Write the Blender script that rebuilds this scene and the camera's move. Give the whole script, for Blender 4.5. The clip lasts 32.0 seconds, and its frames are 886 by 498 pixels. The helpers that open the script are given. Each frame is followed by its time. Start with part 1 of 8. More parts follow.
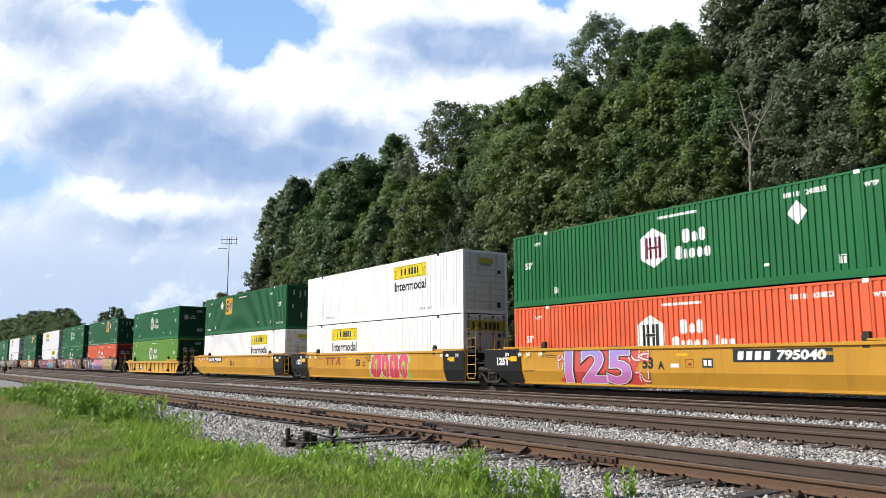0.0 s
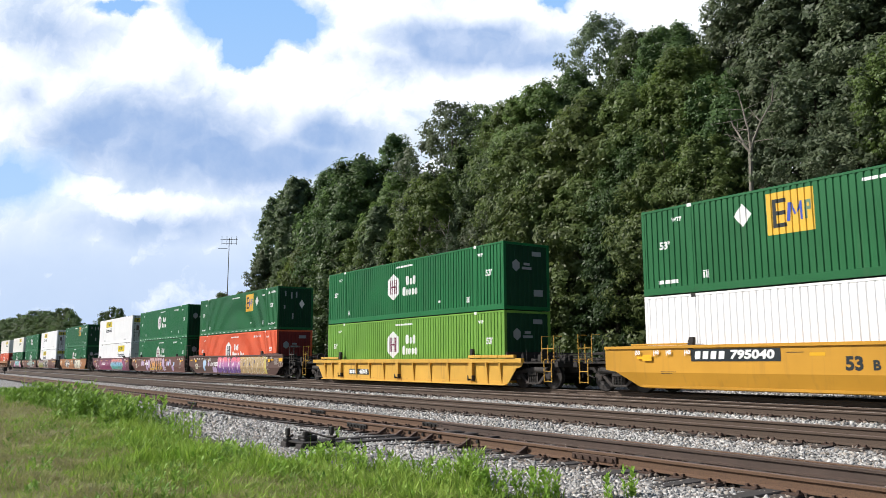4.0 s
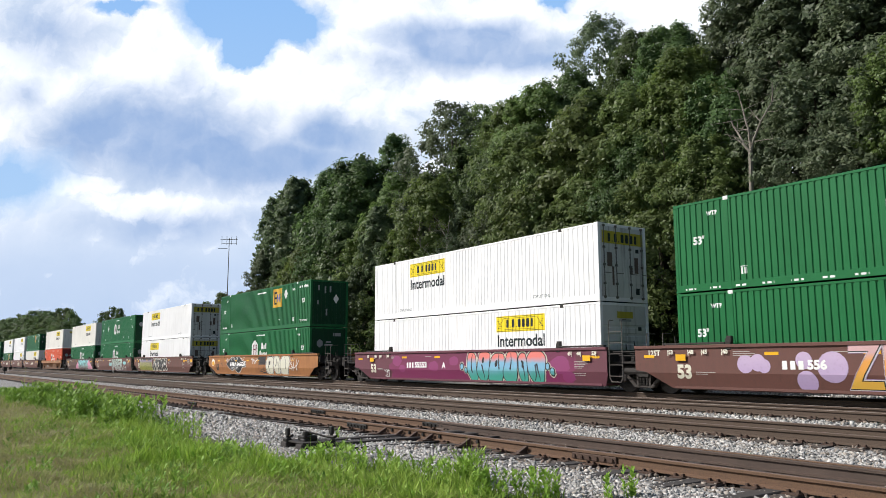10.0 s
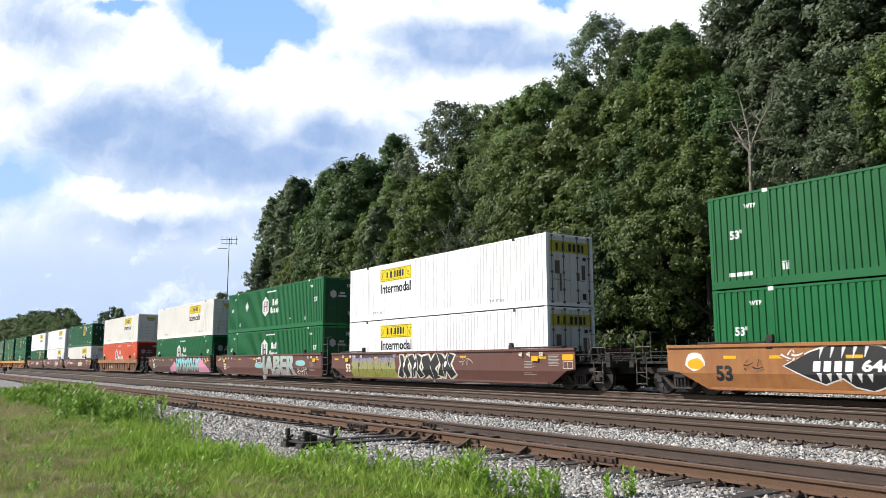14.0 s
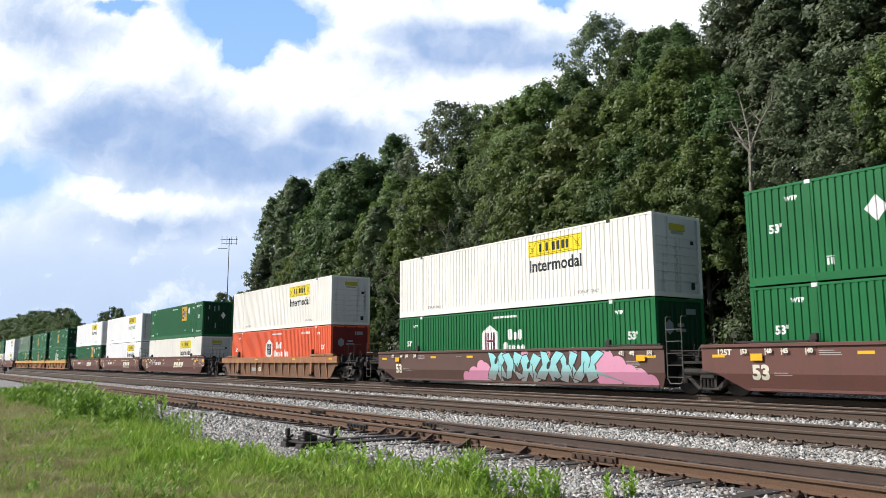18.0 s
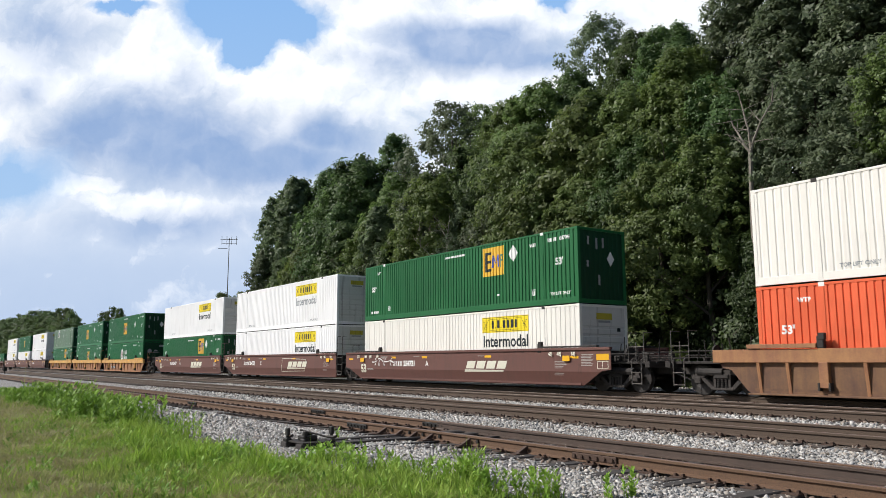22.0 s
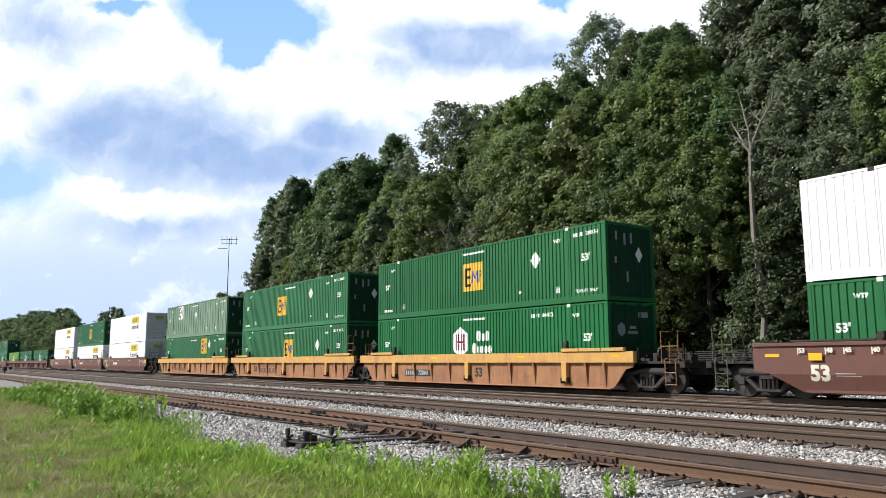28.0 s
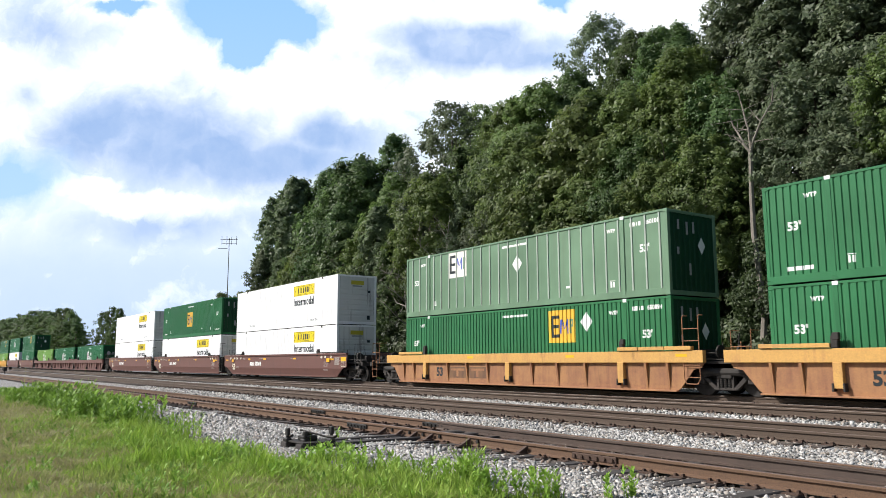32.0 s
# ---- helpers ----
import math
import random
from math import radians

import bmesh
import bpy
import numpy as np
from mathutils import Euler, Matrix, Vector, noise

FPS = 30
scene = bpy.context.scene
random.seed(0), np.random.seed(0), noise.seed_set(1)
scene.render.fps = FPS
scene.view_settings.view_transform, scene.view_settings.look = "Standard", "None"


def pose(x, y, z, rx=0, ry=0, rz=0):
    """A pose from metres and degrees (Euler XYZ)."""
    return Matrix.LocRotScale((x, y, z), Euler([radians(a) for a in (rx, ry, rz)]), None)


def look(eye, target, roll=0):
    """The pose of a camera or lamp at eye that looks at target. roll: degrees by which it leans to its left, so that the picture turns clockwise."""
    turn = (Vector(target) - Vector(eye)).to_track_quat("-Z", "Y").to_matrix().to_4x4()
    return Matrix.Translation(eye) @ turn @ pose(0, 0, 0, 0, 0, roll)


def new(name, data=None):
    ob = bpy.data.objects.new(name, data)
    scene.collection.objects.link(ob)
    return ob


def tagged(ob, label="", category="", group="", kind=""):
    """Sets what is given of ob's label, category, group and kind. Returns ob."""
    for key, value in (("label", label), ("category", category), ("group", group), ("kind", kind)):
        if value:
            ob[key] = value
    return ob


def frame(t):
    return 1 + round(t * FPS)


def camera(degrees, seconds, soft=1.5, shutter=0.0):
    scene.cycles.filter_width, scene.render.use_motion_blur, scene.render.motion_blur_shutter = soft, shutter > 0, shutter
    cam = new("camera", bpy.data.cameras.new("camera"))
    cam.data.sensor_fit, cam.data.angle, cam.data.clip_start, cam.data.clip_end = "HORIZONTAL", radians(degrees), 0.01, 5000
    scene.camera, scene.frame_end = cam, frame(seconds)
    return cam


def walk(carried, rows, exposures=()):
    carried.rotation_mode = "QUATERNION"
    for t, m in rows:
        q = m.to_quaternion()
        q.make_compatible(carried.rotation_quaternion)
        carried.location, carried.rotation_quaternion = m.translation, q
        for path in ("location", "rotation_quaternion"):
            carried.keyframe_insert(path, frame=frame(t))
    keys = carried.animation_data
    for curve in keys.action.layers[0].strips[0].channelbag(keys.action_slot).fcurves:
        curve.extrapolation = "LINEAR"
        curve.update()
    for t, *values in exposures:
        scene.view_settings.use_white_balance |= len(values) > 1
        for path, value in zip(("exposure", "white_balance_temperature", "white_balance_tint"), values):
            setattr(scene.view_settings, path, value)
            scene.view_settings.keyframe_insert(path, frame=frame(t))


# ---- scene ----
# World: x along the rails (the way the train runs), y across the tracks away from the camera, z up; z = 0 is the head of the main rails.
# ---- camera ----
cam = camera(59.62, 32.0, soft=0.65, shutter=0.06)
EYE = Vector((0.0, 0.0, 1.07))
YAW, PITCH = radians(-54.935), radians(8.291)
AIM = EYE + Vector((math.sin(YAW) * math.cos(PITCH), math.cos(YAW) * math.cos(PITCH), math.sin(PITCH)))
CAM_POSE = look(EYE, AIM, -0.139)
EXPOSURES = [(0.0, 0.08), (1.0, -0.1), (2.0, -0.33), (3.0, -0.07), (3.5, 0.06), (5.5, 0.23), (7.0, 0.28), (8.0, 0.22), (9.0, 0.21), (10.0, 0.04), (11.0, -0.14), (12.0, 0.02), (13.0, 0.18), (14.0, 0.18), (16.5, 0.18),
             (17.5, 0.18), (18.5, 0.05), (19.0, -0.02), (21.0, -0.04), (22.0, -0.05), (23.0, -0.01), (24.0, -0.18), (25.0, -0.28), (25.5, -0.17), (28.0, 0.25), (30.0, 0.38), (32.0, 0.3)]
walk(cam, [(0.0, CAM_POSE), (32.0, CAM_POSE)], EXPOSURES)

# ---- light ----
SUN_AZ = radians(219)      # clockwise from +y: the sun stands behind the camera, towards -x
SUN_EL = radians(41)
to_sun = Vector((math.sin(SUN_AZ) * math.cos(SUN_EL), math.cos(SUN_AZ) * math.cos(SUN_EL), math.sin(SUN_EL)))
sun_data = bpy.data.lights.new("sun", "SUN")
sun_data.energy, sun_data.angle, sun_data.color = 5.0, radians(0.53), (1.0, 0.96, 0.915)
sun = new("sun", sun_data)
sun.matrix_world = look((0, 0, 60), Vector((0, 0, 60)) - to_sun)
world = bpy.data.worlds.new("sky")
world.use_nodes = True
scene.world = world
wn = world.node_tree.nodes
sky = wn.new("ShaderNodeTexSky")
sky.sky_type, sky.sun_disc = "NISHITA", False
sky.sun_elevation, sky.sun_rotation = SUN_EL, SUN_AZ
sky.air_density, sky.dust_density = 1.0, 1.5
world.node_tree.links.new(sky.outputs[0], wn["Background"].inputs[0])
wn["Background"].inputs[1].default_value = 0.095

# ---- helpers for meshes ----


def mesh_of(name, bm, smooth=False):
    me = bpy.data.meshes.new(name)
    bmesh.ops.recalc_face_normals(bm, faces=bm.faces)
    bm.to_mesh(me)
    bm.free()
    if smooth:
        for p in me.polygons:
            p.use_smooth = True
    return me


def part(name, data, material, parent, label="", m=None, smooth=False):
    """Links a bmesh or a shared mesh as one object under a thing or a part."""
    me = mesh_of(name, data, smooth) if isinstance(data, bmesh.types.BMesh) else data
    if not me.materials:
        me.materials.append(None)
    ob = new(name, me)
    ob.material_slots[0].link = "OBJECT"
    ob.material_slots[0].material = material
    ob.parent = parent
    if m is not None:
        ob.matrix_basis = m
    if label:
        ob["label"] = label
    return ob


def thing(name, label, category, group="", kind="", m=None):
    ob = new(name)
    ob.empty_display_size = 0.5
    if m is not None:
        ob.matrix_basis = m
    return tagged(ob, label, category, group, kind)


CACHE = {}


def cached(key, build, smooth=False):
    if key not in CACHE:
        CACHE[key] = mesh_of(str(key[0]), build(), smooth)
    return CACHE[key]


def box(bm, x0, x1, y0, y1, z0, z1, bevel=0.0):
    v = [bm.verts.new((x, y, z)) for x in (x0, x1) for y in (y0, y1) for z in (z0, z1)]
    fs = [bm.faces.new([v[i] for i in q]) for q in ((0, 1, 3, 2), (4, 6, 7, 5), (0, 4, 5, 1), (2, 3, 7, 6), (0, 2, 6, 4), (1, 5, 7, 3))]
    if bevel:
        es = list({e for f in fs for e in f.edges})
        bmesh.ops.bevel(bm, geom=es, offset=bevel, segments=1, affect="EDGES")
    return bm


def prism(bm, pts, y0, y1):
    """A plate with the outline pts in x and z, from y0 to y1."""
    a = [bm.verts.new((x, y0, z)) for x, z in pts]
    b = [bm.verts.new((x, y1, z)) for x, z in pts]
    bm.faces.new(a)
    bm.faces.new(b[::-1])
    n = len(pts)
    for i in range(n):
        bm.faces.new((a[i], b[i], b[(i + 1) % n], a[(i + 1) % n]))
    return bm


def prism_x(bm, pts, x0, x1):
    """A bar with the section pts in y and z, from x0 to x1."""
    a = [bm.verts.new((x0, y, z)) for y, z in pts]
    b = [bm.verts.new((x1, y, z)) for y, z in pts]
    bm.faces.new(a)
    bm.faces.new(b[::-1])
    n = len(pts)
    for i in range(n):
        bm.faces.new((a[i], b[i], b[(i + 1) % n], a[(i + 1) % n]))
    return bm


def tube(bm, p, q, r0, r1=None, n=6):
    """A tapered round bar from p to q."""
    p, q = Vector(p), Vector(q)
    r1 = r0 if r1 is None else r1
    d = (q - p).normalized()
    u = d.orthogonal().normalized()
    w = d.cross(u)
    rings = []
    for c, r in ((p, r0), (q, r1)):
        rings.append([bm.verts.new(c + (u * math.cos(a) + w * math.sin(a)) * r) for a in [2 * math.pi * i / n for i in range(n)]])
    for i in range(n):
        bm.faces.new((rings[0][i], rings[0][(i + 1) % n], rings[1][(i + 1) % n], rings[1][i]))
    bm.faces.new(rings[0][::-1])
    bm.faces.new(rings[1])
    return bm


def raw_mesh(name, verts, faces):
    """A mesh from numpy arrays: verts (n, 3) and faces (m, k), all with k corners."""
    me = bpy.data.meshes.new(name)
    k = faces.shape[1]
    me.vertices.add(len(verts))
    me.vertices.foreach_set("co", np.ascontiguousarray(verts, dtype=np.float32).ravel())
    me.loops.add(faces.size)
    me.loops.foreach_set("vertex_index", np.ascontiguousarray(faces, dtype=np.int32).ravel())
    me.polygons.add(len(faces))
    me.polygons.foreach_set("loop_start", np.arange(0, faces.size, k, dtype=np.int32))
    me.update(calc_edges=True)
    return me


# ---- materials ----


class Nodes:
    """A small builder for node materials."""

    def __init__(self, name):
        self.mat = bpy.data.materials.new(name)
        self.mat.use_nodes = True
        self.tree = self.mat.node_tree
        self.bsdf = self.tree.nodes["Principled BSDF"]
        self.coord = self.add("ShaderNodeTexCoord").outputs["Object"]
        self.rand = self.add("ShaderNodeObjectInfo").outputs["Random"]

    def add(self, kind):
        return self.tree.nodes.new(kind)

    def put(self, a, b):
        if hasattr(a, "is_linked") or isinstance(a, bpy.types.NodeSocket):
            self.tree.links.new(a, b)
        else:
            b.default_value = a

    def noise(self, scale, detail=4.0, rough=0.55, stretch=None, seeded=True, coord=None):
        n = self.add("ShaderNodeTexNoise")
        n.noise_dimensions = "4D"
        n.inputs["Scale"].default_value, n.inputs["Detail"].default_value, n.inputs["Roughness"].default_value = scale, detail, rough
        c = coord or self.coord
        if stretch:
            mp = self.add("ShaderNodeMapping")
            mp.inputs["Scale"].default_value = stretch
            self.put(c, mp.inputs["Vector"])
            c = mp.outputs[0]
        self.put(c, n.inputs["Vector"])
        if seeded:
            self.put(self.math("MULTIPLY", self.rand, 37.0), n.inputs["W"])
        return n.outputs["Fac"]

    def math(self, op, a, b=0.0, c=0.0, clamp=False):
        n = self.add("ShaderNodeMath")
        n.operation, n.use_clamp = op, clamp
        for v, s in zip((a, b, c), n.inputs):
            self.put(v, s)
        return n.outputs[0]

    def ramp(self, fac, lo, hi, a=0.0, b=1.0):
        n = self.add("ShaderNodeMapRange")
        for v, s in zip((fac, lo, hi, a, b), n.inputs):
            self.put(v, s)
        return n.outputs[0]

    def mix(self, fac, a, b, blend="MIX"):
        n = self.add("ShaderNodeMix")
        n.data_type, n.blend_type = "RGBA", blend
        for v, s in zip((fac, a, b), (n.inputs[0], n.inputs[6], n.inputs[7])):
            self.put((*v, 1.0) if isinstance(v, tuple) and len(v) == 3 else v, s)
        return n.outputs[2]

    def bump(self, height, dist, strength=1.0):
        n = self.add("ShaderNodeBump")
        n.inputs["Strength"].default_value, n.inputs["Distance"].default_value = strength, dist
        self.put(height, n.inputs["Height"])
        self.put(n.outputs[0], self.bsdf.inputs["Normal"])

    def done(self, color, rough, metal=0.0):
        self.put((*color, 1.0) if isinstance(color, tuple) else color, self.bsdf.inputs["Base Color"])
        self.put(rough, self.bsdf.inputs["Roughness"])
        self.put(metal, self.bsdf.inputs["Metallic"])
        return self.mat


def shade(c, f):
    return tuple(min(1.0, v * f) for v in c)


def paint(name, color, dirt=(0.12, 0.10, 0.08), amount=0.25, rough=0.45, spread=0.12):
    """Weathered vehicle paint: faded patches, streaks that run down, fine grain."""
    k = Nodes(name)
    fade = k.noise(0.55, 3)
    streak = k.noise(1.0, 5, stretch=(5.0, 5.0, 0.35))
    grain = k.noise(30.0, 3)
    base = k.mix(k.ramp(fade, 0.3, 0.7), shade(color, 1 - spread), shade(color, 1 + spread))
    base = k.mix(k.math("MULTIPLY", k.ramp(streak, 0.55, 0.8), amount), base, dirt)
    base = k.mix(k.math("MULTIPLY", k.ramp(grain, 0.62, 0.8), amount * 0.6), base, dirt)
    k.bump(grain, 0.002, 0.25)
    k.bsdf.inputs["Specular IOR Level"].default_value = 0.25
    return k.done(base, k.ramp(fade, 0.2, 0.8, rough - 0.06, rough + 0.14))


def rusty(name, color, rust=(0.16, 0.07, 0.035), lo=0.5, hi=0.66, rough=0.65):
    """Old paint that has rusted through in patches."""
    k = Nodes(name)
    big = k.noise(1.1, 6, 0.65)
    streak = k.noise(1.0, 4, stretch=(6.0, 6.0, 0.6))
    m = k.ramp(k.math("ADD", k.math("MULTIPLY", big, 0.6), k.math("MULTIPLY", streak, 0.4)), lo, hi)
    fine = k.noise(24.0, 4)
    base = k.mix(k.ramp(fine, 0.3, 0.75), shade(color, 0.85), shade(color, 1.12))
    base = k.mix(m, base, k.mix(fine, shade(rust, 0.7), shade(rust, 1.4)))
    stain = k.noise(2.6, 5, 0.7, stretch=(1.0, 1.0, 0.45))
    base = k.mix(k.math("MULTIPLY", k.ramp(stain, 0.60, 0.72), 0.45), base, shade(rust, 0.45))
    base = k.mix(k.math("MULTIPLY", k.ramp(stain, 0.40, 0.30), 0.30), base, shade(color, 1.35))
    k.bump(fine, 0.003, 0.4)
    return k.done(base, k.ramp(fine, 0.2, 0.8, rough - 0.1, rough + 0.15))


def plain(name, color, rough=0.6, metal=0.0, spread=0.2, scale=8.0):
    k = Nodes(name)
    n = k.noise(scale, 5)
    k.bump(k.noise(scale * 6, 3), 0.002, 0.3)
    return k.done(k.mix(n, shade(color, 1 - spread), shade(color, 1 + spread)), rough, metal)


GREEN = paint("container_green", (0.008, 0.135, 0.040), amount=0.12)
EMP_GREEN = paint("container_green_deep", (0.012, 0.120, 0.038), amount=0.15)
WORN_GREEN = paint("container_green_worn", (0.026, 0.150, 0.058), dirt=(0.10, 0.16, 0.10), amount=0.25, spread=0.16)
OLD_GREEN = paint("container_green_faded", (0.135, 0.230, 0.145), amount=0.25, spread=0.18)
LIME = paint("container_lime", (0.155, 0.330, 0.050), amount=0.12)
ORANGE = paint("container_orange", (0.72, 0.128, 0.052), amount=0.10)
WHITE = paint("container_white", (0.86, 0.86, 0.86), dirt=(0.40, 0.36, 0.31), amount=0.30, spread=0.04)
CREAM = paint("container_cream", (0.80, 0.775, 0.715), dirt=(0.36, 0.32, 0.25), amount=0.30, spread=0.05)
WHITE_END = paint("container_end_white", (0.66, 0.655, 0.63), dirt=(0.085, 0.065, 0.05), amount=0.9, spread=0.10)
DECAL_WHITE = paint("decal_white", (0.80, 0.80, 0.78), dirt=(0.3, 0.3, 0.25), amount=0.15, spread=0.04)
DECAL_YELLOW = paint("decal_yellow", (0.82, 0.64, 0.025), amount=0.1, spread=0.05)
DECAL_GOLD = paint("decal_gold", (0.72, 0.44, 0.05), amount=0.1, spread=0.06)
DECAL_DARK = paint("decal_dark", (0.022, 0.030, 0.034), amount=0.05, spread=0.1)
DECAL_GREY = paint("decal_grey", (0.30, 0.32, 0.33), amount=0.1, spread=0.1)
DECAL_MAROON = paint("decal_maroon", (0.16, 0.012, 0.05), amount=0.05, spread=0.1)
DECAL_BLUE = paint("decal_blue", (0.05, 0.09, 0.42), amount=0.05, spread=0.1)
WELL_YELLOW = paint("well_yellow", (0.53, 0.270, 0.030), dirt=(0.16, 0.09, 0.04), amount=0.35, rough=0.5)
WELL_BRIGHT = paint("well_bright_yellow", (0.60, 0.345, 0.060), dirt=(0.20, 0.11, 0.05), amount=0.6, rough=0.5)
WELL_TAN = rusty("well_rusty_yellow", (0.36, 0.175, 0.070), rust=(0.20, 0.085, 0.045), lo=0.40, hi=0.64)
WELL_RUST = rusty("well_dark_rust", (0.190, 0.098, 0.042), rust=(0.085, 0.040, 0.026), lo=0.38, hi=0.62)
WELL_CHORD = rusty("well_chord_yellow", (0.56, 0.315, 0.085), rust=(0.32, 0.145, 0.065), lo=0.5, hi=0.75)
WELL_ORANGE = rusty("well_rusty_orange", (0.36, 0.15, 0.045), rust=(0.22, 0.085, 0.03), lo=0.45, hi=0.7)
WELL_BROWN = rusty("well_brown", (0.125, 0.050, 0.038), rust=(0.085, 0.040, 0.030), lo=0.5, hi=0.75)
WELL_DARKBROWN = rusty("well_dark_brown", (0.095, 0.048, 0.036), rust=(0.065, 0.034, 0.026), lo=0.5, hi=0.75)
WELL_PLUM = rusty("well_plum", (0.130, 0.038, 0.055), rust=(0.085, 0.036, 0.034), lo=0.5, hi=0.78)
BLACK_PAINT = paint("black_paint", (0.010, 0.010, 0.011), dirt=(0.05, 0.035, 0.025), amount=0.3, rough=0.75)
# Green and orange ends: shade on faces turned from the sun is painted in.
GREEN_END_SHADED = paint("container_end_green_shaded", (0.006, 0.048, 0.020), dirt=(0.02, 0.02, 0.018), amount=0.4, rough=0.6)
ORANGE_END_SHADED = paint("container_end_orange_shaded", (0.19, 0.026, 0.024), dirt=(0.03, 0.02, 0.018), amount=0.4, rough=0.6)
END_YELLOW = paint("end_sign_yellow", (0.50, 0.42, 0.05), dirt=(0.08, 0.07, 0.05), amount=0.6)
END_RUST = paint("end_rubbed_rust", (0.14, 0.10, 0.085), dirt=(0.04, 0.03, 0.025), amount=0.6)
IRON = plain("dirty_iron", (0.028, 0.024, 0.021), 0.75, 0.2, 0.4)
GREASE = plain("greasy_iron", (0.022, 0.020, 0.018), 0.55, 0.3, 0.4)
GALV = plain("grab_iron_steel", (0.15, 0.135, 0.12), 0.5, 0.4, 0.2)
# ---- ground, ballast and tracks ----
LEFT, RIGHT = -900.0, 90.0
MAIN_Y, PASS_Y, MID_Y, SIDE_Y = 21.94, 17.5, 13.6, 9.38       # centre lines of the four tracks
PASS_Z, MID_Z, SIDE_Z = 0.0, -0.12, -0.25                     # heads of their rails
GAUGE_HALF = 0.7525


def gravel(name, a, b, brown, scale):
    """Crushed stone: cells of different greys, dark gaps, brown dust near the rails."""
    k = Nodes(name)
    v = k.add("ShaderNodeTexVoronoi")
    v.inputs["Scale"].default_value = scale
    k.put(k.coord, v.inputs["Vector"])
    e = k.add("ShaderNodeTexVoronoi")
    e.feature = "DISTANCE_TO_EDGE"
    e.inputs["Scale"].default_value = scale
    k.put(k.coord, e.inputs["Vector"])
    sep = k.add("ShaderNodeSeparateColor")
    k.put(v.outputs["Color"], sep.inputs[0])
    tone = k.mix(sep.outputs[0], a, b)
    tone = k.mix(k.math("MULTIPLY", k.ramp(sep.outputs[1], 0.7, 0.9), 0.5), tone, brown)
    gap = k.ramp(e.outputs["Distance"], 0.0, 0.10)
    tone = k.mix(gap, shade(a, 0.35), tone)
    wide = k.noise(0.45, 4, seeded=False)
    tone = k.mix(k.math("MULTIPLY", k.ramp(wide, 0.45, 0.75), 0.35), tone, brown)
    k.bump(k.math("ADD", gap, k.math("MULTIPLY", sep.outputs[2], 0.6)), 0.03, 0.8)
    return k.done(tone, 0.9)


def stone_mat(name, a, b, brown):
    k = Nodes(name)
    isl = k.add("ShaderNodeNewGeometry").outputs["Random Per Island"]
    fine = k.noise(45.0, 4, seeded=False)
    tone = k.mix(isl, a, b)
    tone = k.mix(k.math("MULTIPLY", k.ramp(k.math("FRACT", k.math("MULTIPLY", isl, 17.3)), 0.7, 0.95), 0.7), tone, brown)
    tone = k.mix(k.math("MULTIPLY", k.ramp(fine, 0.4, 0.8), 0.4), tone, shade(a, 0.6))
    k.bump(fine, 0.004, 0.5)
    return k.done(tone, 0.88)


def ground_mat():
    k = Nodes("meadow_soil")
    wide = k.noise(0.09, 5, seeded=False)
    mid = k.noise(1.3, 5, seeded=False)
    fine = k.noise(26.0, 5, 0.7, seeded=False)
    tone = k.mix(k.ramp(mid, 0.35, 0.68), (0.11, 0.165, 0.034), (0.20, 0.19, 0.075))
    tone = k.mix(k.ramp(wide, 0.4, 0.65), tone, (0.10, 0.155, 0.032))
    tone = k.mix(k.ramp(fine, 0.35, 0.7), shade((0.07, 0.075, 0.03), 0.7), tone)
    k.bump(fine, 0.05, 0.8)
    return k.done(tone, 0.95)


BALLAST = gravel("ballast_gravel", (0.19, 0.19, 0.19), (0.47, 0.46, 0.44), (0.26, 0.20, 0.15), 17.0)
DUSTY = gravel("dusty_ballast", (0.080, 0.065, 0.054), (0.18, 0.150, 0.125), (0.09, 0.064, 0.048), 17.0)
STONE = stone_mat("ballast_stone", (0.13, 0.128, 0.124), (0.62, 0.60, 0.565), (0.33, 0.27, 0.21))
SOIL = ground_mat()


def rail_mat(name, a, b, c):
    k = Nodes(name)
    n = k.noise(2.2, 5, stretch=(0.3, 1, 1), seeded=False)
    fine = k.noise(60.0, 4, seeded=False)
    tone = k.mix(n, a, b)
    tone = k.mix(k.ramp(fine, 0.4, 0.8), tone, c)
    k.bump(fine, 0.003, 0.5)
    return k.done(tone, 0.8)


RAIL = rail_mat("rail_rust", (0.096, 0.052, 0.028), (0.158, 0.088, 0.048), (0.064, 0.037, 0.025))
RAIL_MAIN = rail_mat("rail_main", (0.062, 0.041, 0.028), (0.106, 0.071, 0.048), (0.044, 0.030, 0.022))
RAIL_HEAD = plain("rail_head_steel", (0.20, 0.165, 0.145), 0.5, 0.5, 0.2, 3.0)
RAIL_HEAD_DULL = plain("rail_head_dull", (0.125, 0.085, 0.070), 0.65, 0.3, 0.25, 3.0)
TIE = plain("weathered_tie_wood", (0.066, 0.052, 0.043), 0.9, 0.0, 0.45, 5.0)
TIE_DARK = plain("creosoted_timber", (0.040, 0.034, 0.031), 0.85, 0.0, 0.4, 5.0)
SPIKE = plain("rusty_fastening", (0.075, 0.045, 0.032), 0.8, 0.2, 0.3, 10.0)


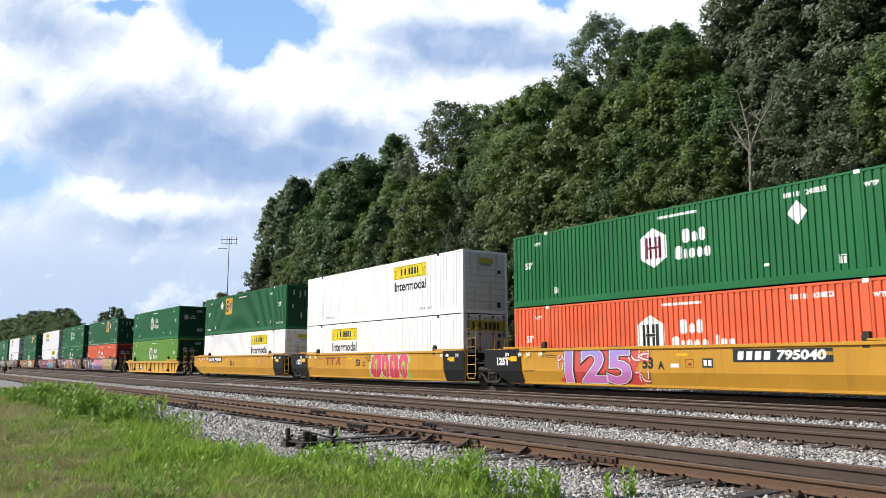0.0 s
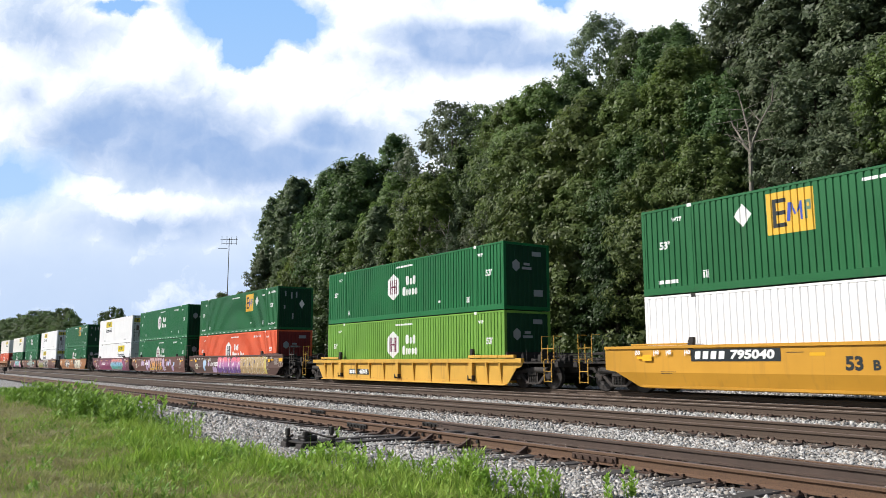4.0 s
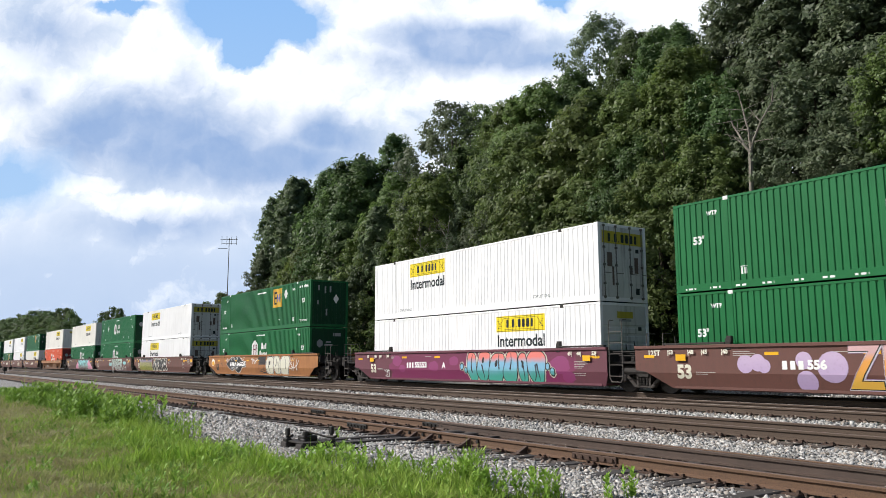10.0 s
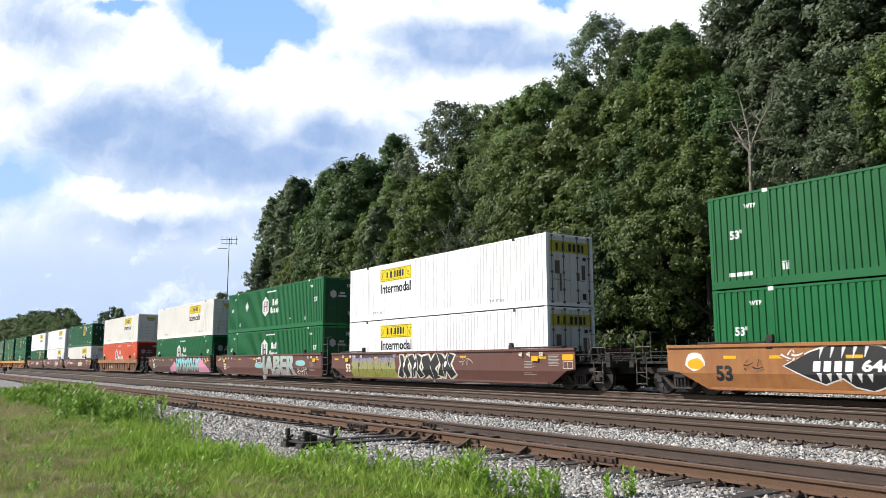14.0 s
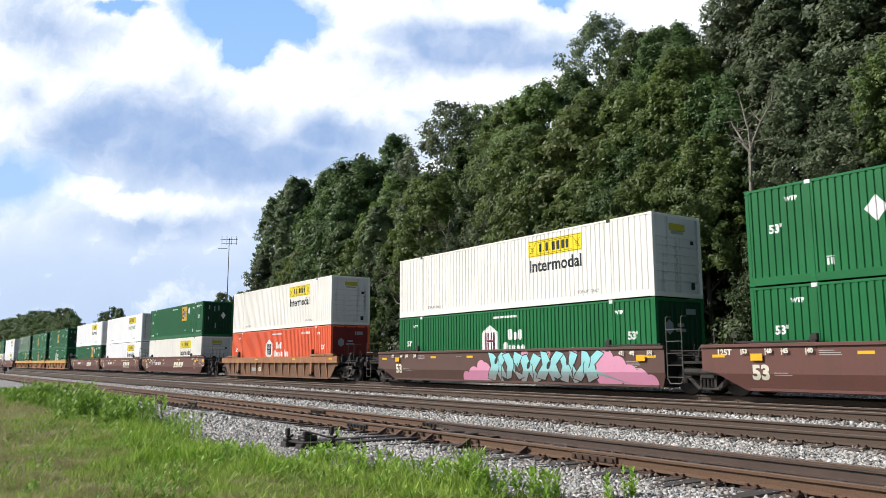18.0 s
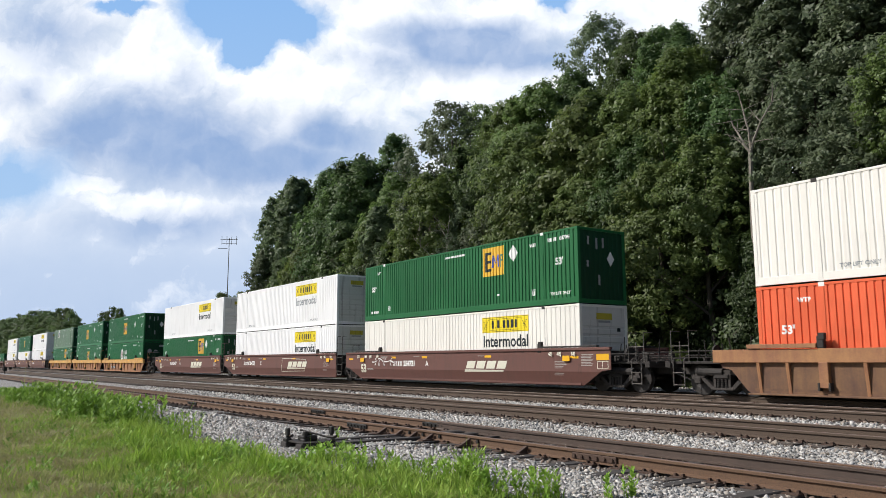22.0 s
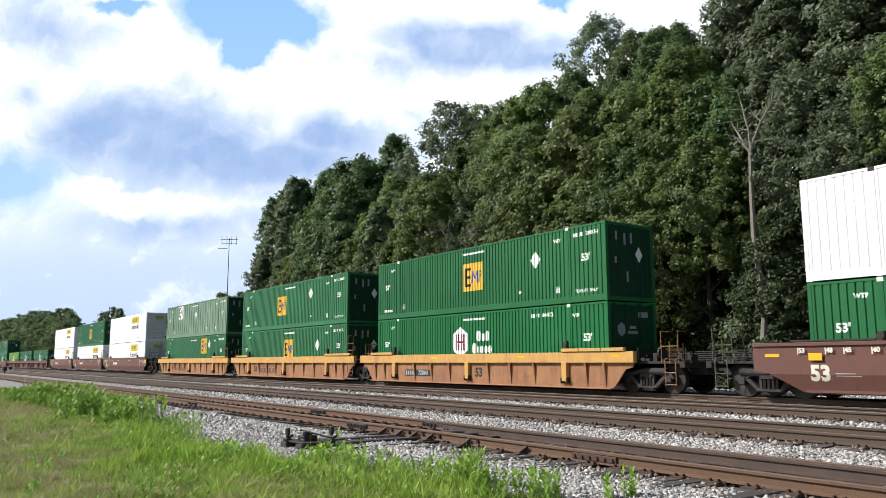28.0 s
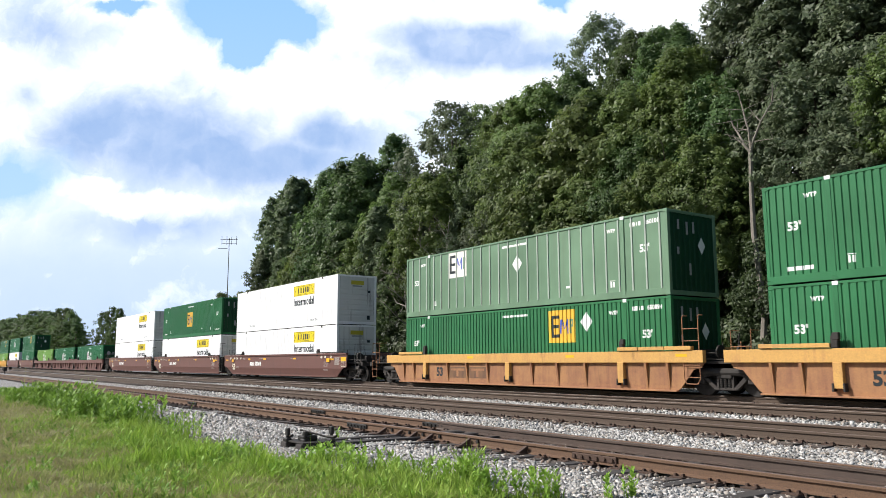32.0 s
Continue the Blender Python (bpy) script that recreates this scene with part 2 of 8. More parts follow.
def strip(name, ys, zs, material, x0=LEFT, x1=RIGHT, dx=3.0, rough=0.0):
    """A sheet along the rails with the cross section ys, zs; slightly uneven."""
    xs = np.concatenate([np.arange(x0, -90, 15.0), np.arange(-90, x1 + 0.1, dx)])
    grid = np.array([[(x, y, z) for y, z in zip(ys, zs)] for x in xs])
    if rough:
        for i in range(len(xs)):
            for j in range(1, len(ys) - 1):
                grid[i, j, 2] += rough * noise.noise(Vector((xs[i] * 0.35, ys[j] * 0.6, 4.0)))
                grid[i, j, 1] += rough * 4 * noise.noise(Vector((xs[i] * 0.2, ys[j], 9.0)))
    n, m = len(xs), len(ys)
    ids = np.arange(n * m).reshape(n, m)
    quads = np.stack([ids[:-1, :-1], ids[1:, :-1], ids[1:, 1:], ids[:-1, 1:]], -1).reshape(-1, 4)
    me = raw_mesh(name, grid.reshape(-1, 3), quads)
    me.materials.append(material)
    return new(name, me)


# the ground: one sheet out to the horizon; it rises behind the train into a wooded bank
gy = [-1800, -300, -60, -20, -8, 0, 2.5, 4, 5, 6, 7, 8, 24.5, 29.0, 30.6, 31.6, 33.5, 37, 42, 50, 65, 100, 300, 2500]
gz = [-0.6, -0.6, -0.55, -0.5, -0.5, -0.5, -0.5, -0.5, -0.51, -0.53, -0.57, -0.75, -0.75, -0.7, -0.40, 0.35, 1.3, 2.2, 3.2, 4.2, 5.0, 5.0, 5.0, 5.0]
gx = [-2600, -1500, -900, -600, -420, -300, -220, -150, -110] + [-90 + 1.5 * i for i in range(74)] + [40, 90, 200, 500, 1200, 2500]
gv = np.array([[(x, y, z + (0.05 * noise.noise(Vector((x * 0.3, y * 0.3, 0))) if -95 < x < 30 and -9 < y < 6 else 0.0)
                 - (z + 0.6) * (0.0 if x > -110 else min(1.0, (-110 - x) / 60.0)) * (y > 26)) for y, z in zip(gy, gz)] for x in gx])
gi = np.arange(len(gx) * len(gy)).reshape(len(gx), len(gy))
gme = raw_mesh("ground", gv.reshape(-1, 3), np.stack([gi[:-1, :-1], gi[1:, :-1], gi[1:, 1:], gi[:-1, 1:]], -1).reshape(-1, 4))
gme.materials.append(SOIL)
tagged(new("ground", gme), "grassy ground with dry patches beside the railway", "ground", kind="structure")

BED_Y = [4.6, 5.6, 6.6, 7.4, 7.9, 8.6, 10.2, 10.9, 11.5, 12.0, 12.5, 14.8, 15.3, 15.8, 16.3, 18.8, 19.6, 20.5, 23.3, 24.0, 25.0, 28.0, 30.3, 31.2]
BED_Z = [-0.66, -0.53, -0.49, -0.455, -0.455, -0.47, -0.47, -0.46, -0.42, -0.37, -0.335, -0.33, -0.28, -0.25, -0.215, -0.21, -0.21, -0.21, -0.21, -0.20, -0.19, -0.18, -0.20, -0.75]
tagged(strip("ballast_bed", BED_Y, BED_Z, BALLAST, dx=1.0, rough=0.03), "light grey crushed stone ballast under the tracks", "ballast", kind="structure")


RAIL_SECTION = [(-0.070, -0.172), (0.070, -0.172), (0.070, -0.160), (0.012, -0.140), (0.009, -0.050), (0.034, -0.040), (0.034, -0.008),
                (0.026, -0.0015), (-0.026, -0.0015), (-0.034, -0.008), (-0.034, -0.040), (-0.009, -0.050), (-0.012, -0.140), (-0.070, -0.160)]


def rail_piece(x0, x1):
    return prism_x(bmesh.new(), RAIL_SECTION, x0, x1)


def head_piece(x0, x1):
    return prism_x(bmesh.new(), [(-0.027, -0.0015), (0.027, -0.0015), (0.024, 0.002), (-0.024, 0.002)], x0, x1)


def tie_mesh(length, seed):
    bm = bmesh.new()
    box(bm, -0.115, 0.115, -length / 2, length / 2, -0.17, 0.0, 0.012)
    rng = random.Random(seed)
    for v in bm.verts:
        v.co += Vector((rng.uniform(-0.012, 0.012), rng.uniform(-0.02, 0.02), rng.uniform(-0.008, 0.004)))
    return bm


def plate_mesh():
    """A tie plate with its four spikes and a rail anchor."""
    bm = bmesh.new()
    box(bm, -0.10, 0.10, -0.18, 0.18, 0.0, 0.018)
    for sx in (-0.06, 0.06):
        for sy in (-0.095, 0.095):
            box(bm, sx - 0.014, sx + 0.014, sy - 0.022, sy + 0.022, 0.018, 0.052)
    box(bm, 0.12, 0.15, -0.085, 0.085, 0.0, 0.03)
    return bm


TIES = [mesh_of("tie", tie_mesh(2.6, i)) for i in range(4)]
PLATE = mesh_of("tie_plate", plate_mesh())


def track(name, label, y, z, near_from, near_to, dull=False, fittings=True):
    root = thing(name, label, "railway track", kind="structure", m=pose(0, y, z))
    for sy in (-GAUGE_HALF, GAUGE_HALF):
        r = part("rail", rail_piece(LEFT, RIGHT), RAIL if dull and name == "railway_track" and z < -0.2 else RAIL_MAIN, root, "rusty brown steel rail", pose(0, sy, 0))
        part("railhead", head_piece(LEFT, RIGHT), RAIL_HEAD_DULL if dull else RAIL_HEAD, r, "worn running surface of the rail")
    rng = random.Random(len(name))
    x = near_from
    while x < near_to:
        t = part("tie", TIES[rng.randrange(4)], TIE, root, "", pose(x, rng.uniform(-0.06, 0.06), -0.19, 0, rng.uniform(-0.5, 0.5), rng.uniform(-1.5, 1.5)))
        if fittings:
            for sy in (-GAUGE_HALF, GAUGE_HALF):
                part("tie_plate", PLATE, SPIKE, root, "", pose(x, sy, -0.19))
        x += 0.53
    far = bmesh.new()
    x = near_from - 0.53
    while x > -420:
        box(far, x - 0.115, x + 0.115, -1.3, 1.3, -0.36, -0.19)
        x -= 0.53
    part("far_ties", far, TIE, root, "dark wooden ties farther along the track")["kind"] = "stuff"
    return root


track("railway_track", "main track that carries the train, shaded rusty rails", MAIN_Y, 0.0, -34, -4)
track("railway_track", "empty main track with brown rails beside the train", PASS_Y, PASS_Z, -44, -4)
track("railway_track", "empty middle track with rusty brown rails on ballast", MID_Y, MID_Z, -50, -2, dull=True)
side = track("railway_track", "siding with a switch, rusty rails on dark ties", SIDE_Y, SIDE_Z, -46, -1, dull=True)

# brown dust between and beside the rails of each track
for nm, y, z in (("dust_main", MAIN_Y, -0.205), ("dust_pass", PASS_Y, -0.200), ("dust_middle", MID_Y, -0.318), ("dust_siding", SIDE_Y, -0.468)):
    tagged(strip("brown_" + nm.split("_")[0], [y - 1.05, y - 0.85, y, y + 0.85, y + 1.05], [z - 0.03, z, z + 0.004, z, z - 0.03], DUSTY, dx=1.0, rough=0.02),
           "brown rust-dusted ballast between the rails", "ballast", kind="structure")
# ---- containers ----
CL, CW, CH = 16.154, 2.591, 2.90        # a 53-foot container
HALF, SIDE = CL / 2, CW / 2
POST = 6.096                            # posts stand where a 40-foot container ends
PITCH, WIDE_PITCH = 0.205, 0.225      # the coloured boxes have the finer corrugation


def side_profile(style):
    """Breakpoints (x, depth) of a side wall; depth counts inwards from the outer face."""
    pts = []
    for a, b in ((-HALF + 0.11, -POST - 0.075), (-POST + 0.075, POST - 0.075), (POST + 0.075, HALF - 0.11)):
        if style == "ribbed":
            pts += [(a, 0.022), (b, 0.022)]
            continue
        fine = style == "corrugated"
        n = max(1, int((b - a) / (PITCH if fine else WIDE_PITCH)))
        g, e, deep = (0.016, 0.036, 0.030) if fine else (0.016, 0.042, 0.018)
        p = (b - a) / n
        pts.append((a, 0.0))
        for i in range(n):
            c = a + (i + 0.5) * p
            pts += [(c - e, 0.0), (c - g, deep), (c + g, deep), (c + e, 0.0)]
        pts.append((b, 0.0))
    return pts


PROFILE = {s: side_profile(s) for s in ("corrugated", "panelled", "ribbed")}


def side_panel(style):
    bm = bmesh.new()
    last = None
    for x, d in PROFILE[style]:
        y = -SIDE + 0.010 + d
        now = (bm.verts.new((x, y, 0.16)), bm.verts.new((x, y, CH - 0.08)))
        if last:
            bm.faces.new((last[0], now[0], now[1], last[1]))
        last = now
    solid = bmesh.ops.extrude_face_region(bm, geom=bm.faces[:])
    bmesh.ops.translate(bm, vec=(0, 0.006, 0), verts=[v for v in solid["geom"] if isinstance(v, bmesh.types.BMVert)])
    return bm


def end_corrugated():
    bm = bmesh.new()
    n, last = 9, None
    w = (CW - 0.26) / n
    for i in range(n):
        y0 = -SIDE + 0.13 + i * w
        for y, d in ((y0, 0.0), (y0 + w * 0.45, 0.0), (y0 + w * 0.55, 0.04), (y0 + w * 0.9, 0.04), (y0 + w, 0.0)):
            now = (bm.verts.new((HALF - 0.02 - d, y, 0.16)), bm.verts.new((HALF - 0.02 - d, y, CH - 0.10)))
            if last:
                bm.faces.new((last[0], now[0], now[1], last[1]))
            last = now
    return bm


def end_boarded():
    """A plain end with shallow lying ribs."""
    bm = bmesh.new()
    last = None
    zs = [(0.16, 0.0), (0.42, 0.0)]
    for i in range(6):
        z = 0.46 + i * 0.30
        zs += [(z, 0.0), (z + 0.02, 0.03), (z + 0.10, 0.03), (z + 0.12, 0.0)]
    zs.append((CH - 0.10, 0.0))
    for z, d in zs:
        now = (bm.verts.new((HALF - 0.02 - d, -SIDE + 0.13, z)), bm.verts.new((HALF - 0.02 - d, SIDE - 0.13, z)))
        if last:
            bm.faces.new((last[0], now[0], now[1], last[1]))
        last = now
    return bm


def door_leaf():
    bm = box(bmesh.new(), HALF - 0.06, HALF - 0.015, -SIDE + 0.13, -0.006, 0.16, CH - 0.10, 0.006)
    for z in (0.7, 1.45, 2.2):
        box(bm, HALF - 0.016, HALF - 0.002, -SIDE + 0.22, -0.10, z, z + 0.30, 0.006)
    return bm


def lock_rod():
    bm = tube(bmesh.new(), (HALF + 0.022, 0, 0.10), (HALF + 0.022, 0, CH - 0.05), 0.018)
    for z in (0.12, 0.62, 1.30, 1.95, CH - 0.14):
        box(bm, HALF - 0.004, HALF + 0.048, -0.05, 0.05, z, z + 0.08)
    tube(bm, (HALF + 0.05, 0.0, 1.05), (HALF + 0.05, 0.34, 1.05), 0.014)
    return bm


def roof_sheet():
    bm = bmesh.new()
    last = None
    x = -HALF + 0.06
    while x < HALF - 0.06:
        for dx, z in ((0.0, CH - 0.035), (0.11, CH - 0.035), (0.15, CH - 0.018), (0.26, CH - 0.018)):
            now = (bm.verts.new((min(x + dx, HALF - 0.06), -SIDE + 0.05, z)), bm.verts.new((min(x + dx, HALF - 0.06), SIDE - 0.05, z)))
            if last:
                bm.faces.new((last[0], now[0], now[1], last[1]))
            last = now
        x += 0.30
    return bm


def casting():
    bm = box(bmesh.new(), -0.089, 0.089, -0.081, 0.081, -0.059, 0.059, 0.008)
    box(bm, -0.03, 0.03, -0.0815, -0.079, -0.045, 0.045)
    return bm


def bar(*dims):
    return lambda: box(bmesh.new(), *dims, 0.008)


# ---- flat markings that follow the corrugated wall ----


def text_polys(body, height, bold=0.0):
    """Lettering as a bmesh in x and z, centred on the origin; height is that of the capitals."""
    cu = bpy.data.curves.new("lettering", "FONT")
    cu.body, cu.size, cu.align_x, cu.align_y, cu.resolution_u, cu.offset = body, height * 1.42, "CENTER", "CENTER", 3, bold
    ob = new("lettering", cu)
    deps = bpy.context.evaluated_depsgraph_get()
    me = bpy.data.meshes.new_from_object(ob.evaluated_get(deps))
    bm = bmesh.new()
    bm.from_mesh(me)
    for v in bm.verts:
        v.co = Vector((v.co.x, 0, v.co.y))
    bpy.data.objects.remove(ob)
    bpy.data.meshes.remove(me)
    bpy.data.curves.remove(cu)
    return bm


def polys(*outlines):
    bm = bmesh.new()
    for o in outlines:
        bm.faces.new([bm.verts.new((x, 0, z)) for x, z in o])
    return bm


def rect(x0, x1, z0, z1):
    return [(x0, z0), (x1, z0), (x1, z1), (x0, z1)]


def block(x0, x1, z0, z1, r=0.05):
    """A rectangle with cut corners."""
    return [(x0 + r, z0), (x1 - r, z0), (x1, z0 + r), (x1, z1 - r), (x1 - r, z1), (x0 + r, z1), (x0, z1 - r), (x0, z0 + r)]


def on_wall(bm, style, x, z, lift):
    """Moves a marking to (x, z) on a side wall and folds it into the corrugation."""
    bmesh.ops.translate(bm, vec=(x, 0, z), verts=bm.verts)
    xs = [v.co.x for v in bm.verts]
    lo, hi = min(xs), max(xs)
    for px, _ in PROFILE[style]:
        if lo < px < hi and style != "ribbed":
            bmesh.ops.bisect_plane(bm, geom=bm.verts[:] + bm.edges[:] + bm.faces[:], plane_co=(px, 0, 0), plane_no=(1, 0, 0), dist=0.0005)
    kx = [p[0] for p in PROFILE[style]]
    kd = [p[1] for p in PROFILE[style]]
    for v in bm.verts:
        v.co.y = -SIDE + 0.010 + float(np.interp(v.co.x, kx, kd)) - lift
    return bm


def mark(parent, name, key, build, material, style, x, z, lift=0.003, label=""):
    me = cached((name, key, style, round(x, 2), round(z, 2)), lambda: on_wall(build(), style, x, z, lift))
    return part(name, me, material, parent, label)


HEXAGON = [(0, -0.68), (0.56, -0.36), (0.56, 0.36), (0, 0.68), (-0.56, 0.36), (-0.56, -0.36)]


def badge_bars():
    return polys(rect(-0.33, -0.22, -0.36, 0.36), rect(-0.16, -0.07, -0.36, -0.06), rect(-0.16, -0.07, 0.06, 0.36), rect(0.22, 0.33, -0.36, 0.36),
                 rect(0.07, 0.16, -0.36, -0.06), rect(0.07, 0.16, 0.06, 0.36), rect(-0.205, 0.205, -0.045, 0.045))


def block_row(x, z0, gap, blocks, cut):
    """Letter-sized blocks in a row, in place of a brand's name."""
    out = []
    for w, h in blocks:
        out.append(block(x, x + w, z0, z0 + h, min(cut, w * 0.4, h * 0.4)))
        x += w + gap
    return out


NAME_BLOCKS = (block_row(-0.42, 0.06, 0.075, ((0.28, 0.46), (0.22, 0.33), (0.22, 0.44)), 0.07)
               + block_row(-0.74, -0.46, 0.07, ((0.29, 0.44), (0.13, 0.33), (0.22, 0.33), (0.22, 0.33), (0.22, 0.33)), 0.07))
INC_BLOCKS = block_row(0.92, -0.46, 0.07, ((0.10, 0.46), (0.22, 0.33), (0.20, 0.33)), 0.04)
PLATE_BLOCKS = block_row(-0.84, -0.16, 0.085, ((0.13, 0.34), (0.05, 0.06), (0.16, 0.34), (0.05, 0.06), (0.17, 0.34), (0.17, 0.34), (0.18, 0.34), (0.13, 0.34)), 0.03)


def plate_outline():
    """The thin frame, the two slanting lines and the curls of the plate's line drawing."""
    out = [rect(-1.46, 1.46, 0.285, 0.30), rect(-1.46, 1.46, -0.30, -0.285), rect(-0.98, 0.98, 0.225, 0.237), rect(-0.98, 0.98, -0.237, -0.225)]
    for s in (-1, 1):
        out.append([(s * 1.02, 0.23), (s * 1.045, 0.23), (s * 1.42, -0.20), (s * 1.395, -0.20)][::s])
        for n in range(5):
            a = 0.6 * n
            cx, cz = s * (1.22 + 0.07 * math.cos(a * 2)), 0.10 - 0.07 * n
            out.append([(cx, cz), (cx + s * 0.16, cz + 0.035), (cx + s * 0.16, cz + 0.05), (cx, cz + 0.016)][::s])
    return polys(*out)


def bracket_shape():
    return polys(rect(-0.55, -0.42, -0.42, 0.42), rect(-0.419, -0.12, 0.30, 0.42), rect(-0.419, -0.14, -0.06, 0.06), rect(-0.419, -0.12, -0.42, -0.30))


def zigzag_shape():
    return polys([(-0.10, -0.28), (0.0, -0.28), (0.06, 0.26), (-0.04, 0.26)], [(0.061, 0.26), (0.061, 0.05), (0.14, -0.10), (0.20, -0.10)],
                 [(0.201, -0.10), (0.30, 0.05), (0.30, 0.26)], [(0.301, -0.28), (0.38, -0.28), (0.38, 0.26), (0.301, 0.26)])


def small_bars(widths, h):
    def build():
        out, x = [], -sum(widths) / 2 - 0.03 * (len(widths) - 1) / 2
        for w in widths:
            out.append(rect(x, x + w, -h / 2, h / 2))
            x += w + 0.03
        return polys(*out)
    return build


def hub_badge(box_root, style, x, z, accent, rows, rows_dx=1.62):
    b = mark(box_root, "badge", "hexagon", lambda: polys(HEXAGON), DECAL_WHITE, style, x, z, 0.003, "white hexagonal badge")
    b2 = mark(box_root, "badge_sign", "bars", badge_bars, accent, style, x, z, 0.006, "upright dark strokes on the badge")
    for i, o in enumerate(NAME_BLOCKS + (INC_BLOCKS if rows == "inc" else [])):
        mark(box_root, "brand_block", i, lambda: polys(o), DECAL_WHITE, style, x + rows_dx, z - 0.05, 0.003)


def jb_plate(box_root, style, x, z, word=None):
    mark(box_root, "brand_plate", "plate", lambda: polys(rect(-1.5, 1.5, -0.33, 0.33)), DECAL_YELLOW, style, x, z, 0.003, "yellow sign plate")
    mark(box_root, "plate_outline", "outline", plate_outline, DECAL_DARK, style, x, z, 0.006, "thin dark line drawing")
    for i, o in enumerate(PLATE_BLOCKS):
        mark(box_root, "brand_block", ("plate", i), lambda: polys(o), DECAL_DARK, style, x, z, 0.007)
    mark(box_root, "lettering", "word", lambda: text_polys("Intermodal", 0.47, 0.016), word or DECAL_DARK, style, x + 0.02, z - 0.72, 0.003, "large dark lettering")


def gold_plate(box_root, style, x, z, accent):
    mark(box_root, "brand_plate", "gold", lambda: polys(rect(-0.72, 0.72, -0.62, 0.62)), accent, style, x, z, 0.003, "gold square sign plate")
    mark(box_root, "plate_bracket", "bracket", bracket_shape, DECAL_DARK, style, x, z, 0.006, "black angular shape")
    mark(box_root, "plate_zigzag", "zigzag", zigzag_shape, DECAL_BLUE, style, x, z, 0.006, "blue zigzag shape")
    mark(box_root, "plate_block", "block", lambda: polys(rect(0.45, 0.52, -0.28, 0.26), rect(0.521, 0.64, 0.17, 0.26), rect(0.521, 0.64, -0.03, 0.06), rect(0.59, 0.64, 0.061, 0.169)),
         OLD_GREEN, style, x, z, 0.006, "small green shape")


KINDS = {
    "hub_green": (GREEN, "corrugated", "green corrugated container with white hexagon badge"),
    "hub_orange": (ORANGE, "corrugated", "orange corrugated container with white badge"),
    "hub_lime": (LIME, "corrugated", "light green corrugated container with white badge"),
    "emp": (EMP_GREEN, "corrugated", "dark green corrugated container with gold sign"),
    "emp_worn": (WORN_GREEN, "corrugated", "sun-faded green corrugated container with gold sign"),
    "emp_old": (OLD_GREEN, "ribbed", "faded green container with pale ribs"),
    "jb": (WHITE, "panelled", "white corrugated container with yellow sign"),
    "jb_cream": (CREAM, "panelled", "cream weathered container with yellow sign"),
}


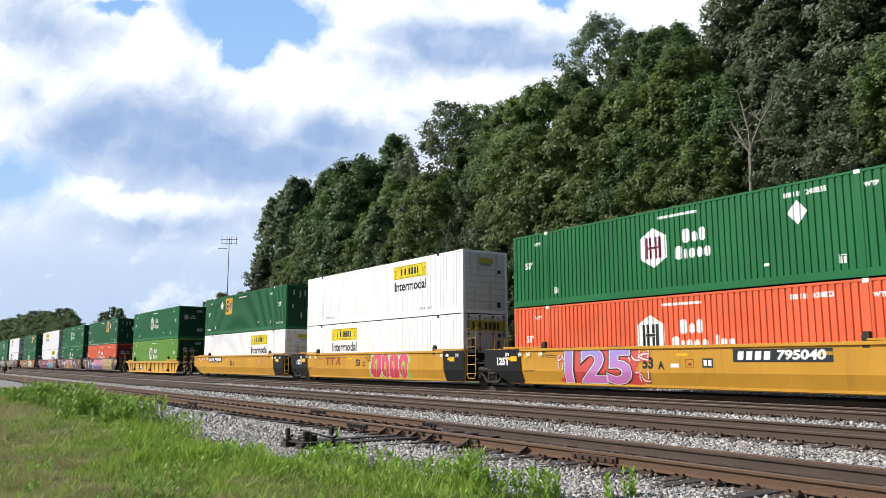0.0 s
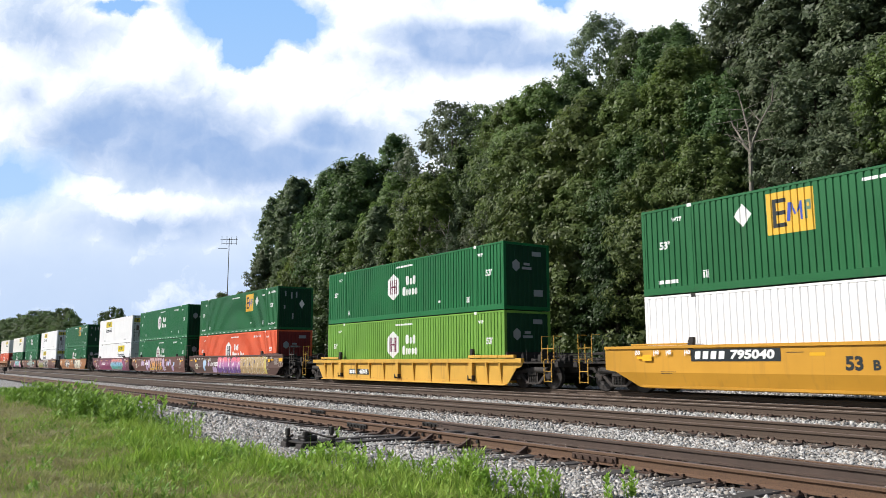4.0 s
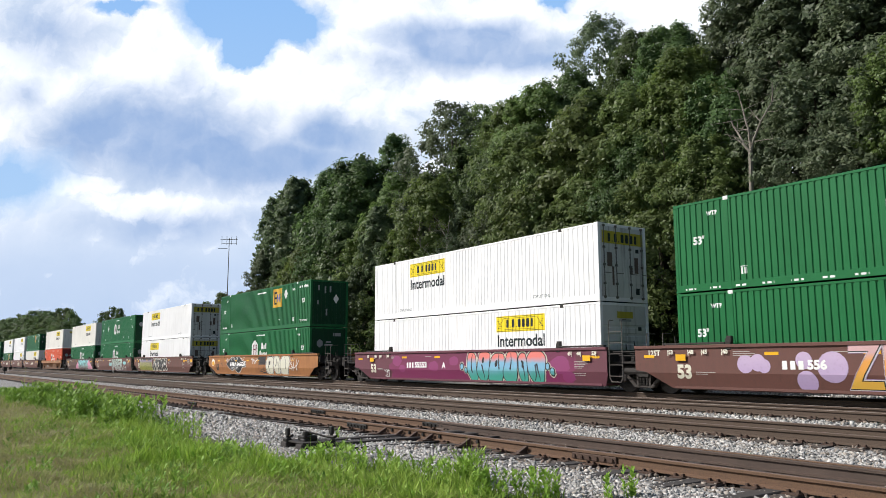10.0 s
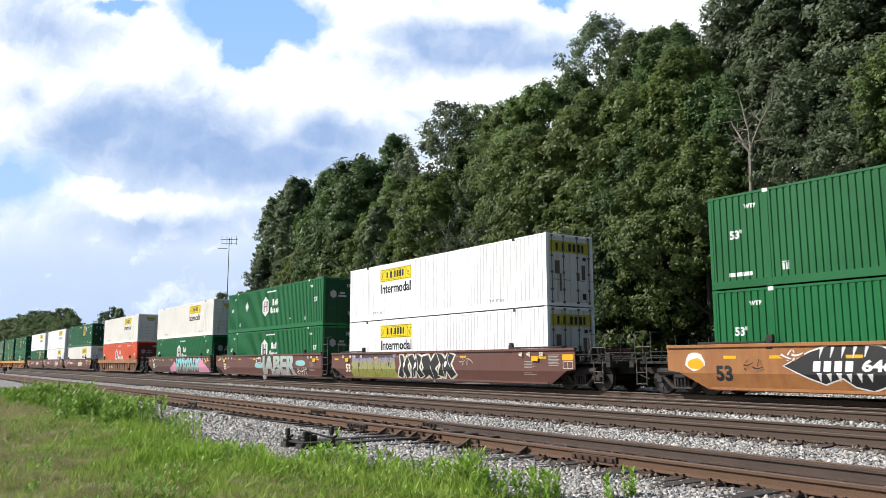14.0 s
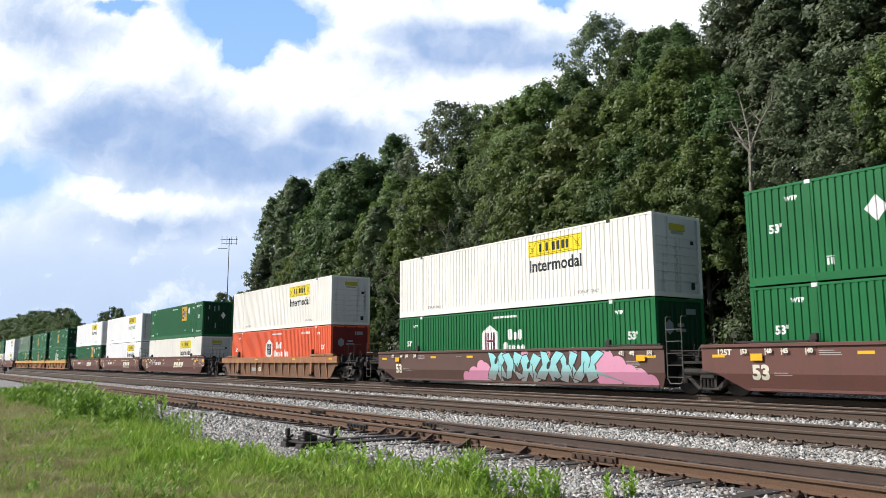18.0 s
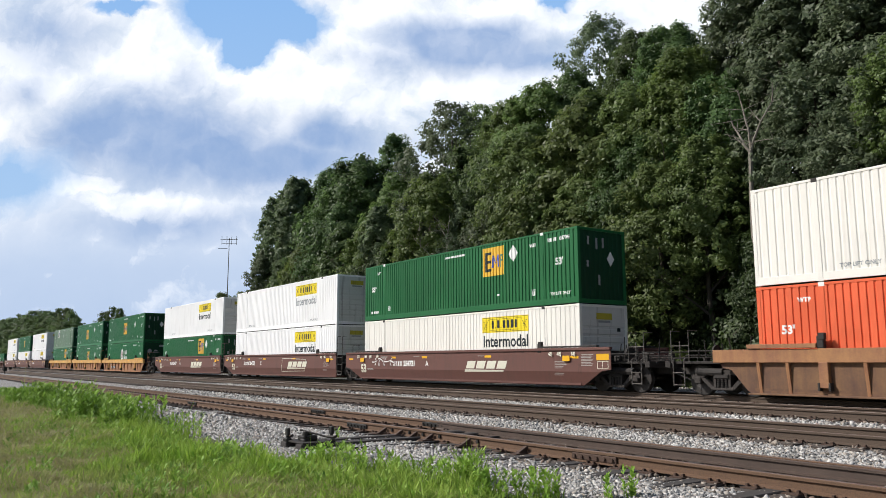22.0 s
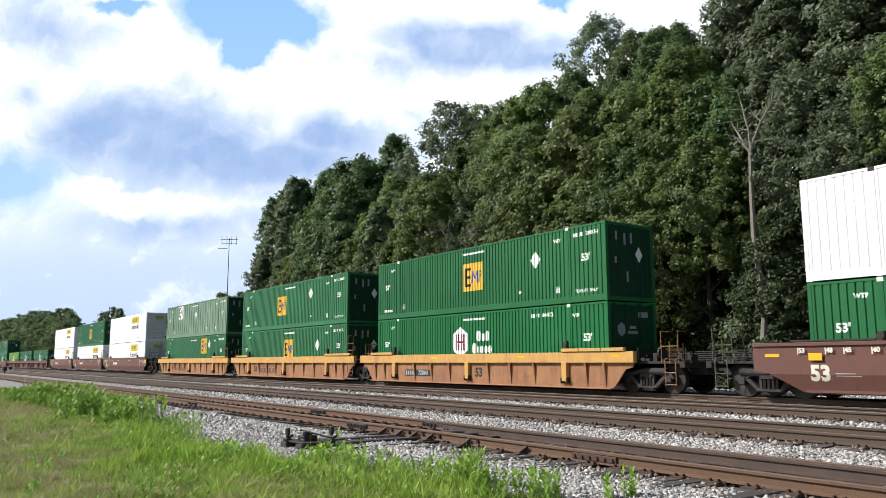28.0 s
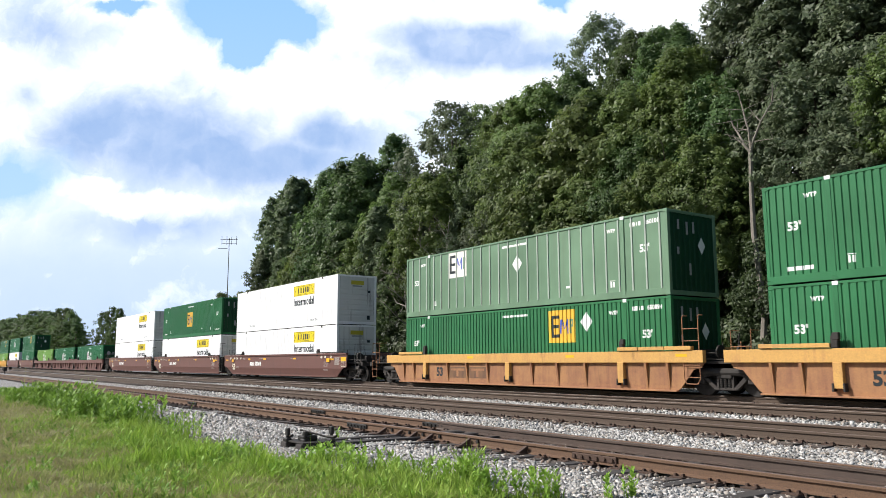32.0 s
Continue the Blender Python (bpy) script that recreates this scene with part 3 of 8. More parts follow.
def container(kind, x, z, sign_x=None, end="front", where="", number="", extra=(), sign_z=None, diamond=None):
    color, style, label = KINDS[kind]
    pale = kind.startswith("jb")
    end_paint = WHITE_END if pale else (ORANGE_END_SHADED if kind == "hub_orange" else GREEN_END_SHADED)
    root = thing("freight_container", label + where, "container", "containers on the train", m=pose(x, MAIN_Y, z))
    me = cached(("side_panel", style), lambda: side_panel(style))
    part("side_panel", me, color, root)
    part("side_panel", me, color, root, m=pose(0, 0, 0, 0, 0, 180))
    if style == "ribbed":
        def ribs():
            bm = bmesh.new()
            xr = -HALF + 0.55
            while xr < HALF - 0.3:
                if abs(abs(xr) - POST) > 0.2:
                    box(bm, xr - 0.03, xr + 0.03, -SIDE + 0.004, -SIDE + 0.033, 0.17, CH - 0.09)
                xr += 0.61
            return bm
        part("side_ribs", cached(("side_ribs",), ribs), RIB_PALE, root, "pale upright ribs")
    for turn in (0, 180):
        m = pose(0, 0, 0, 0, 0, turn)
        if (end == "doors") == (turn == 0):
            for flip in (0, 1):
                dm = m @ (Matrix.Diagonal((1, -1, 1, 1)) if flip else Matrix())
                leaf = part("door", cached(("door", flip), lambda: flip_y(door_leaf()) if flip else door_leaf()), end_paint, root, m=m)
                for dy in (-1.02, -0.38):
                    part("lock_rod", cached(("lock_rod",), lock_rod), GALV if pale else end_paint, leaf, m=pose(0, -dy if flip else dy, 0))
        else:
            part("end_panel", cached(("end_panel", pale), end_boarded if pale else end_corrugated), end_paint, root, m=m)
    part("roof", cached(("roof",), roof_sheet), color, root)
    part("floor", cached(("floor",), bar(-HALF + 0.06, HALF - 0.06, -SIDE + 0.06, SIDE - 0.06, 0.06, 0.15)), IRON, root, "dark underside")
    for s in (-1, 1):
        y0, y1 = sorted((s * SIDE, s * (SIDE - 0.06)))
        part("top_rail", cached(("top_rail", s), bar(-HALF + 0.09, HALF - 0.09, y0, y1, CH - 0.085, CH - 0.008)), color, root)
        part("bottom_rail", cached(("bottom_rail", s), bar(-HALF + 0.09, HALF - 0.09, y0, y1, 0.015, 0.25)), color, root)
        x0, x1 = sorted((s * (HALF - 0.005), s * (HALF - 0.09)))
        part("end_header", cached(("end_header", s), bar(x0, x1, -SIDE + 0.09, SIDE - 0.09, CH - 0.11, CH - 0.01)), color, root)
        part("end_sill", cached(("end_sill", s), bar(x0, x1, -SIDE + 0.09, SIDE - 0.09, 0.01, 0.165)), color, root)
        for t in (-1, 1):
            xa, xb = sorted((t * HALF, t * (HALF - 0.12)))
            ya, yb = sorted((s * SIDE, s * (SIDE - 0.14)))
            part("corner_post", cached(("corner_post", s, t), bar(xa, xb, ya, yb, 0.117, CH - 0.117)), color, root)
            ya, yb = sorted((s * (SIDE + 0.004), s * (SIDE - 0.08)))
            part("side_post", cached(("side_post", s, t), bar(t * POST - 0.072, t * POST + 0.072, ya, yb, 0.117, CH - 0.117)), color, root)
            for zc in (0.059, CH - 0.059):
                cm = cached(("corner_casting",), casting)
                part("corner_casting", cm, color, root, m=pose(t * (HALF - 0.089 + 0.001), s * (SIDE - 0.081 + 0.001), zc, 0, 0, 0 if s < 0 else 180))
                part("lifting_casting", cm, DECAL_WHITE if (not pale and zc > 1) else (IRON if pale and zc > 1 else color), root, "", pose(t * POST, s * (SIDE - 0.076), zc, 0, 0, 0 if s < 0 else 180))
    # markings on the side towards the camera
    if kind.startswith("hub"):
        hub_badge(root, style, -0.82 if kind != "hub_orange" else -1.08, 1.62, DECAL_DARK if kind == "hub_orange" else DECAL_MAROON, "inc" if kind == "hub_orange" else "two")
    elif pale:
        jb_plate(root, style, sign_x if sign_x is not None else 3.6, 2.30, extra[0] if extra else None)
    else:
        gold_plate(root, style, sign_x if sign_x is not None else 2.97, sign_z or 2.08, CREAM if kind == "emp_old" else DECAL_GOLD)
    if diamond is not None:
        mark(root, "diamond", "diamond", lambda: polys([(0, -0.36), (0.31, 0), (0, 0.36), (-0.31, 0)]), DECAL_WHITE, style, diamond[0], diamond[1], 0.003, "white diamond marking")
    ink = DECAL_GREY if pale else DECAL_WHITE
    if not pale:
        mark(root, "size_mark", "53", lambda: text_polys("53'", 0.26, 0.015), ink, style, 7.05, 1.66 if kind.startswith("emp") else 1.62, 0.003, "white size marking")
        mark(root, "size_mark", "53", lambda: text_polys("53'", 0.24, 0.014), ink, style, -7.15, 1.62, 0.003, "white size marking")
        for xx, zz in ((6.45, 2.45) if not kind.startswith("emp") else (5.55, 2.45), (-6.62, 2.45)):
            mark(root, "side_mark", "wtp", lambda: text_polys("WTP", 0.125, 0.009), ink, style, xx, zz, 0.003)
        for xx in (5.55, -5.6):
            mark(root, "side_mark", "two", lambda: polys(rect(-0.12, 0.12, 0.10, 0.125), rect(-0.10, -0.02, -0.12, 0.075), rect(0.025, 0.10, -0.12, 0.075)), ink, style, xx, 0.55, 0.003)
        mark(root, "warning_line", "warning", small_bars((0.42, 0.30, 0.34, 0.42), 0.09), ink, style, 0.2, 2.60, 0.003, "small white warning line")
        for xx, zz in extra:
            mark(root, "label_patch", "patch", lambda: polys(rect(-0.10, 0.10, -0.045, 0.045)), ink, style, xx, zz, 0.003)
        if kind in ("emp", "emp_worn"):
            mark(root, "lift_mark", "lift", lambda: text_polys("TOP LIFT ONLY", 0.115, 0.006), ink, style, 7.05, 0.42, 0.003, "white lettering")
            mark(root, "lift_mark", "lift", small_bars((0.22, 0.26, 0.26), 0.12), ink, style, -7.05, 0.42, 0.003)
    else:
        mark(root, "lift_mark", "lift", lambda: text_polys("TOP LIFT ONLY", 0.11, 0.005), ink, style, 5.0, 0.38, 0.003, "grey lettering")
        mark(root, "lift_mark", "lift", lambda: text_polys("TOP LIFT ONLY", 0.11, 0.005), ink, style, -5.0, 0.38, 0.003, "grey lettering")
    if number:
        nx = 4.8 if not kind.startswith("emp") else 7.22
        for n, w in enumerate((0.14, 0.14, 0.06, 0.14)):
            mark(root, "owner_block", n, lambda: polys(rect(-w * 0.36, w * 0.36, -0.073, 0.073)), ink, style, nx - (0.78 if nx < 5 else 0.74) + 0.13 * n, 2.55, 0.003)
        mark(root, "number", number, lambda: text_polys(number, 0.146, 0.009), ink, style, nx + (0.14 if nx < 5 else 0.18), 2.55, 0.003, "painted container number")
    # the end towards which the train runs
    ends = root
    if pale:
        if end == "doors":
            part("end_plate", cached(("end_plate", 2), lambda: end_patch(0.0, 2.38, 1.10, 0.23)), END_YELLOW, root, "wide dull yellow sign plate across the doors")
            part("end_word", cached(("end_word", 2), lambda: flat_end(PLATE_BLOCKS, 0.0, 2.36, 0.95)), DECAL_DARK, root, "dark bars in place of a brand name")
            for n, (yy, zz, hw, hh) in enumerate(((-0.72, 1.55, 0.13, 0.26), (0.72, 1.40, 0.10, 0.30), (0.42, 1.22, 0.08, 0.16), (-0.55, 0.95, 0.05, 0.35))):
                part("worn_patch", cached(("worn_patch", n), lambda: end_patch(yy, zz, hw, hh)), END_RUST, root, "rubbed rusty patch on the door")
        else:
            part("end_plate", cached(("end_plate",), lambda: end_patch(0.0, 2.45, 0.42, 0.12)), END_YELLOW, root, "small dull yellow sign plate on the end")
            part("end_word", cached(("end_word",), lambda: end_patch(0.0, 2.25, 0.32, 0.04)), DECAL_GREY, root)
        part("end_latch", cached(("end_latch",), lambda: end_patch(0.78, 1.95, 0.09, 0.07)), DECAL_DARK, root)
        part("end_vent", cached(("end_vent",), lambda: end_patch(0.75, 0.42, 0.10, 0.12)), DECAL_DARK, root)
    else:
        if kind.startswith("emp"):
            part("end_diamond", cached(("end_diamond",), lambda: end_poly([(0, -0.30), (0.20, 0), (0, 0.30), (-0.20, 0)], 0.45, 1.75)), DECAL_WHITE, root, "white diamond on the end")
            for yy, zz, hh in ((-0.75, 2.4, 0.16), (-0.3, 2.3, 0.22), (0.05, 2.35, 0.2), (-0.8, 1.5, 0.12), (-0.2, 0.9, 0.20)):
                part("end_note", cached(("end_note", yy, zz), lambda: end_patch(yy, zz, 0.05, hh)), DECAL_GREY, root)
            return root
        part("end_mark", cached(("end_mark",), lambda: end_patch(0.55, 2.45, 0.26, 0.10)), DECAL_GREY, root)
        part("end_mark", cached(("end_mark2",), lambda: end_patch(0.62, 0.75, 0.26, 0.14)), DECAL_GREY, root)
        part("end_badge", cached(("end_badge",), lambda: end_poly([(0, -0.26), (0.2, -0.12), (0.2, 0.12), (0, 0.26), (-0.2, 0.12), (-0.2, -0.12)], -0.62, 1.9)), DECAL_GREY, root)
        for hw, zz in ((0.17, 1.98), (0.27, 1.80)):
            part("end_name_bar", cached(("end_name_bar", hw), lambda: end_patch(-0.02, zz, hw, 0.055)), DECAL_GREY, root)
    return root


def flip_y(bm):
    for v in bm.verts:
        v.co.y = -v.co.y
    return bm


def end_patch(y, z, hw, hh):
    return box(bmesh.new(), HALF + 0.004, HALF + 0.010, y - hw, y + hw, z - hh, z + hh)


def flat_end(outlines, y, z, k):
    """Outlines laid on the end that faces the way the train runs."""
    bm = bmesh.new()
    for o in outlines:
        bm.faces.new([bm.verts.new((HALF + 0.014, y + a * k, z + b * k)) for a, b in o])
    return bm


def end_poly(pts, y, z):
    bm = bmesh.new()
    bm.faces.new([bm.verts.new((HALF + 0.008, y + a, z + b)) for a, b in pts])
    return bm


RIB_PALE = paint("pale_rib_paint", (0.36, 0.42, 0.36), amount=0.2)

# ---- well cars ----
WELL = 1.55          # half width of a well car
SKIN_TOP, SKIN_LOW = 1.50, 0.19


def wheelset():
    bm = bmesh.new()
    for s in (-1, 1):
        c = s * GAUGE_HALF
        n = 24
        rings = []
        for y, r in ((c + s * 0.065, 0.30), (c + s * 0.065, 0.455), (c + s * 0.06, 0.478), (c - s * 0.055, 0.482), (c - s * 0.062, 0.505), (c - s * 0.085, 0.500), (c - s * 0.085, 0.40), (c - s * 0.03, 0.20)):
            rings.append([bm.verts.new((r * math.cos(2 * math.pi * i / n), y, r * math.sin(2 * math.pi * i / n))) for i in range(n)])
        rings.insert(0, [bm.verts.new((0.12 * math.cos(2 * math.pi * i / n), c + s * 0.03, 0.12 * math.sin(2 * math.pi * i / n))) for i in range(n)])
        for a, b in zip(rings, rings[1:]):
            for i in range(n):
                bm.faces.new((a[i], a[(i + 1) % n], b[(i + 1) % n], b[i]))
        bm.faces.new(rings[0])
        bm.faces.new(rings[-1][::-1])
    tube(bm, (0, -1.02, 0), (0, 1.02, 0), 0.085, n=12)
    for s in (-1, 1):
        for i in range(3):
            a = 2 * math.pi * i / 3
            tube(bm, (0.05 * math.cos(a), s * 1.02, 0.05 * math.sin(a)), (0.05 * math.cos(a), s * 1.05, 0.05 * math.sin(a)), 0.018)
    return bm


def side_frame():
    bm = prism(bmesh.new(), [(-1.12, 0.50), (-1.05, 0.66), (-0.70, 0.72), (-0.32, 0.80), (0.32, 0.80), (0.70, 0.72), (1.05, 0.66), (1.12, 0.50), (0.78, 0.52), (0.55, 0.62), (0.30, 0.66), (-0.30, 0.66), (-0.55, 0.62), (-0.78, 0.52)], -0.09, 0.09)
    for s in (-1, 1):
        prism(bm, [(s * 0.80, 0.55), (s * 0.62, 0.55), (s * 0.28, 0.24), (s * 0.40, 0.20)] if s > 0 else [(-0.80, 0.55), (-0.40, 0.20), (-0.28, 0.24), (-0.62, 0.55)], -0.08, 0.08)
        box(bm, s * 0.89 - 0.12, s * 0.89 + 0.12, -0.10, 0.10, 0.36, 0.58, 0.03)
        box(bm, min(s * 0.30, s * 0.22), max(s * 0.30, s * 0.22), -0.09, 0.09, 0.24, 0.68)
    box(bm, -0.40, 0.40, -0.10, 0.10, 0.17, 0.25, 0.02)
    return bm


def springs():
    bm = bmesh.new()
    for x in (-0.14, 0.0, 0.14):
        for i in range(5):
            z = 0.26 + i * 0.055
            tube(bm, (x, -0.05, z), (x, -0.05, z + 0.03), 0.062, n=8)
        tube(bm, (x, -0.05, 0.25), (x, -0.05, 0.54), 0.045, n=8)
    box(bm, -0.26, 0.26, -0.14, 0.12, 0.53, 0.66, 0.02)
    return bm


WHEELS = []          # (wheelset, place in its truck, thing that carries it, offset of the axle)


def truck(root, x, base, offset):
    t = part("truck", cached(("truck_bolster",), lambda: box(box(bmesh.new(), -0.18, 0.18, -1.0, 1.0, 0.50, 0.76, 0.03), -0.35, 0.35, -0.30, 0.30, 0.62, 0.95)), IRON, root, "two-axle truck in dirty black iron", pose(x, 0, 0))
    for s in (-1, 1):
        part("side_frame", cached(("side_frame",), side_frame), FRAME, t, "", pose(0, s * 1.0, 0))
        part("spring_pack", cached(("spring_pack",), springs), IRON, t, "", pose(0, s * 1.0, 0, 0, 0, 0 if s < 0 else 180))
        part("brake_beam", cached(("brake_beam",), lambda: tube(box(bmesh.new(), -0.05, 0.05, -0.85, 0.85, 0.34, 0.44), (0, -0.6, 0.40), (0.25, 0, 0.44), 0.03)), IRON, t, "", pose(s * 0.36, 0, 0))
    for s in (-1, 1):
        ax = s * 0.89
        w = part("wheelset", cached(("wheelset",), wheelset), WHEEL, t, "rolling wheel pair with axle", pose(ax, 0, 0.48))
        WHEELS.append((w, ax, base + x + ax))
    return t


FRAME = plain("truck_frame_iron", (0.036, 0.030, 0.026), 0.8, 0.1, 0.4)
WHEEL = plain("wheel_iron", (0.030, 0.026, 0.024), 0.6, 0.3, 0.4)


def skin_plate(left, right):
    """The smooth side of a well car: its lower part leans inwards, its ends are cut away over the trucks."""
    pts = [(-8.077 - left, SKIN_TOP), (-8.077 - left, 0.78), (-8.077 - left + 0.45, 0.72), (-8.30, 0.16 + 0.06), (-8.1, SKIN_LOW)]
    pts += [(8.15, SKIN_LOW), (8.35, 0.22)]
    if right > 0.8:
        pts += [(8.077 + right - 0.45, 0.72), (8.077 + right, 0.78)]
    else:
        pts += [(8.077 + right, 0.62)]
    pts.append((8.077 + right, SKIN_TOP))
    bm = prism(bmesh.new(), pts, -WELL, -WELL + 0.03)
    bmesh.ops.bisect_plane(bm, geom=bm.verts[:] + bm.edges[:] + bm.faces[:], plane_co=(0, 0, 0.70), plane_no=(0, 0, 1))
    for v in bm.verts:
        if v.co.z < 0.695:
            v.co.y += (0.70 - v.co.z) * 0.30
    return bm


def ladder(h0, h1, w=0.5, foot=0.0):
    """Two uprights with rungs; their tops bend back, and a foot loop narrows below."""
    bm = bmesh.new()
    for x, t in ((0, 1), (w, -1)):
        tube(bm, (x, 0, h0 + foot), (x, 0, h1 - 0.05), 0.017)
        tube(bm, (x, 0, h1 - 0.05), (x, 0.06, h1), 0.017)
        tube(bm, (x, 0.06, h1), (x, 0.24, h1), 0.017)
        if foot:
            tube(bm, (x, 0, h0 + foot), (x + t * 0.09, 0, h0), 0.017)
    if foot:
        tube(bm, (0.09, 0, h0), (w - 0.09, 0, h0), 0.017)
    z = h0 + foot + 0.04
    while z < h1 - 0.3:
        tube(bm, (0, 0, z), (w, 0, z), 0.013)
        z += 0.38
    return bm


def end_gear(seed, half):
    """Platform, brake gear and pipes over a truck."""
    rng = random.Random(seed)
    bm = box(bmesh.new(), -half, half, -1.15, 1.15, 0.98, 1.06, 0.01)
    box(bm, -half, half, -0.38, 0.38, 0.62, 0.98, 0.03)
    for i in range(int(9 * half)):
        x, y = rng.uniform(-half, half - 0.3), rng.uniform(-1.1, 0.9)
        w, h = rng.uniform(0.08, 0.26), rng.uniform(0.08, 0.34)
        box(bm, x, x + w, y, y + rng.uniform(0.1, 0.3), 1.06, 1.06 + h, 0.02)
    for i in range(5):
        y = rng.uniform(-1.15, 1.0)
        tube(bm, (-half, y, 1.12 + 0.07 * i), (half, y + rng.uniform(-0.2, 0.2), 1.10 + 0.07 * i), 0.020)
    for i in range(int(5 * half)):
        x, y = rng.uniform(-half, half), rng.uniform(-1.1, -0.3)
        tube(bm, (x, y, 1.05), (x + rng.uniform(-0.15, 0.15), y, rng.uniform(1.3, 1.95)), 0.018)
        tube(bm, (x, y, 0.98), (x + rng.uniform(-0.2, 0.2), y + 0.1, rng.uniform(0.45, 0.8)), 0.022)
    tube(bm, (-0.5, -1.05, 0.74), (0.45, -1.05, 0.72), 0.12, n=10)
    tube(bm, (0.1, -0.9, 1.35), (0.16, -0.9, 1.35), 0.22, n=14)
    return bm


def railing():
    bm = bmesh.new()
    for x in (0.0, 0.34, 0.68):
        tube(bm, (x, 0, 0.95), (x, 0, 2.0 - (0.35 if x == 0.34 else 0)), 0.014)
    tube(bm, (0, 0, 1.98), (0.0, 0.45, 1.98), 0.013)
    tube(bm, (0.68, 0, 1.5), (0, 0, 1.5), 0.013)
    tube(bm, (0.68, 0, 1.98), (0.68, 0.45, 1.98), 0.013)
    return bm


def coupler(s):
    bm = box(bmesh.new(), -0.15, 0.95, -0.11, 0.11, 0.72, 0.92, 0.03)
    box(bm, 0.90, 1.25, -0.18, 0.16, 0.66, 0.98, 0.04)
    tube(bm, (0.3, -0.35, 0.75), (1.15, -0.30, 0.45), 0.028)
    tube(bm, (-0.1, -1.25, 0.98), (0.15, 0.0, 1.0), 0.02)
    return bm


def wmark(root, name, key, build, material, x, z, lift=0.003, label="", depth=WELL):
    def made():
        bm = build()
        for v in bm.verts:
            v.co = Vector((v.co.x + x, -depth - lift + v.co.y, v.co.z + z))
        if depth == WELL:
            bmesh.ops.bisect_plane(bm, geom=bm.verts[:] + bm.edges[:] + bm.faces[:], plane_co=(0, 0, 0.70), plane_no=(0, 0, 1), dist=0.0005)
        for v in bm.verts:
            if depth == WELL and v.co.z < 0.70:
                v.co.y += (0.70 - v.co.z) * 0.30
        return bm
    return part(name, cached((name, key, round(x, 2), round(z, 2), depth), made), material, root, label)


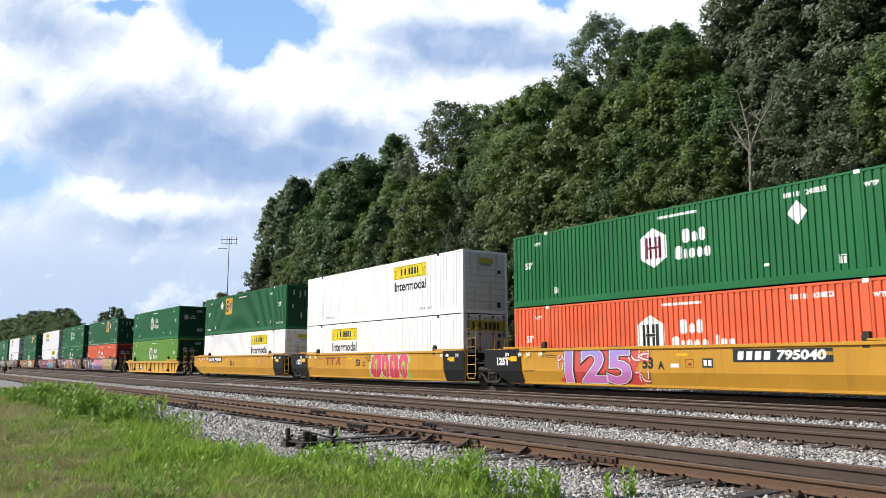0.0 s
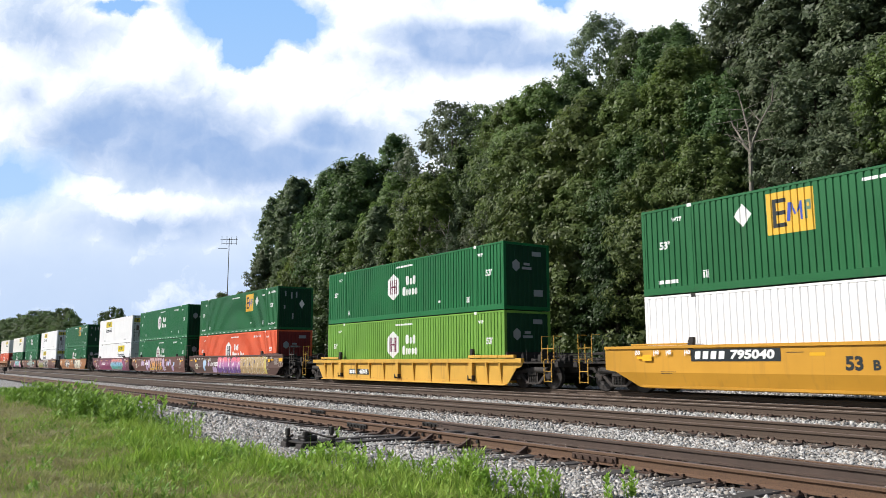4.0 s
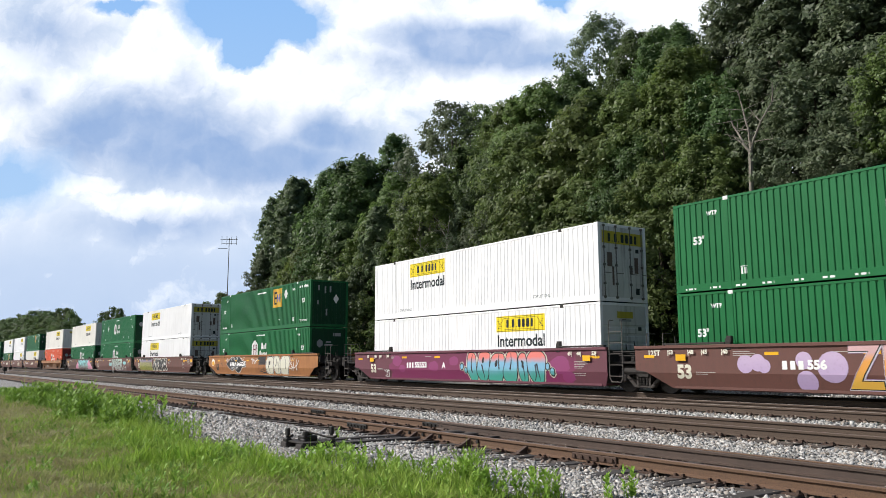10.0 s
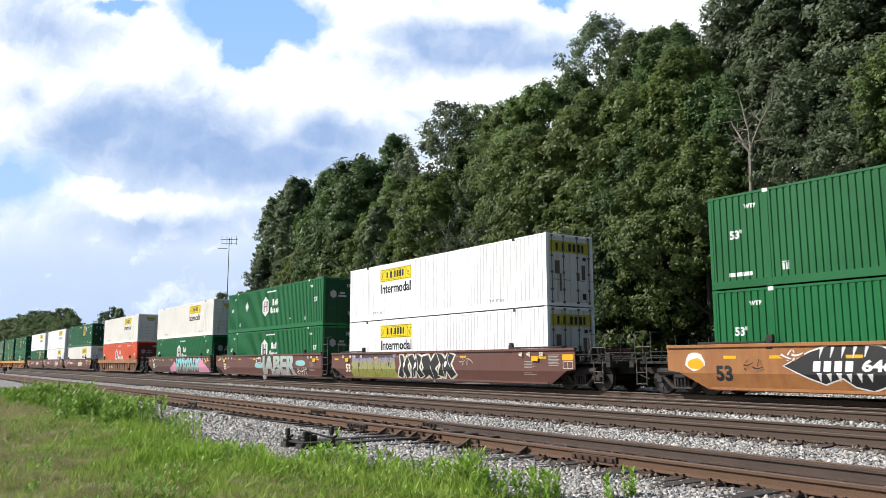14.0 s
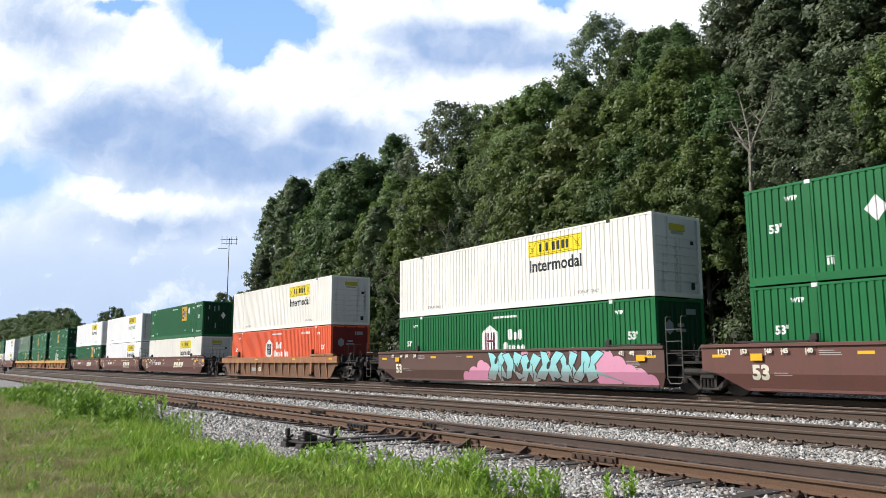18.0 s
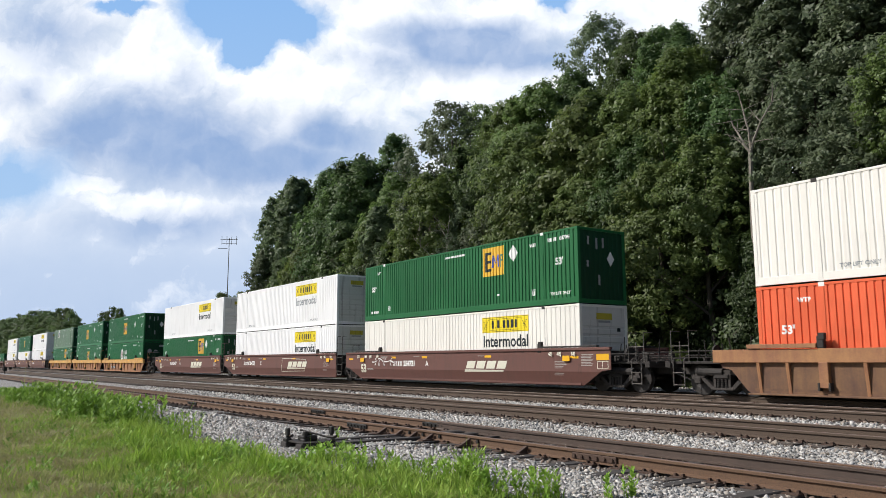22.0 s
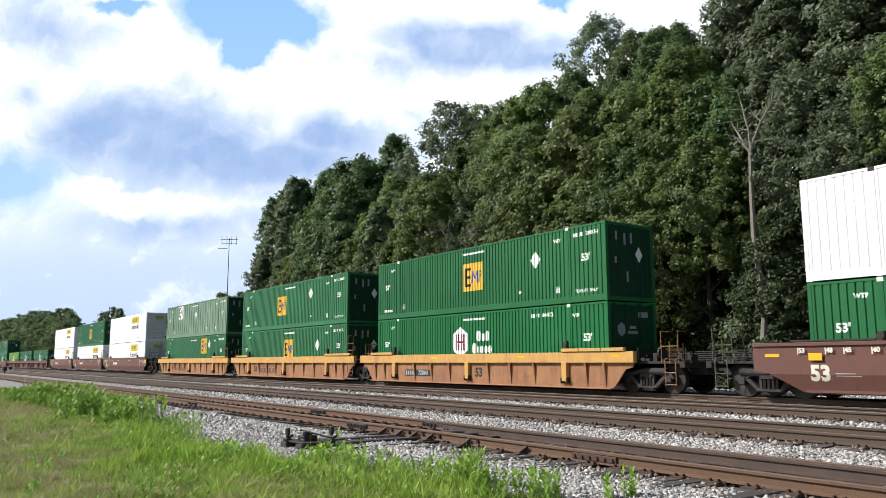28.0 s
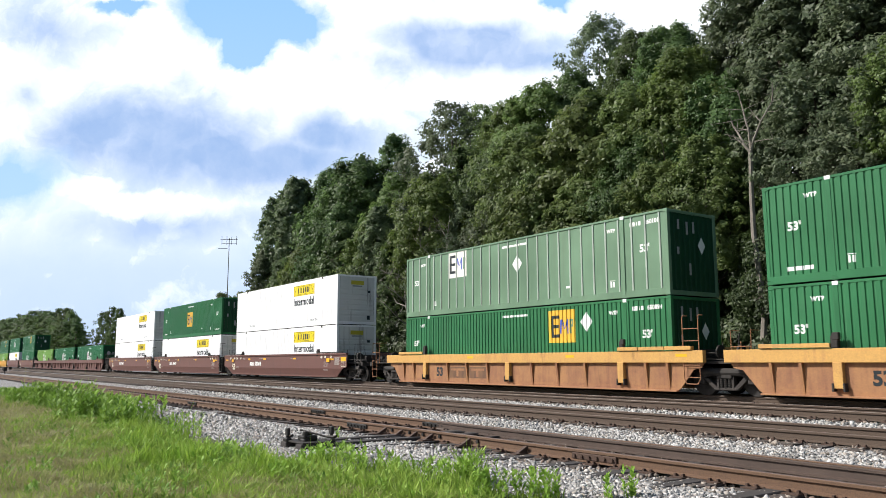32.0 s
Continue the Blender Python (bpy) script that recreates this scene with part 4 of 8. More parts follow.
def well_car(kind, x, label, skin, chord=None, left="joint", right="joint", gap_l=19.55, dark_ends=False, ladder_paint=None, seed=0, low_chord=False):
    """A well car unit at the middle of its load. left, right: joint (shared truck) or coupler."""
    root = thing("well_car", label, "freight car", "well cars of the train", m=pose(x, MAIN_Y, 0.0))
    iron = BLACK_PAINT if dark_ends else IRON
    c0, c1 = (1.02, 1.20) if low_chord else (1.02, 1.40)
    part("well_floor", cached(("well_floor",), lambda: floor_frame()), skin, root, "dark open floor frame")
    if kind == "smooth":
        ext_r = 1.70 if right == "coupler" else 0.48
        for s in (-1, 1):
            me = cached(("side_plate", s, right), lambda: skin_plate(1.62, ext_r) if s < 0 else flip_y(skin_plate(1.62, ext_r)))
            part("side_plate", me, skin, root)
            y0, y1 = sorted((s * (WELL + 0.05), s * (WELL - 0.10)))
            part("top_chord", cached(("top_chord", s, right), bar(-8.077 - 1.62, 8.077 + ext_r, y0, y1, SKIN_TOP - 0.03, SKIN_TOP + 0.07)), skin, root)
            y0, y1 = sorted((s * (WELL - 0.14), s * (WELL - 0.30)))
            part("bottom_sill", cached(("bottom_sill", s), bar(-8.05, 8.1, y0, y1, SKIN_LOW - 0.005, SKIN_LOW + 0.05)), skin, root)
            y0, y1 = sorted((s * (WELL + 0.03), s * (WELL - 0.12)))
            part("guide_plate", cached(("guide_plate", s, right), bar(6.15, 8.45 + (0.7 if right == "coupler" else 0.0), y0, y1, SKIN_TOP + 0.08, SKIN_TOP + 0.14)), iron if not dark_ends else skin, root, "raised guide plate on the chord")
            part("guide_plate", cached(("guide_plate2", s), bar(-8.5, -6.2, y0, y1, SKIN_TOP + 0.08, SKIN_TOP + 0.14)), iron if not dark_ends else skin, root, "raised guide plate on the chord")
        if dark_ends:
            for a, b, how in ((-9.70, -7.35, left), (6.9, 8.56, right)):
                if how != "joint":
                    continue
                wmark(root, "end_panel", a, lambda: polys([(max(a, -9.68), 0.80), (max(a + 0.4, -9.25), 0.74), (-8.3, 0.24), (b, 0.20), (b - 0.12, 1.56), (max(a, -9.68), 1.56)]) if a < 0 else
                      polys([(a + 0.10, 0.20), (8.33, 0.24), (8.54, 0.64), (8.54, 1.56), (a, 1.56)]), BLACK_PAINT, 0, 0, 0.055, "black painted end panel")
    else:
        for s in (-1, 1):
            y0, y1 = sorted((s * (WELL - 0.11), s * (WELL - 0.15)))
            pts = [(-9.35, 1.02), (-9.25, 0.86), (-8.95, 0.80), (-8.45, 0.22), (-8.3, 0.13), (8.3, 0.13), (8.45, 0.22), (8.95, 0.80), (9.25, 0.86), (9.35, 1.02)]
            part("side_plate", cached(("ribbed_plate", s), lambda: prism(bmesh.new(), pts, y0, y1)), skin, root)
            y0, y1 = sorted((s * (WELL + 0.01), s * (WELL - 0.16)))
            part("top_chord", cached(("ribbed_chord", s, c1), bar(-9.5, 9.4, y0, y1, c0, c1)), chord or skin, root, "yellow top chord")
            part("bottom_sill", cached(("ribbed_sill", s), bar(-8.35, 8.35, y0, y1, 0.10, 0.15)), skin, root)
            y0, y1 = sorted((s * (WELL + 0.06), s * (WELL - 0.10)))
            for i, (a, b) in enumerate(((5.95, 6.85), (6.88, 7.95), (7.98, 9.0), (-8.3, -6.2))):
                part("guide_plate", cached(("rib_guide", s, i, c1), bar(a, b, y0, y1, c1 + 0.02, c1 + 0.14)), chord or skin, root, "raised guide plate on the chord")
            close = skin is WELL_RUST
            for xr in (-8.0, -7.1, -4.95, -3.85, -2.75, -1.65, -0.55, 0.55, 1.65, 2.75, 3.85, 4.95, 7.1, 8.0) if close else (-8.0, -7.1, -4.3, -2.85, -1.4, 1.4, 2.85, 4.3, 7.1, 8.0):
                # on the dark rust car, the ribs' sunlit look is put into lighter paint
                part("rib", cached(("rib", s), lambda: rib(s)), WELL_TAN if skin is WELL_RUST else skin, root, "", pose(xr, 0, 0))
            for xr in (-6.05, 6.05) if close else (-6.05, 0.0, 6.05):
                part("bracket", cached(("bracket", s), bar(-0.13, 0.13, *sorted((s * (WELL + 0.03), s * (WELL - 0.12))), 0.34, 1.03)), WELL_TAN if skin is WELL_RUST else chord or skin, root, "broad upright bracket under the chord", pose(xr, 0, 0))
                for dx in (-0.15, 0.15):
                    part("hinge", cached(("hinge", s), bar(-0.03, 0.03, *sorted((s * (WELL + 0.05), s * (WELL - 0.12))), 0.26, 0.48)), IRON, root, "dark lock hinge", pose(xr + dx, 0, 0))
    for t in (-1, 1):
        part("lock_bracket", cached(("lock_bracket",), lambda: box(box(bmesh.new(), -0.10, 0.10, -WELL - 0.02, -WELL + 0.14, 1.40, 1.74, 0.02), -0.05, 0.14, -WELL - 0.03, -WELL + 0.10, 1.62, 1.82, 0.02)), IRON, root, "dark lock bracket", pose(t * 6.1, 0, c1 - 1.40 if kind != "smooth" else 0))
    for t, kind_end in ((-1, left), (1, right)):
        m = pose(0, 0, 0, 0, 0, 0 if t > 0 else 180)
        part("bulkhead", cached(("bulkhead",), bar(8.28, 8.36, -1.40, 1.40, 0.30, 1.46)), iron, root, "", m)
        long = kind_end == "coupler"
        part("end_gear", cached(("end_gear", seed % 4, t, long), lambda: end_gear(seed % 4 * 2 + (t > 0), 1.5 if long else 0.95)), IRON, root, "dark platform with pipes and brake gear", pose(t * (9.95 if long else 9.45), 0, 0))
        if kind_end == "coupler":
            truck(root, t * 9.55, x, 0)
            part("coupler", cached(("coupler", t), lambda: coupler(t)), GREASE, root, "", pose(t * 11.0, 0, 0, 0, 0, 0 if t > 0 else 180))
            part("end_beam", cached(("end_beam",), bar(-0.10, 0.10, -1.45, 1.45, 0.86, 1.06)), IRON, root, "", pose(t * 11.3, 0, 0))
            part("railing", cached(("railing",), railing), ladder_paint or GALV, root, "", pose(t * 11.15 - (0.68 if t > 0 else 0.0), -1.42, 0.05))
            part("step_ladder", cached(("step_ladder",), lambda: ladder(0.28, 1.15, 0.42)), ladder_paint or GALV, root, "", pose(t * 10.85 - 0.2, -1.48, 0))
    if left == "joint":
        truck(root, -gap_l / 2, x, 0)
        part("joint", cached(("joint",), lambda: tube(box(bmesh.new(), -1.0, 1.0, -0.28, 0.28, 0.78, 1.02, 0.04), (0, 0, 0.7), (0, 0, 1.15), 0.30, n=12)), GREASE, root, "articulated joint", pose(-gap_l / 2, 0, 0))
    if right == "joint":
        part("ladder", cached(("ladder",), lambda: ladder(0.36, 2.5, 0.6, 0.16)), ladder_paint or GALV, root, "grab iron ladder", pose(8.66, -WELL + 0.02, 0))
    if left == "joint":
        part("railing", cached(("railing2",), lambda: railing()), ladder_paint or GALV, root, "", pose(-9.4, -1.30, 0))
    return root


def floor_frame():
    bm = bmesh.new()
    for s in (-1, 1):
        box(bm, -8.2, 8.2, s * 1.34 - 0.10, s * 1.34 + 0.10, 0.215, 0.29)
    for i in range(9):
        x = -8.0 + i * 2.0
        box(bm, x - 0.14, x + 0.14, -1.30, 1.30, 0.21, 0.27)
    return bm


def rib(s):
    bm = prism_x(bmesh.new(), [(s * (WELL - 0.10), 0.15), (s * (WELL + 0.005), 1.02), (s * (WELL - 0.12), 1.02)] if s > 0 else [(-WELL + 0.10, 0.15), (-WELL + 0.12, 1.02), (-WELL - 0.005, 1.02)], -0.045, 0.045)
    return bm


# ---- paint on the well cars ----


def two_tone(name, a, b, z0=0.3, z1=1.45):
    """Sprayed paint that fades from a at the bottom to b at the top."""
    k = Nodes(name)
    sep = k.add("ShaderNodeSeparateXYZ")
    k.put(k.coord, sep.inputs[0])
    n = k.noise(2.5, 4)
    f = k.ramp(k.math("ADD", sep.outputs[2], k.math("MULTIPLY", k.math("SUBTRACT", n, 0.5), 0.5)), z0, z1)
    tone = k.mix(f, a, b)
    tone = k.mix(k.math("MULTIPLY", k.ramp(k.noise(14.0, 4), 0.55, 0.8), 0.25), tone, (0.1, 0.08, 0.07))
    return k.done(tone, 0.55)


def hook(p0, p1, p2, r0, r1, y, n=7):
    """A tapered bent stroke through three points as an outline in x and z."""
    left, right = [], []
    for i in range(n + 1):
        t = i / n
        x = (1 - t) ** 2 * p0[0] + 2 * t * (1 - t) * p1[0] + t * t * p2[0]
        z = (1 - t) ** 2 * p0[1] + 2 * t * (1 - t) * p1[1] + t * t * p2[1]
        dx = (1 - t) * (p1[0] - p0[0]) + t * (p2[0] - p1[0])
        dz = (1 - t) * (p1[1] - p0[1]) + t * (p2[1] - p1[1])
        k = (r0 + (r1 - r0) * t) / max(1e-4, math.hypot(dx, dz))
        left.append((x - dz * k, y, z + dx * k))
        right.append((x + dz * k, y, z - dx * k))
    return left + right[::-1]


def graffiti(root, x0, x1, z0, z1, strokes, fill, line, halo=None, slant=0.12, fat=0.115, depth=WELL):
    """Sprayed wild shapes: thick bent strokes that overlap, with an outline; no letters. strokes: how many in each cell."""
    n = len(strokes)
    w = (x1 - x0) / n
    h = z1 - z0
    rng = random.Random(n * 7 + int(x0 * 10))
    layers = [("halo", 0.10, 0.003, halo, 0.0001), ("outline", 0.042, 0.008, line, 0.0026), ("fill", 0.0, 0.0093, fill, 0.0026)]
    count = 0
    for g, many in enumerate(strokes):
        cx = x0 + (g + 0.5) * w
        made = []
        for i in range(many):
            bow = rng.choice((-1, 1)) * rng.uniform(0.25, 0.7)
            if i % 3 == 0:      # a steep slab
                xa = cx + rng.uniform(-0.45, 0.3) * w
                pts = ((xa, z0 + 0.06 * h), (xa + bow * w * 0.6, z0 + 0.5 * h), (xa + slant * h + rng.uniform(-0.1, 0.3) * w, z1 - 0.07 * h))
            elif i % 3 == 1:    # a hook across
                za = z0 + rng.uniform(0.3, 0.85) * h
                pts = ((cx - 0.5 * w, za), (cx + bow * 0.3 * w, za + bow * 0.5 * h), (cx + 0.55 * w, z0 + rng.uniform(0.15, 0.85) * h))
            else:               # a low sweep
                pts = ((cx - 0.55 * w, z0 + rng.uniform(0.1, 0.4) * h), (cx, z0 + rng.uniform(-0.05, 0.2) * h), (cx + 0.6 * w, z0 + rng.uniform(0.1, 0.5) * h))
            pts = tuple((px, min(z1 - 0.04 * h, max(z0 + 0.04 * h, pz))) for px, pz in pts)
            made.append((pts, fat * rng.uniform(1.0, 1.7), fat * rng.uniform(0.3, 0.9)))
        for nm, extra, lift, mt, step in layers:
            if mt is None:
                continue

            def build():
                bm = bmesh.new()
                for i, (pts, r0, r1) in enumerate(made):
                    bm.faces.new([bm.verts.new(p) for p in hook(*pts, r0 + extra, r1 + extra, -step * (count + i))])
                return bm
            wmark(root, "graffiti_" + nm, (nm, g, strokes, round(x0, 2)), build, mt, 0, 0, lift, "sprayed graffiti shape", depth)
        count += many


def blob(root, x, z, rx, rz, material, key, lift=0.004, depth=WELL):
    rng = random.Random(key)
    pts = [(x + rx * math.cos(a) * rng.uniform(0.85, 1.1), z + rz * math.sin(a) * rng.uniform(0.85, 1.1)) for a in [2 * math.pi * i / 14 for i in range(14)]]
    wmark(root, "graffiti_blob", ("blob", key), lambda: polys(pts), material, 0, 0, lift, "sprayed blot of paint", depth)


def fitted(bm, width, lean=0.0):
    """Stretches lettering to a width and leans it."""
    xs = [v.co.x for v in bm.verts]
    lo, hi = min(xs), max(xs)
    for v in bm.verts:
        v.co.x = (v.co.x - (lo + hi) / 2) * width / (hi - lo) + v.co.z * lean
    return bm


def car_number(root, digits, a, b, c, d, z, h, ink=None, plate=False, marks=4, lean=0.0):
    """The owner's mark as plain blocks from a to b, the car's number from c to d."""
    if plate:
        wmark(root, "number_plate", ("plate", digits, a), lambda: polys(rect(a - 0.15, d + 0.18, -0.19, 0.19)), DECAL_DARK, 0, z, 0.006, "black number panel")
    w = (b - a + 0.07) / marks
    for n in range(marks):
        wmark(root, "owner_block", ("owner", digits, a, n), lambda: fitted(polys(block(-0.5, 0.5, -h / 2, h / 2, 0.03)), w - 0.09, lean), ink or DECAL_WHITE, a + w * n + (w - 0.07) / 2, z, 0.010)
    wmark(root, "number", ("n", digits, c), lambda: fitted(text_polys(digits, h, 0.016), d - c, lean), ink or DECAL_WHITE, (c + d) / 2, z, 0.010, "painted car number")


def offset(pts, d):
    """An outline grown by d."""
    out, n = [], len(pts)
    for i in range(n):
        (ax, az), (bx, bz), (cx, cz) = pts[i - 1], pts[i], pts[(i + 1) % n]
        e1, e2 = Vector((bz - az, ax - bx)), Vector((cz - bz, bx - cx))
        m = (e1.normalized() + e2.normalized())
        m = m.normalized() if m.length > 1e-6 else Vector((0, 0))
        out.append((bx + m.x * d, bz + m.y * d))
    return out


def fat_form(rng, x, w, z0, z1, sharp):
    """The outline of one swollen or pointed upright form, counterclockwise."""
    h = z1 - z0
    c = x + 0.5 * w
    lean = rng.uniform(-0.10, 0.30) * w
    if sharp:
        foot, split, tip = rng.uniform(0.3, 0.6), rng.uniform(0.18, 0.42), rng.uniform(0.5, 0.85)
        pts = [(-0.52, -0.02), (-0.20, 0.06), (0.02, split), (0.16 + 0.2 * foot, -0.04), (0.62, 0.10), (0.34, 0.44), (0.46 + 0.25 * tip, 0.84), (0.22, 1.0), (0.04, 0.70), (-0.16, 0.96), (-0.58, 0.88), (-0.30, 0.46)]
        if rng.random() < 0.5:
            pts = [(a, 1.0 - b) for a, b in pts[::-1]]
        k = rng.uniform(0.95, 1.15)
        return [(c + a * w * k + lean * (b - 0.5) * 2, min(z1, max(z0, z0 + b * h))) for a, b in pts]
    # a bowl, an arch, a stem or a belly: which sides bulge changes from form to form
    kind = rng.randrange(4)
    wide = ((0.42, 0.58), (0.60, 0.40), (0.36, 0.36), (0.50, 0.56))[kind]
    pts = []
    for i in range(24):
        t = 2 * math.pi * i / 24
        ct, st = math.cos(t), math.sin(t)
        half = wide[0] + (wide[1] - wide[0]) * (0.5 - 0.5 * st)
        r = 1.0 + 0.12 * math.sin(2 * t + kind) + 0.07 * math.sin(5 * t + 2 * kind + x)
        pz = math.copysign(abs(st) ** 0.6, st) * 0.5
        pts.append((c + math.copysign(abs(ct) ** 0.5, ct) * half * w * r + lean * pz, (z0 + z1) / 2 + pz * h))
    return pts


def piece(root, x0, x1, z0, z1, n, fill, line, halo=None, sharp=False, edge=0.05, glow=0.07, seed=1, cut=None):
    """Sprayed lettering that cannot be read: a row of fat overlapping forms with an edge, curved slits and a glow."""
    rng = random.Random(seed)
    shares = [rng.uniform(0.75, 1.25) for g in range(n)]
    h = z1 - z0
    x = x0
    for g in range(n):
        w = (x1 - x0) * shares[g] / sum(shares)
        pts = fat_form(rng, x + 0.02 * w, w * 0.96, z0 + rng.uniform(0.0, 0.12) * (g % 2), z1 - rng.uniform(0.0, 0.10) * ((g + 1) % 2), sharp)
        up = 0.0016 * (g % 2)
        key = (seed, g, round(x0, 2))
        if halo:
            wmark(root, "graffiti_halo", ("ph",) + key, lambda: polys(offset(pts, edge + glow)), halo, 0, 0, 0.006, "pale sprayed glow round a graffiti form")
        wmark(root, "graffiti_outline", ("po",) + key, lambda: polys(offset(pts, edge)), line, 0, 0, 0.009 + up, "sprayed graffiti edge")
        wmark(root, "graffiti_fill", ("pf",) + key, lambda: polys(pts), fill, 0, 0, 0.0098 + up, "sprayed graffiti form")
        cx = x + 0.5 * w
        slits = []
        for m in range(rng.randrange(1, 3)):
            rise = rng.choice((-1, 1))
            xa = cx + rng.uniform(-0.22, 0.22) * w
            za = z0 + h * (0.06 if rise > 0 else 0.94)
            zb = z0 + h * (0.5 + rise * rng.uniform(0.0, 0.22))
            slits.append(hook((xa, za), (xa + rng.uniform(-0.3, 0.3) * w, (za + zb) / 2), (xa + rng.uniform(-0.15, 0.25) * w, zb), 0.012, 0.045 if not sharp else 0.02, 0.0))
        if rng.random() < 0.5:
            zc, a, b = z0 + h * rng.uniform(0.55, 0.72), 0.10 * w, 0.11 * h
            slits.append([(cx + a * math.cos(t), 0.0, zc + b * math.sin(t) + a * 0.6 * math.cos(t)) for t in [2 * math.pi * q / 10 for q in range(10)]])
        for m, o in enumerate(slits):
            wmark(root, "graffiti_slit", ("pc", m) + key, lambda: polys([(p[0], p[2]) for p in o]), cut or line, 0, 0, 0.0106 + up, "curved slit in a graffiti form")
        x += w


def sprayed_panel(root, x0, x1, z0, z1, material, key, rag=0.12, lift=0.0045):
    """A ground of paint with ragged sides."""
    rng = random.Random(key)
    n = 7
    left = [(x0 + rng.uniform(-rag, rag), z1 - (z1 - z0) * i / n) for i in range(n + 1)]
    right = [(x1 + rng.uniform(-rag, rag), z0 + (z1 - z0) * i / n) for i in range(n + 1)]
    wmark(root, "graffiti_ground", key, lambda: polys(left + right), material, 0, 0, lift, "ragged sprayed ground of a graffiti")


def puffs(root, spots, material, key):
    """Round sprayed clouds."""
    for n, (x, z, r) in enumerate(spots):
        wmark(root, "graffiti_cloud", (key, n), lambda: polys([(x + r * math.cos(t), max(0.22, z + r * math.sin(t))) for t in [2 * math.pi * q / 20 for q in range(20)]]), material, 0, 0, 0.0040 + 0.0003 * n, "round sprayed cloud of paint")


def three_tone(name, a, b, c):
    """Sprayed paint from a at the bottom through b to c at the top."""
    k = Nodes(name)
    sep = k.add("ShaderNodeSeparateXYZ")
    k.put(k.coord, sep.inputs[0])
    z = k.math("ADD", sep.outputs[2], k.math("MULTIPLY", k.math("SUBTRACT", k.noise(2.5, 4), 0.5), 0.35))
    tone = k.mix(k.ramp(z, 1.0, 1.25), k.mix(k.ramp(z, 0.5, 0.85), a, b), c)
    return k.done(tone, 0.55)


def rib_number(root, digits, ink):
    """A car number on dark panels in two bays between the ribs."""
    d = WELL - 0.11
    for a, b in ((-5.15, -4.36), (-4.24, -2.92)):
        wmark(root, "number_panel", a, lambda: polys(rect(a, b, -0.15, 0.15)), DECAL_DARK, 0, 0.55, 0.003, "dark number panel", d)
    for n in range(4):
        wmark(root, "owner_block", ("rib", n), lambda: polys(block(-0.065, 0.065, -0.10, 0.10, 0.02)), ink, -5.03 + 0.185 * n, 0.55, 0.007, "", d)
    wmark(root, "number", ("rib", digits), lambda: text_polys(digits, 0.20, 0.012), ink, -3.57, 0.55, 0.007, "painted car number", d)


def small_print(root, ink, seed, depth=WELL):
    """Load limits and inspection notes: too small to read, so plain bars."""
    rng = random.Random(seed)

    def build():
        out = []
        for bx, bz, n in ((6.95, 1.06, 5), (6.9, 0.62, 2), (-5.95, 1.34, 3), (-7.3, 0.72, 2), (2.2, 1.3, 1), (-2.9, 1.3, 1)):
            for i in range(n):
                out.append(rect(bx, bx + rng.uniform(0.4, 0.75), bz - i * 0.06, bz - i * 0.06 + 0.018))
        return polys(*out)
    wmark(root, "small_print", ("print", seed), build, ink, 0, 0, 0.004, "small painted notes", depth)["kind"] = "stuff"


def size_marks(root, ink, lift=0.004):
    """Length marks with their strokes near the ends of the side, and the large reflector patches."""
    for x, word in ((6.78, "43|"), (7.25, "48|"), (8.0, "53|"), (-8.2, "|53"), (-7.42, "|48"), (-6.92, "|45"), (-6.2, "|40")):
        wmark(root, "length_mark", word, lambda: text_polys(word, 0.125, 0.008), ink, x, 1.345, lift if abs(x) < 6.85 or lift < 0.05 else 0.060)
    for x in (7.62, -7.80):
        wmark(root, "reflector_patch", x > 0, lambda: polys(rect(-0.19, 0.19, -0.10, 0.10)), REFLECT, x, 1.18, lift + 0.002, "orange reflector patch")


def tape(root, xs, z, key, depth=WELL, material=None):
    wmark(root, "reflector", ("tape", key), lambda: polys(*[rect(x - 0.22, x + 0.22, z - 0.045, z + 0.045) for x in xs]), material or REFLECT, 0, 0, 0.006, "yellow reflector strips", depth)


REFLECT = paint("reflector_yellow", (0.78, 0.42, 0.02), amount=0.05)
VIOLET = two_tone("spray_violet_pink", (0.62, 0.16, 0.42), (0.33, 0.28, 0.62))
RED = two_tone("spray_red", (0.55, 0.05, 0.04), (0.60, 0.09, 0.08))
TAN = two_tone("spray_tan", (0.42, 0.27, 0.10), (0.55, 0.37, 0.15))
LILAC = two_tone("spray_lilac", (0.38, 0.28, 0.46), (0.52, 0.40, 0.55))
AQUA = two_tone("spray_aqua", (0.22, 0.36, 0.36), (0.25, 0.62, 0.62))
BONE = two_tone("spray_bone", (0.60, 0.58, 0.46), (0.68, 0.66, 0.55))
ROSE = two_tone("spray_rose", (0.62, 0.25, 0.38), (0.66, 0.30, 0.42))
SPRAY_BLACK = two_tone("spray_black", (0.012, 0.012, 0.014), (0.02, 0.02, 0.022))
SPRAY_WHITE = two_tone("spray_white", (0.66, 0.66, 0.64), (0.72, 0.72, 0.70))
MAGENTA = two_tone("spray_magenta", (0.20, 0.02, 0.09), (0.15, 0.025, 0.065))
# ---- the train ----
LOW, HIGH = 0.31, 3.235          # floors of the lower and the upper container
